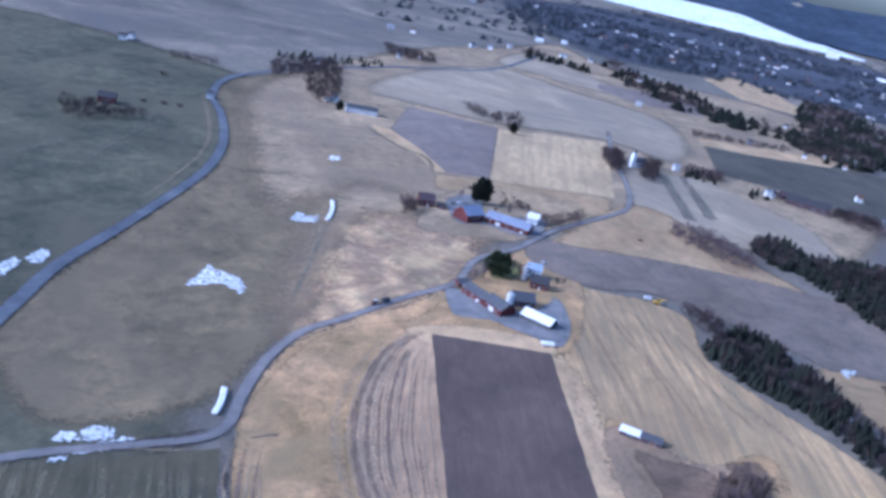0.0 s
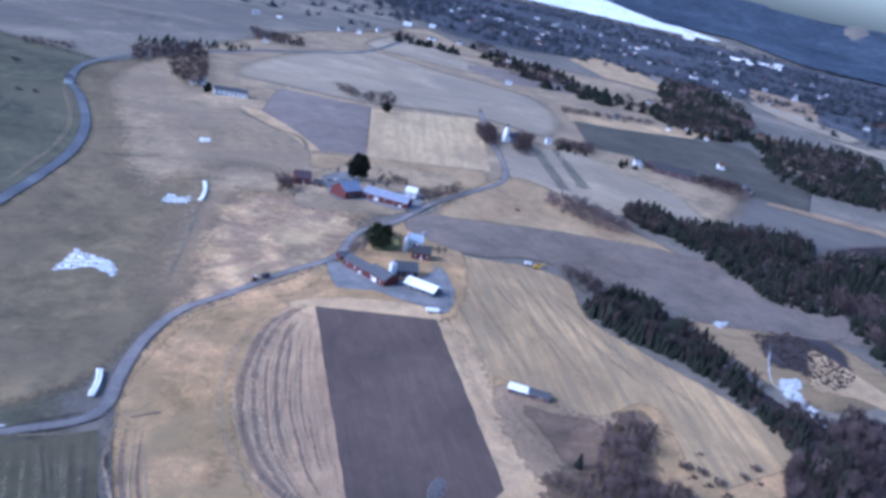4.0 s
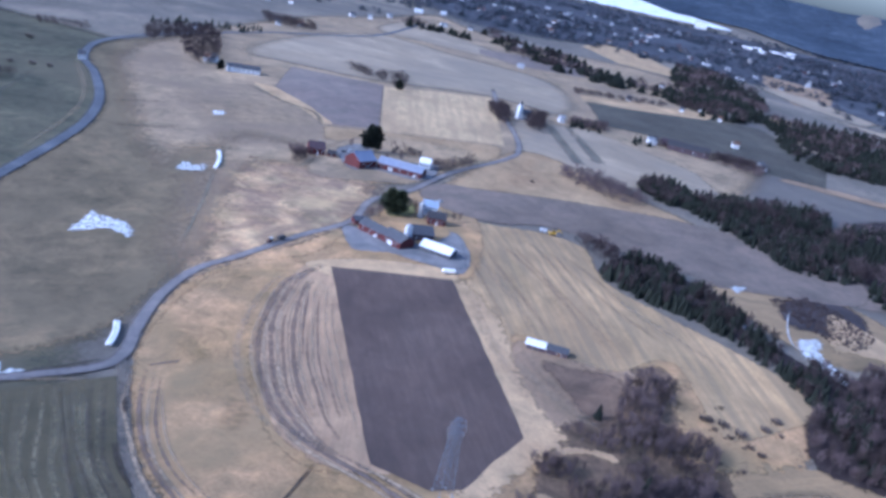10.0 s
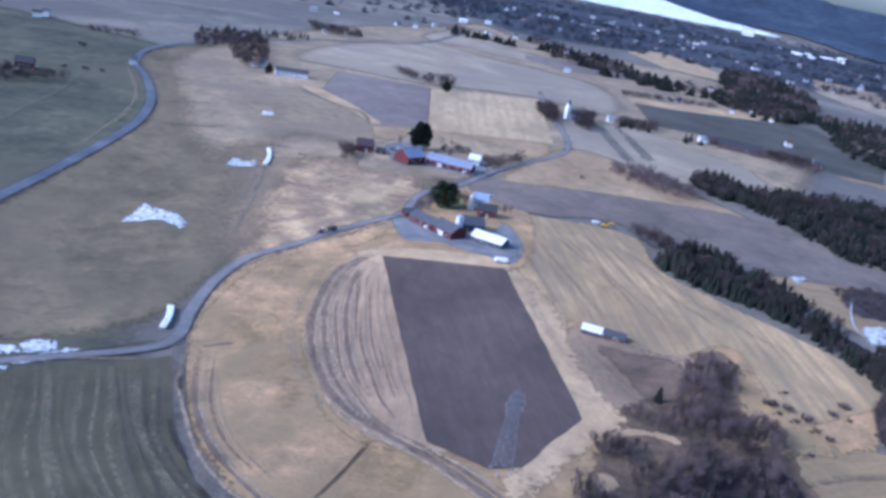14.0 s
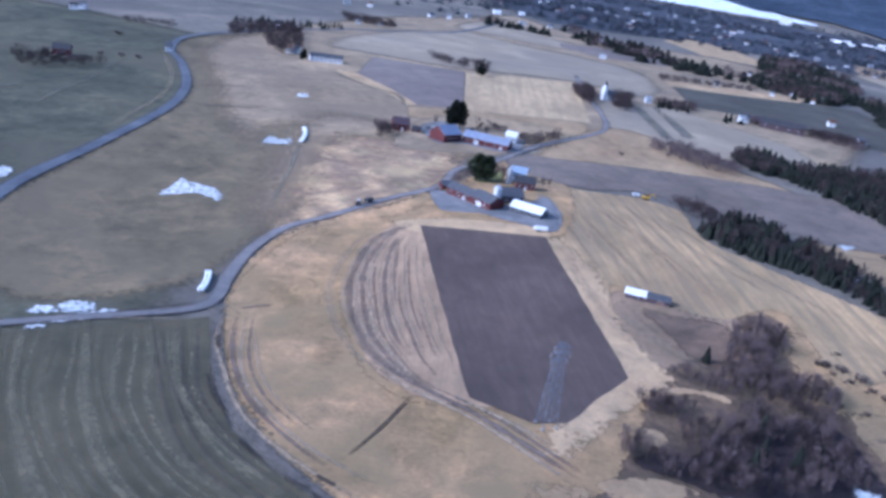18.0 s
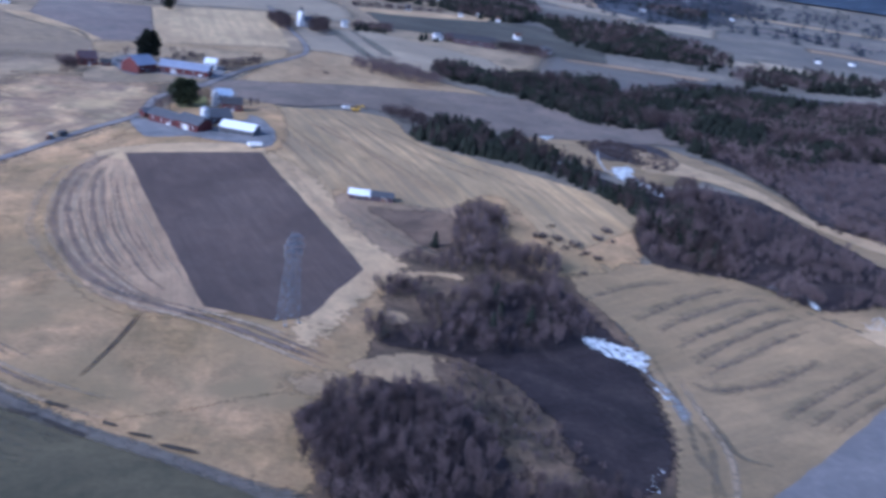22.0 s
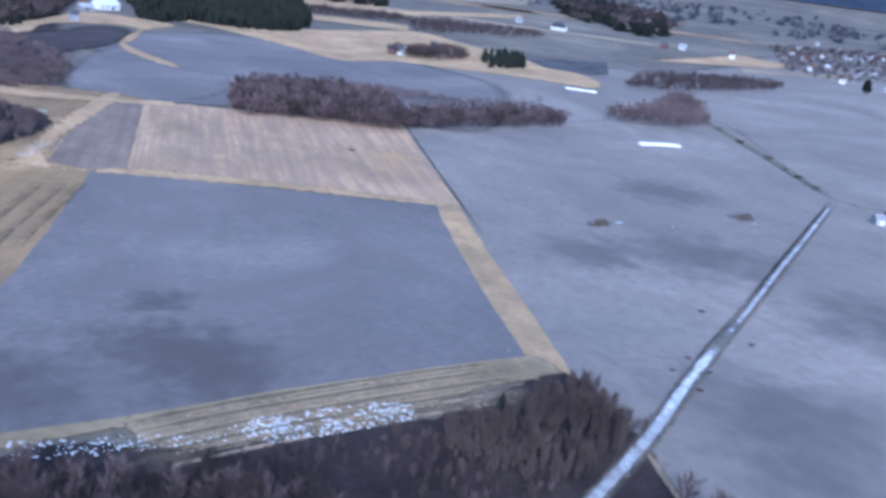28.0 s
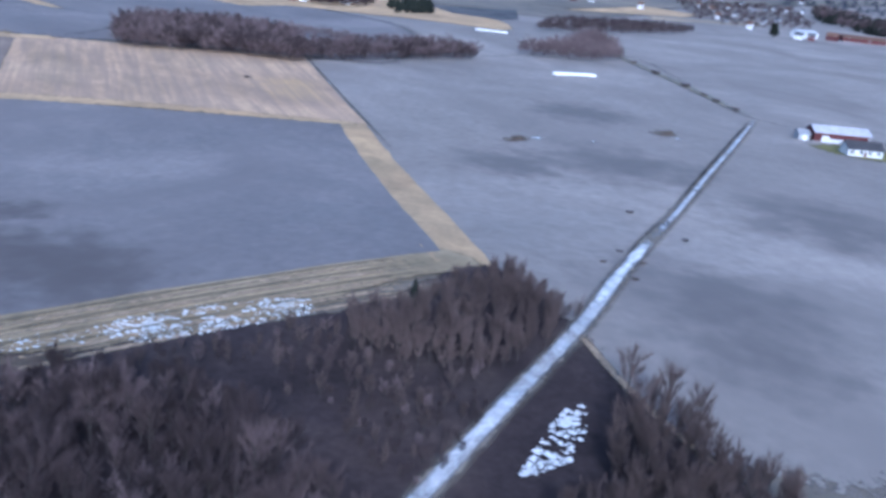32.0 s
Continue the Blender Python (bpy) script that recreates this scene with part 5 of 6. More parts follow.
        if style.endswith("near"):
            tagged(stamped("tree_stems", bank[k][0], places, MAT["bark"]), "grey stems of a leafless wood", "tree stems", kind="stuff")


wood("south_wood", "mixrus_near", 4.2, 6, [(60, 176), (70, 200), (78, 196), (91, 184), (102, 182), (97, 163), (82, 144), (70, 132), (35, 143), (30, 163)])
wood("near_thicket", "bare_near", 3.35, 7, [(24, 209), (29, 222), (41, 234), (57, 236), (70, 226), (75, 208), (68, 186), (52, 174), (34, 176), (27, 190)])
wood("gully_wood", "mauve_near", 3.7, 6, [(52, 268), (56, 276), (70, 276), (72, 300), (60, 304), (72, 314), (92, 318), (100, 326), (117, 334), (132, 320), (137, 292), (122, 281), (107, 271), (97, 269), (86, 264), (77, 262)])
wood("gully_slope", "mixrus_near", 4.2, 3.6, [(70, 246), (80, 258), (90, 240), (96, 216), (102, 190), (92, 174), (82, 196), (76, 222)])
wood("gully_edge", "mauve_near", 3.0, 4.5, [(50, 272), (57, 278), (58, 298), (66, 302), (76, 314), (64, 320), (54, 296)])
wood("gully_edge_north", "mauve_near", 3.4, 4.5, [(72, 334), (84, 338), (100, 336), (98, 330), (82, 333)])
wood("hollow_bushes", "bush", 3.4, 2.6, [(216, 540), (232, 560), (256, 572), (270, 520), (262, 496), (240, 480), (228, 500)])
wood("hollow_front", "mauve_near", 3.8, 6, [(205, 440), (214, 450), (226, 440), (236, 446), (250, 444), (244, 424), (228, 412), (212, 420)])
wood("field_wood", "mauve_near", 3.6, 6.5, [(74, 338), (84, 344), (94, 352), (102, 376), (110, 396), (127, 404), (127, 384), (126, 362), (138, 346), (136, 332), (122, 326), (98, 336)])
wood("spruce_belt", "mixedspruce_near", 3.5, 7, [(113, 540), (128, 568), (147, 590), (170, 540), (188, 490), (196, 452), (206, 425), (221, 413), (226, 393), (222, 366), (210, 352), (199, 392), (184, 432), (170, 460), (152, 482), (124, 506)])
wood("belt_tail", "bare_far", 4.5, 7, [(101, 603), (112, 606), (134, 588), (122, 556), (110, 575)])
# slope wood gets the paler twig tone so that it reads as sunlit
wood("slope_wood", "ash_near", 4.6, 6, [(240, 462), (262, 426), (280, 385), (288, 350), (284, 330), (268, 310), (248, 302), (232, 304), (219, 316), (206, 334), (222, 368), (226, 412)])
wood("slope_wood_dark", "mixrus_near", 4.4, 7, [(189, 388), (206, 402), (228, 410), (233, 376), (212, 334), (184, 348), (181, 362)])
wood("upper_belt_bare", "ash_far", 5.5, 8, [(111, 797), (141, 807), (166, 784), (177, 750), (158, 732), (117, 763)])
wood("upper_belt", "mixedspruce_far", 4.6, 9, [(183, 814), (210, 843), (233, 811), (283, 833), (328, 850), (362, 847), (335, 773), (290, 760), (255, 768), (207, 759), (183, 775)])
wood("big_wood", "mixed_far", 8, 10, [(338, 771), (461, 873), (540, 850), (638, 846), (723, 854), (723, 781), (567, 634), (480, 587), (432, 580), (344, 521), (311, 522), (308, 595)])
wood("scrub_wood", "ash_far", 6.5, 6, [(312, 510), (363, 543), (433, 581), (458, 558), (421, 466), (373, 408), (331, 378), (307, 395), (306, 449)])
wood("belt_middle", "mixedspruce_far", 5.5, 8, [(213, 770), (230, 725), (250, 674), (268, 634), (309, 640), (342, 700), (345, 770), (300, 775), (250, 778)])
wood("belt_end", "mixedspruce_near", 3.8, 7, [(196, 446), (208, 420), (221, 390), (217, 356), (206, 346), (198, 380), (190, 415)])
wood("scrub_bushes", "bush", 7, 4.5, [(347, 440), (406, 455), (388, 426), (362, 404), (311, 394), (298, 411)])
wood("barn_wood_bare", "mixash_far", 9, 10, [(414, 644), (455, 638), (522, 608), (604, 673), (730, 762), (749, 747), (776, 830), (736, 903), (499, 759)])
wood("barn_wood_spruce", "spruce", 7, 12, [(540, 741), (595, 772), (622, 727), (550, 654), (485, 657)])
wood("spruce_block", "spruce", 6.5, 12, [(963, 942), (1073, 958), (1081, 859), (1073, 755), (805, 555), (713, 547), (697, 603), (655, 629)])
wood("belt_east", "mixash_far", 4.0, 9.5, [(412, 329), (444, 344), (463, 333), (485, 311), (489, 282), (450, 251), (419, 233), (407, 258), (392, 283), (377, 300)])
wood("belt_east_two", "mixash_far", 4.0, 8, [(458, 253), (491, 239), (546, 214), (553, 193), (525, 187), (472, 213), (427, 234)])
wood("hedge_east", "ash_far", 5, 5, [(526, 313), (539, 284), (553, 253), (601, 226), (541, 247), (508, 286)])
wood("farm_clump", "spruce", 7, 10, [(804, 366), (878, 357), (786, 314), (744, 331)])
wood("farm_trees", "bare_far", 5, 8, [(728, 418), (760, 412), (806, 404), (796, 376), (750, 362), (712, 382)])
wood("hedge_far1", "bare_far", 9, 8, [(1059, 585), (1129, 561), (1161, 443), (1111, 430), (922, 500)])
wood("hedge_far2", "bare_far", 7, 8, [(987, 693), (1080, 596), (1025, 566), (927, 649)])
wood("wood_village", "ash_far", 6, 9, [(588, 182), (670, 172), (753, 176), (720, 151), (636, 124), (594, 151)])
wood("village_trees", "bare_far", 16, 8, [(1678, 253), (1998, 83), (1342, 24), (1164, 91), (1207, 159)])
wood("hedge_village", "bare_far", 6, 6, [(806, 229), (920, 232), (1028, 149), (974, 128), (845, 169), (778, 212)])
wood("lane_wood", "darkash_near", 2.7, 5.8, [(72, 58), (62, 80), (68, 112), (88, 122), (104, 108), (116, 90), (124, 76), (117, 62), (104, 44), (98, 50)])
wood("lane_wood_low", "darkash_near", 3.0, 2.6, [(104, 112), (122, 94), (148, 76), (160, 62), (142, 43), (116, 43), (126, 72)])
wood("lane_wood_thin", "russet_near", 5.5, 4.2, [(112, 100), (124, 90), (146, 74), (150, 58), (138, 43), (116, 43), (126, 72)])
wood("lane_wood_russet", "russet_near", 2.7, 5.8, [(142, 62), (150, 70), (164, 62), (184, 56), (178, 47), (170, 40), (152, 41), (144, 50)])
wood("lane_wood_brown", "russet_near", 2.5, 6, [(151, 21), (146, 15), (141, 5), (131, -2), (113, 8), (104, 24), (112, 27), (124, 24), (140, 24)])
wood("lane_scrub", "russet_near", 2.6, 4, [(188, 58), (184, 48), (175, 39), (172, 39), (174, 48), (180, 57)])
wood("far_grove", "bare_far", 7, 8, [(-339, 1095), (-318, 1144), (-282, 1180), (-224, 961), (-249, 948), (-289, 1048), (-309, 1012)])
wood("grove_row", "spruce", 14, 8, [(-353, 1171), (-314, 1232), (-252, 1285), (-246, 1238), (-298, 1172), (-341, 1143)])
wood("hedge_w1", "bare_far", 6, 6, [(-428, 1013), (-377, 1029), (-369, 1009), (-415, 990)])
wood("hedge_w2", "bare_far", 6, 7, [(-394, 732), (-353, 741), (-332, 749), (-326, 732), (-356, 695), (-369, 686)])
wood("hedge_w3", "bare_far", 8, 8, [(-290, 1483), (-204, 1464), (-191, 1379), (-253, 1365)])
wood("hedge_n1", "bare_far", 8, 9, [(-108, 1092), (-61, 1079), (-59, 1034), (-98, 1064)])
wood("hedge_n2", "bare_far", 8, 8, [(-60, 1105), (-44, 1114), (-38, 1017), (-51, 1022)])
wood("church_trees", "bare_far", 5, 10, [(51, 1028), (74, 1038), (70, 937), (57, 963)])
wood("church_trees_east", "bare_far", 5, 10, [(98, 1031), (117, 1036), (107, 948), (90, 947)])
wood("lane_trees", "spruce", 9, 8, [(140, 1045), (180, 1065), (173, 1015), (139, 1009)])
wood("hedge_e2", "bare_far", 9, 8, [(178, 1345), (326, 1410), (317, 1376), (177, 1293)])
wood("row_e3", "spruce", 10, 8, [(210, 1022), (233, 1032), (229, 1008), (207, 997)])
wood("row_e4", "bare_far", 9, 8, [(289, 1049), (358, 1050), (341, 1002), (285, 1005)])
wood("far_wood1", "mixed_far", 14, 14, [(359, 1575), (429, 1640), (552, 1704), (465, 1426), (382, 1373), (341, 1427)])
wood("far_wood2", "spruce", 14, 12, [(488, 1459), (597, 1483), (526, 1291), (458, 1287)])
wood("far_wood3", "mixed_far", 18, 13, [(-103, 1870), (17, 1799), (33, 1763), (-86, 1772)])
wood("far_wood4", "mixed_far", 22, 13, [(51, 2007), (188, 1835), (287, 1648), (385, 1612), (346, 1512), (240, 1514), (114, 1647)])
wood("orchard", "bare_far", 5.5, 6, [(-32, 760), (-7, 762), (-4, 738), (-28, 734)])
wood("orchard_east", "bare_far", 5.5, 6, [(5, 730), (38, 779), (37, 743), (7, 705)])
wood("scrub_farm", "bare_far", 5, 7, [(-98, 678), (-87, 697), (-82, 663), (-92, 654)])
wood("far_wood_north", "mixed_far", 15, 13, [(457, 2027), (574, 2162), (590, 1860), (498, 1510), (429, 1489), (389, 1596)])
wood("far_wood_east", "mixed_far", 14, 12, [(488, 1509), (612, 1548), (725, 1553), (587, 1231), (520, 1248), (482, 1347)])
wood("far_wood5", "mixed_far", 14, 13, [(1252, 962), (1330, 885), (1350, 792), (1205, 714), (1145, 807), (1151, 883)])
wood("far_wood6", "mixed_far", 34, 13, [(1974, 1321), (3061, 1493), (2762, 1102), (2328, 926), (2187, 1061), (1688, 1127)])
wood("far_wood7", "mixed_far", 32, 13, [(3086, 1161), (2644, 861), (2269, 580), (1546, 388), (1545, 494), (1930, 718)])
wood("far_wood8", "mixed_far", 12, 13, [(454, 1163), (613, 1235), (627, 1178), (587, 1132), (472, 1095)])
wood("far_wood9", "mixed_far", 12, 13, [(607, 1067), (710, 1108), (844, 1101), (929, 1065), (854, 975), (694, 966), (544, 926)])
wood("village_wood", "mixed_far", 14, 13, [(2074, 35), (1772, -74), (1622, -205), (1228, -156), (1374, -58), (1646, 27)])
wood("far_wood_band", "mixed_far", 15, 12, [(435, 1240), (452, 1120), (535, 1095), (560, 1040), (660, 1160), (700, 1380), (630, 1400), (560, 1470)])
wood("far_wood_high", "mixed_far", 22, 14, [(977, 2215), (930, 1965), (996, 1904), (1190, 2290)])
wood("lane_hedge", "bare_far", 5, 6, [(290, 1000), (343, 1020), (356, 1005), (352, 1050), (317, 1060)])
wood("lane_hedge_west", "mixash_far", 5, 7, [(137, 1030), (150, 1070), (188, 1075), (182, 1022)])
wood("lane_hedge_middle", "mixash_far", 5, 6, [(222, 1030), (240, 1048), (262, 1046), (255, 1024)])
wood("lane_hedge_east", "mixash_far", 5, 6, [(298, 992), (330, 1040), (358, 1018), (336, 972)])
for x, y, h in ((141, 366, 2.6), (147, 362, 3.2), (154, 357, 3.4), (171, 370, 2.6), (138, 342, 2.4), (147, 339, 2.8), (148, 385, 2.6)):
    wood("pasture_bush", "bush", 2.6, h, [(x - 3, y - 2), (x + 3, y - 2.5), (x + 3.5, y + 2), (x - 2, y + 2.5)])

# ---- things: shared builders ----
for key, col, rough in (
    ("red", (0.088, 0.020, 0.020), 0.75), ("white", (0.66, 0.67, 0.69), 0.6), ("pale", (0.40, 0.41, 0.43), 0.6), ("grey", (0.25, 0.26, 0.28), 0.7),
    ("roof_grey", (0.30, 0.30, 0.32), 0.6), ("roof_pale", (0.44, 0.43, 0.46), 0.6), ("mauve", (0.075, 0.05, 0.058), 0.8), ("dark", (0.05, 0.047, 0.05), 0.7), ("slate", (0.085, 0.085, 0.095), 0.65), ("stone", (0.30, 0.29, 0.28), 0.9),
    ("brown", (0.13, 0.075, 0.05), 0.8), ("yellow", (0.62, 0.38, 0.03), 0.5), ("rubber", (0.025, 0.025, 0.026), 0.85), ("steelblue", (0.36, 0.42, 0.52), 0.45),
):
    MAT[key] = coat("paint_" + key, col, rough, 0.22, 0.5, obj_random=0.12)
MAT["zinc"] = coat("galvanised_steel", (0.21, 0.235, 0.28), 0.55, 0.2, 0.6, 0.3)
MAT["film"] = coat("white_stretch_film", (0.92, 0.92, 0.91), 0.35, 0.06, 1.5, obj_random=0.08)
MAT["sheet_blue"] = coat("blue_grey_roof_sheet", (0.25, 0.27, 0.345), 0.5, 0.18, 0.4)
MAT["sheet_white"] = coat("white_roof_sheet", (0.80, 0.81, 0.83), 0.4, 0.08, 0.4)
glass, gnt, gb = mat_base("window_glass", 0.08)
gb.inputs["Base Color"].default_value = (0.03, 0.035, 0.045, 1)
gb.inputs["Specular IOR Level"].default_value = 0.8
MAT["glass"] = glass


def part(name, bm, material, parent, label=""):
    """Links a bmesh as one mesh under a thing or a part."""
    me = bpy.data.meshes.new(name)
    bm.to_mesh(me)
    bm.free()
    me.materials.append(MAT[material] if isinstance(material, str) else material)
    ob = new(name, me)
    ob.parent = parent
    return tagged(ob, label)


def block(cx, cy, cz, sx, sy, sz, bevel=0.0, bm=None):
    """A box with softened edges about a centre."""
    bm = bm or bmesh.new()
    made = bmesh.ops.create_cube(bm, size=1, matrix=Matrix.Translation((cx, cy, cz)) @ Matrix.Diagonal((sx, sy, sz, 1)))
    if bevel:
        edges = list({e for v in made["verts"] for e in v.link_edges})
        bmesh.ops.bevel(bm, geom=edges, offset=bevel, segments=1, affect="EDGES")
    return bm


def tube(p, q, r0, r1=None, sides=8, bm=None):
    bm = bm or bmesh.new()
    p, q = Vector(p), Vector(q)
    turn = (q - p).to_track_quat("Z", "Y").to_matrix().to_4x4()
    bmesh.ops.create_cone(bm, cap_ends=True, segments=sides, radius1=r0, radius2=r0 if r1 is None else r1, depth=(q - p).length, matrix=Matrix.Translation((p + q) / 2) @ turn)
    return bm


def prism(outline, x0, x1):
    """An outline in y and z drawn out along x."""
    bm = bmesh.new()
    a = [bm.verts.new((x0, y, z)) for y, z in outline]
    b = [bm.verts.new((x1, y, z)) for y, z in outline]
    bm.faces.new(a[::-1])
    bm.faces.new(b)
    n = len(a)
    for i in range(n):
        bm.faces.new((a[i], a[(i + 1) % n], b[(i + 1) % n], b[i]))
    bmesh.ops.recalc_face_normals(bm, faces=bm.faces[:])
    return bm


def thing(name, x, y, turn, label, category, group="", z=None):
    ob = new(name)
    ob.matrix_world = Matrix.Translation((x, y, ground_z(x, y) + 0.62 if z is None else z)) @ Matrix.Rotation(turn, 4, "Z")
    return tagged(ob, label, category, group)


def opening(root, kind, x, z, w, h, face_y, material, frame_mat="white"):
    """A door or window set in a long wall, its frame proud of the boards."""
    s = -1 if face_y < 0 else 1
    fr = part(kind, block(x, face_y + s * 0.04, z, w + 0.24, 0.10, h + 0.24), frame_mat, root, "")
    part("pane" if kind == "window" else "door_leaf", block(x, face_y + s * 0.10, z, w, 0.05, h), material, fr)
    if kind == "window":
        part("glazing_bar", block(x, face_y + s * 0.135, z, 0.06, 0.03, h), frame_mat, fr)


def gable(name, label, category, a, b, depth, wall_h, roof_h, wall, roof, windows=0, doors=(), chimney=False, lean_roof=0.0, plinth=True, group=""):
    """A gabled building whose front wall stands from a to b and which reaches back from the valley side by depth."""
    a, b = Vector(a), Vector(b)
    d = (b - a)
    length = d.length
    n = Vector((-d.y, d.x)).normalized()
    mid = (a + b) / 2
    if n.dot(mid) < 0:
        a, b, d, n = b, a, -d, -n
    c = mid + n * depth / 2
    z = min(ground_z(p.x, p.y) for p in (a, b, a + n * depth, b + n * depth)) + 0.3
    root = thing(name, c.x, c.y, math.atan2(d.y, d.x), label, category, group, z)
    hw, hl = depth / 2, length / 2
    part("wall", prism([(-hw, -1.2), (hw, -1.2), (hw, wall_h), (0, wall_h + roof_h), (-hw, wall_h)], -hl, hl), wall, root)
    slope = math.hypot(hw, roof_h)
    ux, uz = hw / slope, roof_h / slope
    over = 0.5
    for s in (-1, 1):
        y0, z0 = s * (hw + over * ux), wall_h - over * uz
        t = 0.22
        out = [(y0, z0 + 0.03), (0, wall_h + roof_h + 0.03), (0, wall_h + roof_h + 0.03 + t / ux), (y0, z0 + 0.03 + t / ux)]
        part("roof_slope", prism(out, -hl - over, hl + over), roof, root)
    part("ridge_cap", block(0, 0, wall_h + roof_h + 0.32, length + 1.0, 0.5, 0.12, 0.03), roof, root)
    if plinth:
        part("plinth", block(0, 0, -0.4, length + 0.16, depth + 0.16, 1.2), "stone", root)
    for k in range(windows):
        x = -hl + length * (k + 0.5) / windows
        opening(root, "window", x, wall_h * 0.58, min(1.2, length / windows * 0.45), 1.3, -hw, "glass")
    for x, w, h, m in doors:
        opening(root, "door", x * hl, h / 2 - 0.05, w, h, -hw, m)
    if chimney:
        part("chimney", block(hl * 0.3, 0.2, wall_h + roof_h + 0.6, 0.7, 0.7, 1.6, 0.05), "stone", root)
    return root


# ---- the near farm ----
gable("barn", "long barn with a white sheet metal roof", "barn", (6, 516.5), (23, 508.5), 10, 3.4, 2.6, "slate", "sheet_white", 0, [(-0.5, 3, 2.6, "dark"), (0.4, 3, 2.6, "dark")])
gable("red_barn", "red boarded barn with dark roof and white doors", "barn", (-31, 537), (-17, 524), 9, 4.2, 2.8, "red", "slate", 3, [(0.5, 1.6, 2.2, "white")])
gable("red_barn", "red boarded barn wing with dark roof", "barn", (-16.5, 523), (-5, 512), 11, 4.4, 3.4, "red", "slate", 2, [(-0.1, 3.4, 3.0, "white")])
gable("outbuilding", "dark roofed outbuilding between the barns", "outbuilding", (0, 531), (13, 536), 11, 4.4, 3.8, "mauve", "slate", 2, [(0.2, 2.4, 2.4, "brown")])
gable("farmhouse", "dark red farmhouse with slate roof", "house", (8, 570), (19, 571), 9, 4.6, 3.2, "red", "dark", 3, [(0, 1.1, 2.1, "white")], True)
gable("farmhouse", "pale two storey farmhouse with grey roof", "house", (4, 590), (13, 591), 8, 6.0, 3.0, "white", "steelblue", 3, [(0, 1.1, 2.1, "brown")], True)
gable("garage", "small red garage with dark roof", "garage", (-34, 545), (-27, 549), 6, 2.6, 1.8, "red", "slate", 0, [(0, 2.6, 2.2, "white")])


def silo(x, y, r, h):
    root = thing("silo", x, y, 0, "white steel silo beside the barn", "silo")
    part("drum", tube((0, 0, -0.5), (0, 0, h), r, r, 18), "white", root)
    for k in range(4):
        part("hoop", tube((0, 0, h * (k + 0.6) / 4.4), (0, 0, h * (k + 0.6) / 4.4 + 0.12), r + 0.06, None, 18), "zinc", root)
    part("cap", tube((0, 0, h), (0, 0, h + r * 0.6), r + 0.1, 0.25, 18), "pale", root)
    part("ladder", block(0, -r - 0.15, h / 2, 0.45, 0.08, h), "zinc", root)


silo(-2, 526, 2.2, 10)
silo(3, 583, 1.8, 9)


def wheel(parent, x, y, r, w):
    t = part("wheel", tube((x, y - w / 2, r), (x, y + w / 2, r), r, None, 14), "rubber", parent)
    part("rim", tube((x, y - w / 2 - 0.02, r), (x, y + w / 2 + 0.02, r), r * 0.55, None, 10), "pale", t)


def wagon(x, y, turn, label, mat, long=6.5):
    root = thing("farm_wagon", x, y, turn, label, "wagon")
    part("box", block(0, 0, 1.8, long, 2.4, 1.7, 0.12), mat, root)
    part("chassis", block(0, 0, 0.8, long * 0.95, 1.0, 0.25), "dark", root)
    part("drawbar", block(long / 2 + 0.8, 0, 0.7, 1.6, 0.18, 0.18), "dark", root)
    for sx in (-0.22, -0.02):
        for sy in (-1.05, 1.05):
            wheel(root, sx * long, sy, 0.5, 0.4)
    return root


def tractor(x, y, turn):
    root = thing("tractor", x, y, turn, "red tractor with white cab roof on the farm road", "tractor")
    part("hood", block(1.1, 0, 1.25, 2.0, 0.9, 0.8, 0.12), "red", root)
    cab = part("cab", block(-0.6, 0, 1.9, 1.5, 1.5, 1.4, 0.1), "glass", root)
    part("cab_roof", block(-0.6, 0, 2.68, 1.75, 1.7, 0.2, 0.06), "white", cab)
    part("chassis", block(0.4, 0, 0.85, 3.4, 0.7, 0.5), "dark", root)
    part("exhaust", tube((1.3, 0.3, 1.6), (1.3, 0.3, 2.7), 0.06), "dark", root)
    for sy in (-0.85, 0.85):
        wheel(root, -0.8, sy, 0.85, 0.5)
        wheel(root, 1.7, sy, 0.55, 0.35)
        part("mudguard", block(-0.8, sy, 1.78, 1.3, 0.5, 0.1, 0.04), "red", root)


road_turn = math.atan2(496 - 480, -72 + 80)
tractor(-74.0, 494.0, road_turn + math.pi)
wagon(-69.3, 499.8, road_turn + math.pi, "dark farm trailer behind the tractor", "dark", 5.5)
wagon(23.5, 486, 0.3, "white covered farm wagon beside the field", "film", 7.0)


def excavator(x, y, turn):
    root = thing("excavator", x, y, turn, "yellow tracked excavator parked by the field edge", "excavator")
    for sy in (-1.2, 1.2):
        tr = part("track", block(0, sy, 0.5, 4.2, 0.6, 0.95, 0.3), "rubber", root)
        part("track_frame", block(0, sy, 0.5, 3.0, 0.66, 0.4), "dark", tr)
    part("deck", block(-0.4, 0, 1.6, 3.6, 2.7, 1.0, 0.15), "yellow", root)
    part("counterweight", block(-2.3, 0, 1.7, 0.8, 2.6, 1.2, 0.25), "yellow", root)
    cab = part("cab", block(0.7, 0.75, 2.6, 1.6, 1.1, 1.5, 0.12), "glass", root)
    part("cab_roof", block(0.7, 0.75, 3.4, 1.7, 1.2, 0.14), "yellow", cab)
    part("boom", tube((1.2, -0.3, 1.9), (4.0, -0.3, 4.4), 0.38, 0.3, 6), "yellow", root)
    part("arm", tube((4.0, -0.3, 4.4), (6.0, -0.3, 2.0), 0.28, 0.2, 6), "yellow", root)
    part("bucket", block(6.0, -0.3, 1.4, 0.9, 1.2, 0.9, 0.2), "dark", root)


excavator(89.5, 600, 0.2)
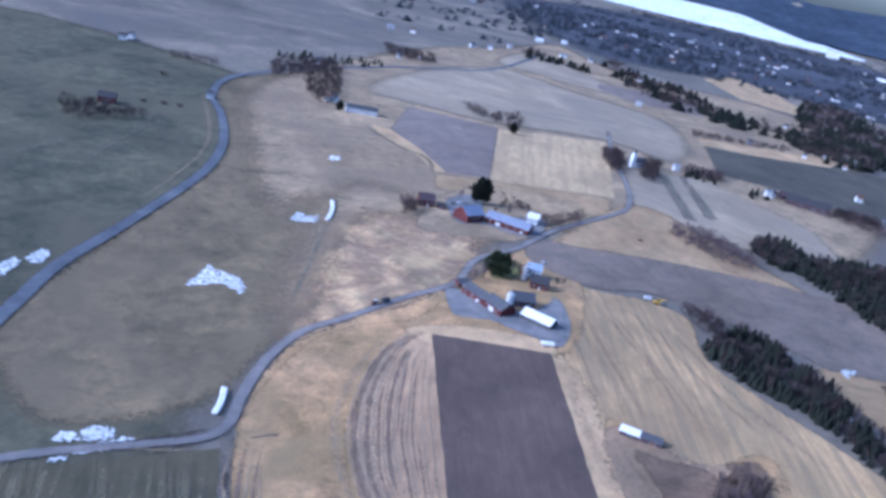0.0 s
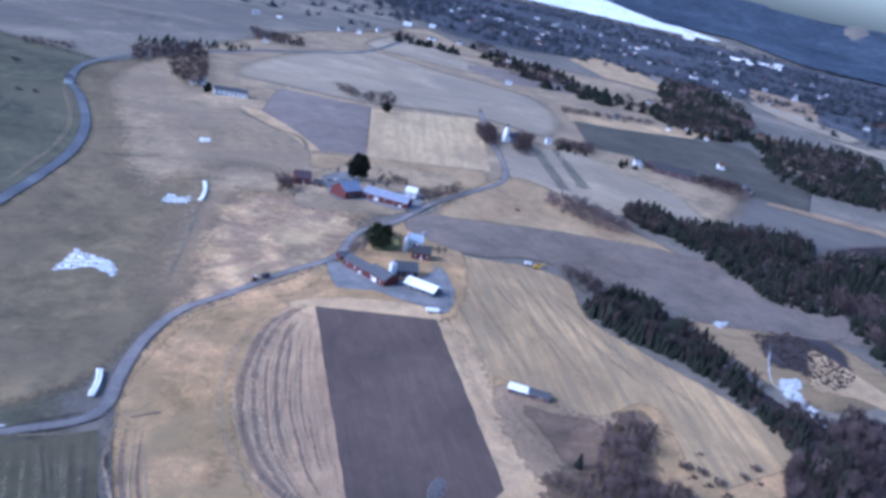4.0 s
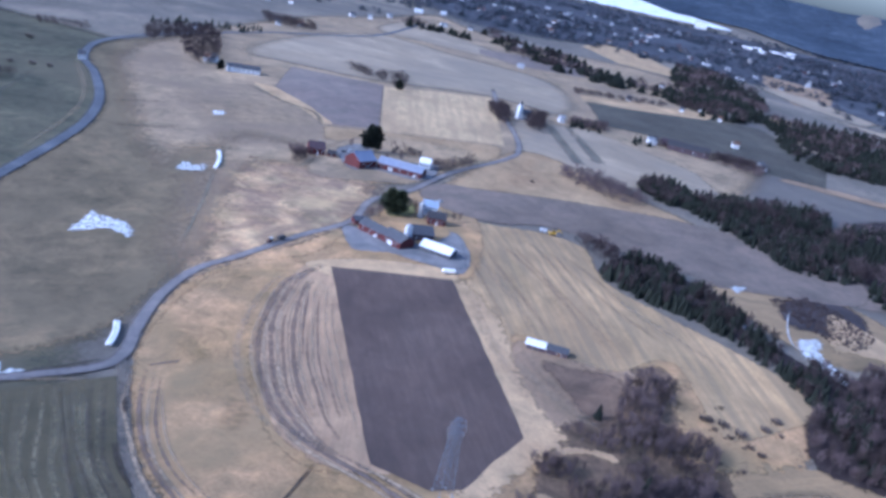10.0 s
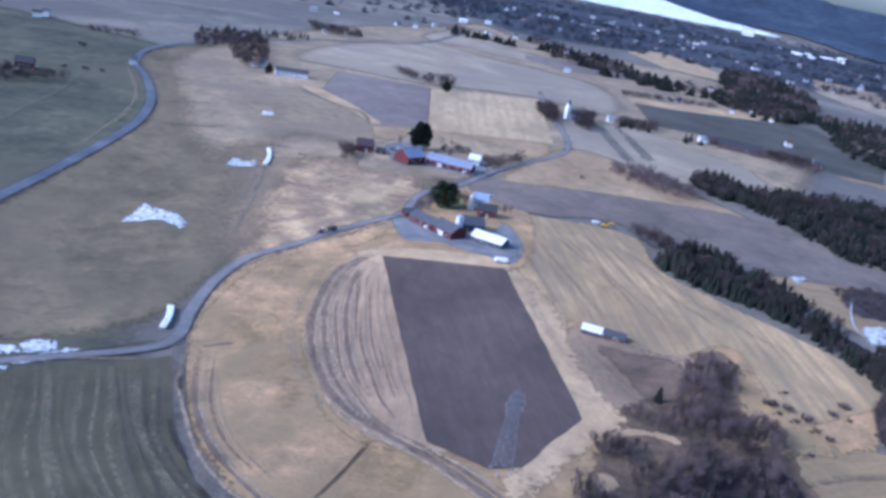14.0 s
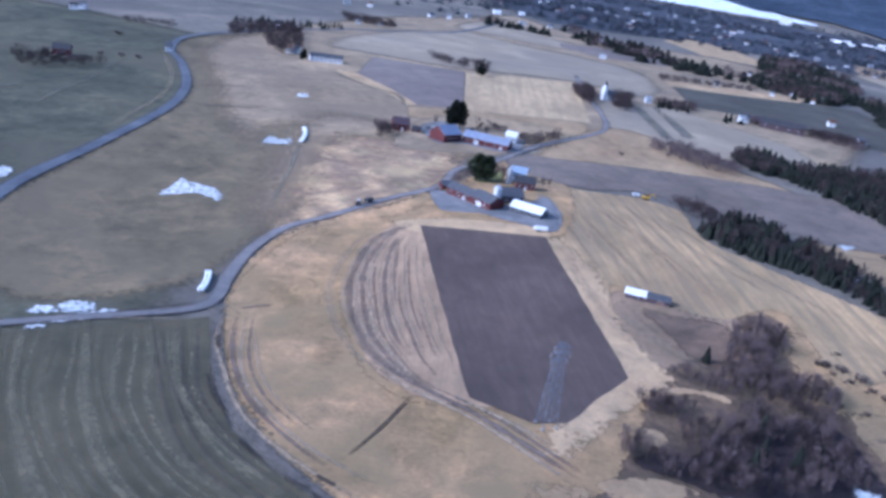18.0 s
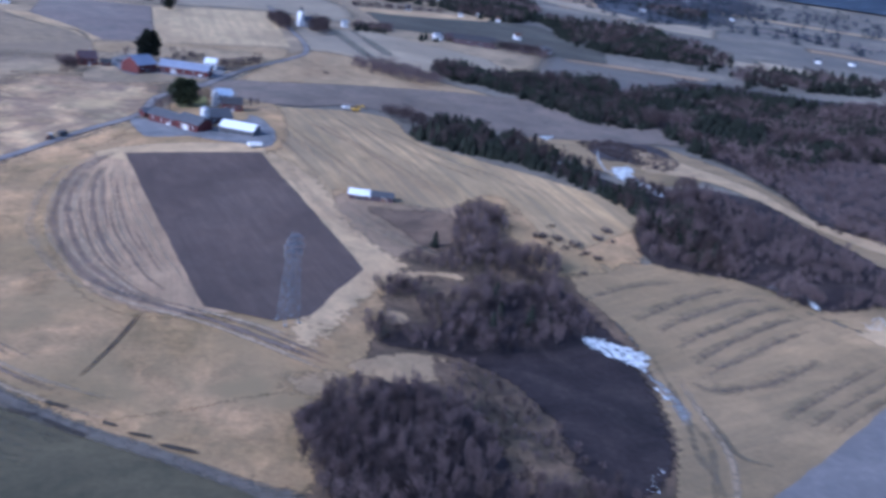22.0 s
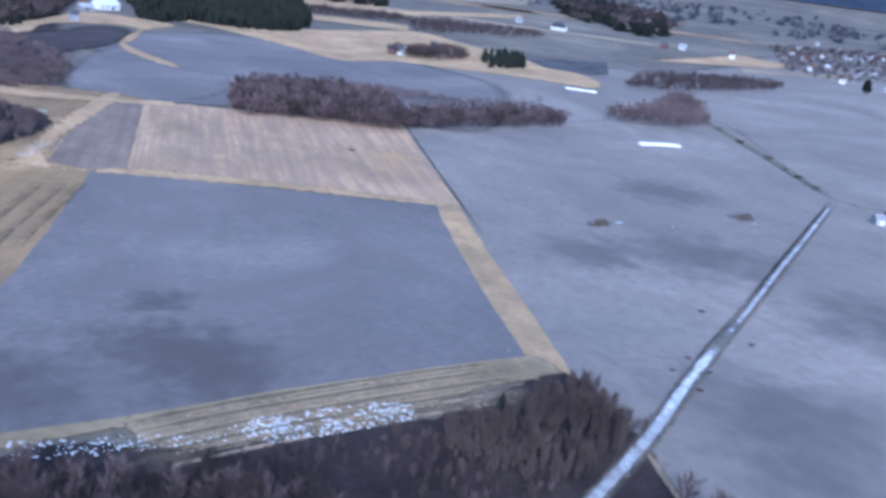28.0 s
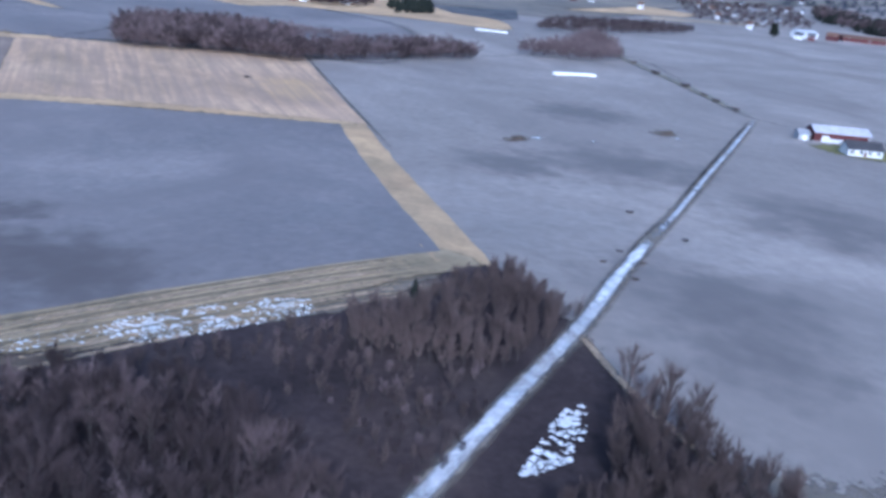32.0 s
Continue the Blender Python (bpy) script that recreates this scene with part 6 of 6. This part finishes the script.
wagon(83.5, 603, 0.2, "white flatbed wagon beside the excavator", "white", 4.5)


def car(x, y, turn, mat, label):
    root = thing("car", x, y, turn, label, "car", "cars in the yards")
    part("body", block(0, 0, 0.65, 4.3, 1.75, 0.65, 0.18), mat, root)
    part("cabin", block(-0.2, 0, 1.2, 2.3, 1.55, 0.55, 0.2), "glass", root)
    part("car_roof", block(-0.2, 0, 1.47, 1.7, 1.4, 0.08, 0.03), mat, root)
    for sx in (-1.35, 1.35):
        for sy in (-0.8, 0.8):
            wheel(root, sx, sy, 0.33, 0.22)


car(-1, 548, 0.4, "white", "white car parked between the barns")
car(-59, 722, 0.9, "white", "white car parked in the gravel yard")
car(-63, 716, 0.5, "dark", "dark car parked in the gravel yard")
car(-55, 727, 1.3, "pale", "silver car parked in the gravel yard")
car(14, 628, 0.8, "white", "white car standing beside the lane")

# ---- the far farm ----
gable("main_barn", "long red barn with a blue grey sheet roof", "barn", (-35, 691), (-2, 682), 12, 4.6, 3.6, "red", "sheet_blue", 5, [(-0.4, 3.2, 3.2, "white"), (0.7, 1.5, 2.2, "white")])
gable("cross_barn", "tall red cross barn with blue grey roof", "barn", (-47, 677), (-36, 691), 15, 6.0, 5.0, "red", "sheet_blue", 2, [(0, 3.0, 3.0, "dark")])
gable("farmhouse", "white farmhouse with white roof", "house", (-5, 714), (3, 713), 8, 5.2, 2.6, "white", "sheet_white", 3, [(0, 1.1, 2.1, "brown")], True)
gable("cottage", "dark red cottage with brown roof", "house", (-86, 693), (-75, 697), 10, 5.0, 4.2, "red", "mauve", 3, [(0.1, 1.1, 2.1, "white")], True)
gable("outbuilding", "low dark red shed beside the cottage", "shed", (-73, 697), (-67, 697), 6, 2.6, 1.8, "red", "dark", 0, [(0, 1.8, 2.0, "dark")])

# ---- field shed ----
gable("field_shed", "field shed with a bright white roof", "shed", (62, 410), (71, 408), 5.5, 2.5, 1.5, "mauve", "sheet_white", 0, [(0, 2.2, 2.0, "dark")])
gable("field_shed", "low dark grey roofed field shed", "shed", (71.4, 408), (81, 406), 5.5, 2.4, 1.5, "mauve", "slate", 0, [(0.2, 2.2, 2.0, "brown")])

# ---- church ----
church = thing("church", 85, 1000, 0.75, "small white church with dark spire among trees", "church")
church.scale = (0.85, 0.85, 0.8)
part("nave", prism([(-4.5, -1), (4.5, -1), (4.5, 7), (0, 12), (-4.5, 7)], 0, 17), "white", church)
for s in (-1, 1):
    part("roof_slope", prism([(s * 5.0, 6.5), (0, 12.05), (0, 12.4), (s * 5.0, 6.85)], -0.3, 17.5), "slate", church)
part("tower", block(-2.4, 0, 7.5, 5.4, 5.4, 17, 0.05), "white", church)
part("belfry", block(-2.4, 0, 17.4, 3.8, 3.8, 3.0, 0.05), "white", church)
part("spire", tube((-2.4, 0, 18.9), (-2.4, 0, 25), 2.5, 0.1, 8), "dark", church)
for k in range(4):
    win = part("window", block(3 + 3.6 * k, -4.54, 4, 1.2, 0.12, 3.2), "pale", church)
    part("pane", block(3 + 3.6 * k, -4.62, 4, 0.9, 0.06, 2.9), "glass", win)

# ---- the eastern farms ----
east_barn = gable("barn", "large red barn with pale roof and white lower wall", "barn", (448, 5), (459, -17), 9, 3.8, 2.2, "red", "roof_pale", 0, [(-0.6, 3.0, 2.4, "white")])
part("lower_wall", block(1.5, -4.6, 0.6, 19, 0.12, 1.7), "white", east_barn, "whitewashed lower wall")
gable("shed", "small weathered shed beside the red barn", "shed", (445, 11), (447, 7), 5, 2.4, 1.5, "pale", "roof_grey", 0, [(0.1, 1.8, 2.0, "white")])
gable("farmhouse", "low white farmhouse with dark roof beside the barn", "house", (425, -8), (431, -21), 7, 3.0, 2.4, "white", "dark", 4, [(0, 1.1, 2.1, "brown")], True)
gable("white_barn", "long white barn in a worn yard", "barn", (654, 674), (676, 672), 12, 5.0, 3.6, "white", "sheet_white", 4, [(0.3, 3.0, 3.0, "dark")])
gable("outbuilding", "grey outbuilding beside the white barn", "shed", (630, 672), (642, 668), 8, 3.4, 2.4, "grey", "pale", 2, [(0, 2.4, 2.4, "dark")])
gable("long_barn", "long low white barn with a dark grey roof", "barn", (-206, 930), (-176, 940), 11, 5.0, 2.6, "white", "slate", 7, [(0.3, 3.0, 3.0, "white")])
gable("red_barn", "dark red barn beside a hedge", "barn", (-375, 752), (-362, 756), 11, 5.0, 3.6, "red", "dark", 2, [(0, 3.0, 3.0, "dark")])
gable("long_shed", "long dull mauve shed in the fields", "barn", (248, 1022), (292, 1012), 16, 6.0, 4.5, "mauve", "dark", 4, [(0.3, 3.0, 3.0, "dark")])
gable("white_block", "tall white industrial block near the town", "building", (895, 3805), (940, 3795), 30, 26, 3.0, "white", "pale", 4)

house_count = 0


def small_house(x, y, long, tone):
    """A village or farm house seen from afar."""
    global house_count
    house_count += 1
    rng = random.Random(house_count * 7)
    t = math.atan2(y, x) + math.pi / 2 + rng.uniform(-0.5, 0.5)
    d = Vector((math.cos(t), math.sin(t))) * long / 2
    deep = min(11, max(6, long * 0.7))
    wall = {"glasshouse": "sheet_white", "pale": "pale", "red": "red", "grey": "grey", "mauve": "mauve"}.get(tone, "white")
    roof = {"glasshouse": "sheet_white", "pale": "roof_grey", "mauve": "mauve"}.get(tone, rng.choice(["slate", "dark", "grey", "brown", "slate"]))
    word = {"glasshouse": "long white roofed shed", "pale": "pale house with light roof", "red": "red wooden house", "grey": "grey house", "mauve": "dull mauve building"}.get(tone, "white wooden house")
    return gable("house", word + " among winter fields", "house", (x - d.x, y - d.y), (x + d.x, y + d.y), deep, rng.uniform(4.2, 5.6), rng.uniform(2.2, 3.4), wall, roof, 2, (), False, plinth=False, group="scattered houses")


small_house(-491, 1029, 9, "white")
small_house(-489, 1043, 6, "white")
small_house(-234, 957, 6, "white")
small_house(-228, 961, 6, "white")
small_house(-301, 1159, 6, "white")
small_house(-243, 1378, 7, "white")
small_house(-219, 1417, 6, "white")
small_house(-179, 1736, 10, "white")
small_house(-151, 1756, 8, "white")
small_house(-123, 1857, 8, "white")
small_house(-21, 1912, 13, "white")
small_house(32, 1955, 9, "white")
small_house(125, 1827, 8, "white")
small_house(110, 1489, 10, "pale")
small_house(134, 1036, 6, "white")
small_house(262, 1370, 8, "white")
small_house(234, 1029, 10, "white")
small_house(379, 1424, 6, "white")
small_house(393, 1365, 6, "white")
small_house(358, 1039, 6, "white")
small_house(-326, 1706, 12, "pale")
small_house(-291, 1734, 9, "white")
small_house(-317, 853, 6, "white")
small_house(1324, 887, 8, "white")
small_house(1346, 870, 11, "white")
small_house(719, 411, 6, "red")
small_house(723, 403, 6, "white")
small_house(795, 409, 6, "red")
small_house(792, 398, 10, "white")
small_house(784, 387, 6, "white")
small_house(755, 380, 6, "white")
small_house(1305, 481, 21, "white")
small_house(780, 848, 6, "white")
small_house(797, 840, 6, "white")
small_house(639, 680, 7, "white")
small_house(564, 608, 6, "grey")
small_house(1342, 556, 9, "pale")
small_house(2451, 874, 13, "white")
small_house(1371, 503, 12, "white")
small_house(1286, 324, 9, "red")
small_house(1306, 304, 9, "pale")
small_house(1292, 237, 6, "white")
small_house(1557, 197, 6, "white")
small_house(1448, 165, 6, "grey")
small_house(1630, 161, 6, "white")
small_house(1606, 121, 9, "pale")
small_house(1625, 104, 6, "white")
small_house(1364, 73, 7, "white")
small_house(1322, 87, 6, "white")
small_house(1243, 123, 6, "grey")
small_house(1116, 37, 8, "white")
small_house(1123, 23, 6, "red")
small_house(1174, 4, 12, "red")
small_house(2006, 37, 11, "pale")
small_house(1677, 8, 12, "pale")
small_house(1301, 140, 6, "white")
small_house(1887, 164, 6, "white")
small_house(1813, 82, 6, "white")
small_house(2464, 79, 9, "white")
small_house(2004, 212, 6, "pale")
small_house(1494, 172, 6, "white")
small_house(1421, 131, 6, "white")
small_house(1178, 92, 6, "white")
small_house(1802, 102, 6, "white")
small_house(1859, 2, 12, "pale")
small_house(1788, -34, 11, "pale")
small_house(1700, 208, 7, "white")
small_house(1865, 58, 6, "white")
small_house(340, 1377, 6, "white")
small_house(356, 1139, 8, "white")
small_house(364, 1654, 8, "white")
small_house(356, 1022, 6, "white")
small_house(951, 1328, 10, "white")
small_house(233, 1028, 7, "white")
small_house(257, 1037, 21, "mauve")
small_house(877, 1306, 8, "white")
gable("red_barn", "long low red barn at the village edge", "barn", (1191, -8), (1212, -53), 12, 4.2, 3.0, "red", "brown", 4)
gable("white_barn", "long white barn at the village edge", "barn", (1142, 38), (1164, 18), 11, 5.2, 3.0, "white", "pale", 4)

# glasshouses and sheds at the edge of the town
for x, y, long in ((1010, 3440, 40), (1060, 3500, 30), (1120, 3470, 46), (1050, 3390, 28), (1150, 3420, 34), (1190, 3520, 30), (-81, 2104, 16), (-30, 2190, 12)):
    small_house(x, y, long, "glasshouse")

# ---- white wrapped bales ----
bale_bm = tube((0, 0, 0), (0, 0, 1.25), 0.66, None, 10)
bmesh.ops.bevel(bale_bm, geom=[e for e in bale_bm.edges if abs(e.verts[0].co.z - e.verts[1].co.z) < 0.01], offset=0.12, segments=1, affect="EDGES")
bale_mesh = bpy.data.meshes.new("bale")
bale_bm.to_mesh(bale_mesh)
bale_bm.free()
bale_mesh.materials.append(MAT["film"])


def bale_row(a, b, across):
    a, b = Vector(a), Vector(b)
    d = (b - a).normalized()
    n = Vector((-d.y, d.x))
    mid = (a + b) / 2
    bend = 0.04 * (b - a).length
    rng = random.Random(int(a.x))
    root = thing("bale_stack", mid.x, mid.y, 0, "long stack of round bales wrapped in white film", "bale stack", "white bale stacks")
    count = int((b - a).length / 1.42)
    for i in range(count):
        s = (i + 0.5) / count
        for k in range(across):
            off = (k - (across - 1) / 2) * 1.42 + bend * (1 - (2 * s - 1) ** 2)
            p = a.lerp(b, s) + n * off
            ob = new("bale", bale_mesh)
            ob.parent = root
            ob.matrix_parent_inverse = root.matrix_world.inverted()
            ob.matrix_basis = Matrix.Translation((p.x + rng.uniform(-0.06, 0.06), p.y + rng.uniform(-0.06, 0.06), ground_z(p.x, p.y) + 0.55)) @ Matrix.Rotation(rng.uniform(0, 6), 4, "Z")


bale_row((-112.5, 368), (-107.5, 344), 2)
bale_row((-143, 654), (-135, 613), 2)
bale_row((701, 247), (707, 224), 3)
bale_row((523, 138), (541, 120), 3)


# ---- power pylon ----
def pylon(x, y, h):
    root = thing("pylon", x, y, 0.5, "tall galvanised lattice power pylon by the field", "pylon")
    levels = [0, 5, 9.5, 13.5, 17, 20, 22.8, 25.4, h]
    half = [1.7 * (1 - z / h) ** 0.8 + 0.8 for z in levels]
    corner = lambda i, k: Vector((half[i] * (1 if k in (0, 3) else -1), half[i] * (1 if k < 2 else -1), levels[i]))
    for k in range(4):
        bm = bmesh.new()
        for i in range(len(levels) - 1):
            tube(corner(i, k), corner(i + 1, k), 0.09, 0.08, 4, bm)
        part("leg", bm, "zinc", root)
    for i in range(len(levels) - 1):
        for k in range(4):
            bm = tube(corner(i, k), corner(i + 1, (k + 1) % 4), 0.04, None, 4)
            tube(corner(i, (k + 1) % 4), corner(i + 1, k), 0.04, None, 4, bm)
            tube(corner(i + 1, k), corner(i + 1, (k + 1) % 4), 0.04, None, 4, bm)
            part("lattice_panel", bm, "zinc", root)
    for z, reach in ((23.0, 2.9), (25.2, 3.3), (27.4, 2.6)):
        arm = part("cross_arm", tube((-reach, 0, z), (reach, 0, z), 0.12, None, 4), "zinc", root)
        for s in (-1, 1):
            part("strut", tube((0, 0, z + 0.9), (s * reach, 0, z + 0.05), 0.09, None, 4), "zinc", arm)
        for s in (-1, 1):
            part("insulator", tube((s * reach, 0, z - 1.6), (s * reach, 0, z), 0.12, 0.12, 6), "pale", arm)
    for k in range(4):
        p = corner(0, k)
        part("footing", block(p.x, p.y, 0, 0.9, 0.9, 0.7, 0.05), "stone", root)


pylon(27.5, 279, 28.5)

# ---- single trees ----


def leafy_crown(seed, clumps=52, leaves=26):
    """Unit-high dense evergreen crown of many tufts, uneven in outline, with gaps."""
    rng = random.Random(seed)
    out = []
    for c in range(clumps):
        a, u = rng.uniform(0, 6.3), rng.uniform(0, 1)
        lobe = 0.75 + 0.35 * math.sin(2 * a + 1.0 + 2 * u) + 0.2 * math.sin(5 * a)
        r = 0.30 * lobe * math.sin(math.pi * (0.12 + 0.80 * u) ** 0.8) * rng.uniform(0.35, 1.0)
        centre = Vector((math.cos(a) * r + 0.05 * u, math.sin(a) * r, 0.20 + 0.72 * u))
        for k in range(leaves):
            d = Vector((rng.gauss(0, 1), rng.gauss(0, 1), rng.gauss(0, 0.8) + 0.3))
            out.append(blade(centre + d * 0.025, d, rng.uniform(0.06, 0.13), 0.06, rng))
    return joined(out)


MAT["olive_leaves"] = twig_mat("olive_evergreen", (0.022, 0.028, 0.016), (0.060, 0.068, 0.036), 0.15)
dark_tree = tree_thing("evergreen_tree", "broad olive green evergreen beside the farm", stem((0, 0, -0.02), (0, 0, 0.6), 0.03, 0.012, 6), leafy_crown(3, 90, 30), "olive_leaves")
dark_tree.matrix_basis = Matrix.Translation((-17, 578, ground_z(-17, 578))) @ Matrix.Diagonal((21, 21, 17, 1))
place_tree(dark_tree, -10.5, 579, 16, 1.25, 2.0)
tall_tree = tree_thing("evergreen_tree", "tall dark green evergreen behind the barn", stem((0, 0, -0.02), (0, 0, 0.6), 0.03, 0.012, 6), leafy_crown(5, 80, 28), "needles")
tall_tree.matrix_basis = Matrix.Translation((-47, 733, ground_z(-47, 733))) @ Matrix.Diagonal((19, 19, 22, 1))
place_tree(tall_tree, -41, 735, 21, 0.8, 4.0)
place_tree(tall_tree, -44, 1012, 13, 1.1, 3.0)
place_tree(tall_tree, -212, 926, 11, 1.0, 0.6)
place_tree(tall_tree, 1090, 60, 15, 1.1, 0.6)
spruce_one = tree_thing("spruce", "single dark spruce among leafless trees", *SPRUCES[0], "needles")
spruce_one.matrix_basis = Matrix.Translation((163, 64, ground_z(163, 64))) @ Matrix.Diagonal((6, 6, 6, 1))
for x, y, h in ((95, 284, 9), (111, 292, 10), (104, 312, 8), (90, 356, 8), (120, 300, 8), (101, 296, 8)):
    place_tree(spruce_one, x, y, h, 1.0, x)
bare_one = tree_thing("bare_tree", "leafless mauve grey tree with a fine twiggy crown", *NEAR_BARE[1], "ash")
bare_one.matrix_basis = Matrix.Translation((-28, 556, ground_z(-28, 556))) @ Matrix.Diagonal((9, 9, 9, 1))
for x, y, h in ((-26, 561, 8), (-22, 566, 9), (-1, 583, 11), (3, 588, 9), (-5, 590, 10), (-91, 670, 11), (-88, 676, 9), (-94, 674, 10), (24, 585, 7), (28, 590, 6), (-92, 690, 8), (-96, 694, 7), (-99, 688, 8), (-60, 735, 8), (-30, 715, 7), (-20, 722, 8), (10, 722, 7), (20, 735, 7)):
    place_tree(bare_one, x, y, h, 1.2, x)

# hedge bushes along the lane to the village and in the pasture
hedge_proto = tree_thing("bush", "leafless brown bush on a field edge", stem((0, 0, -0.1), (0, 0, 0.4), 0.03, 0.02, 4), BUSHES[1], "bush")
hedge_proto.matrix_basis = Matrix.Translation((139, 372, ground_z(139, 372))) @ Matrix.Diagonal((8, 8, 4, 1))
for x, y, h in ((-351, 788, 4), (-336, 796, 4.5), (-323, 800, 4), (-385, 903, 6), (361, 223, 2.2), (84.5, 740, 3.0), (218, 35, 1.4), (224, 41, 1.2), (212, 42, 1.0), (146, 370, 4), (152, 364, 4.5), (165, 372, 3.5), (172, 380, 4), (158, 352, 3), (500, 42, 3), (520, 53, 3), (536, 61, 2.5), (560, 74, 4), (600, 97, 4), (640, 118, 3), (205, 34, 1.2), (250, 30, 1.2), (268, 47, 1.5)):
    place_tree(hedge_proto, x, y, h, 1.6, x)

# ---- lake and town in the distance ----


def far_town():
    rng = random.Random(11)
    made = 0
    for az, dist_lo, dist_hi, count in ((3, 2300, 3300, 14), (8, 2300, 3500, 22), (13, 2400, 3700, 24), (19, 2200, 3700, 18), (26, 2200, 3600, 12), (-4, 2400, 3200, 6)):
        for k in range(count):
            a, r = radians(az + rng.uniform(-3, 3)), rng.uniform(dist_lo, dist_hi)
            small_house(r * math.sin(a), r * math.cos(a), rng.choice([8, 9, 10, 12, 18]), rng.choice(["white", "grey", "pale", "grey", "pale", "mauve"]))


far_town()
# town ground keeps some blue distance haze in its base colour
MAT["town"] = land("hazy_town_gardens", (0.055, 0.056, 0.066), (0.078, 0.079, 0.092), (0.120, 0.120, 0.134), 0.004, 0.05, grain_amount=0.35)
# lake surface in a nearly even white
MAT["ice"] = land("white_lake", (0.74, 0.76, 0.79), (0.84, 0.86, 0.88), (0.90, 0.91, 0.92), 0.004, 0.02)
# forest on the hills, its colour shifted to blue as haze
MAT["hazy_forest"] = land("hazy_forest", (0.032, 0.042, 0.062), (0.050, 0.064, 0.090), (0.080, 0.098, 0.130), 0.004, 0.03, grain_amount=0.3)


def polar(az, r):
    return (r * math.sin(radians(az)), r * math.cos(radians(az)))


# town gardens and woods darken the far plain
for name, ring in (
    ("town_ground", [polar(-2, 2150), polar(4, 2050), polar(10, 2200), polar(16, 2150), polar(24, 1900), polar(30, 2200), polar(30, 3900), polar(18, 3950), polar(10, 4000), polar(2, 3900), polar(-6, 3300)]),
):
    tagged(drape(name, ragged(rounded(ring, 4), 40, 8), thinning(MAT["town"]), 0.3, 60, 220), "dark garden ground of the distant town", "ground", kind="structure")
lake = drape("lake", ragged(rounded([polar(-14, 4110), polar(-4, 4060), polar(3, 4010), polar(8, 4000), polar(12, 4010), polar(15.3, 4060), polar(13.5, 4180), polar(11.5, 4330), polar(9, 4480), polar(0, 4490), polar(-14, 4490)], 4), 40, 3), MAT["ice"], 2.0, 60)
tagged(lake, "white frozen lake below distant hills", "lake", kind="structure")
hills = drape("far_hills", [polar(a, 4505 if a < 9 or a > 40 else 4200 if a < 17 else 3900) for a in range(-60, 141, 4)] + [polar(a, 4890) for a in range(140, -61, -4)], MAT["hazy_forest"], 6.0, 40)
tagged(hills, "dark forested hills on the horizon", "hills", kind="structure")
rng_far = random.Random(5)
# twigs and needles of the far belts, with haze mixed into their colours
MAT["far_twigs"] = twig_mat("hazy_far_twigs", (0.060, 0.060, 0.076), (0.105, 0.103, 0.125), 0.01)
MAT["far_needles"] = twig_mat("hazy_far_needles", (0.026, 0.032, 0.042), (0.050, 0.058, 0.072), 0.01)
LOW_BARE, LOW_SPRUCE = bare_tree(40, 36, 0.34, 4, 0.08)[1], spruce_tree(40, 4, 6)[1]
for az0, az1, r0, r1, step, h in ((-4, 30, 2200, 3950, 48, 13), (-40, -4, 1900, 3300, 90, 14), (20, 60, 1900, 3800, 80, 16), (60, 110, 2200, 3800, 90, 15)):
    ring = [polar(az0 + (az1 - az0) * k / 8, r0) for k in range(9)] + [polar(az1 - (az1 - az0) * k / 8, r1) for k in range(9)]
    pts = [p for p in scatter(ring, step, rng_far) if noise.noise((p[0] * 0.003, p[1] * 0.006, 1.5)) > -0.05]
    places = [(x + rng_far.uniform(-25, 25), y + rng_far.uniform(-9, 9), ground_z(x, y), rng_far.uniform(0, 6), rng_far.uniform(22, 40), h * rng_far.uniform(0.6, 1.1)) for x, y in pts for _ in range(3)]
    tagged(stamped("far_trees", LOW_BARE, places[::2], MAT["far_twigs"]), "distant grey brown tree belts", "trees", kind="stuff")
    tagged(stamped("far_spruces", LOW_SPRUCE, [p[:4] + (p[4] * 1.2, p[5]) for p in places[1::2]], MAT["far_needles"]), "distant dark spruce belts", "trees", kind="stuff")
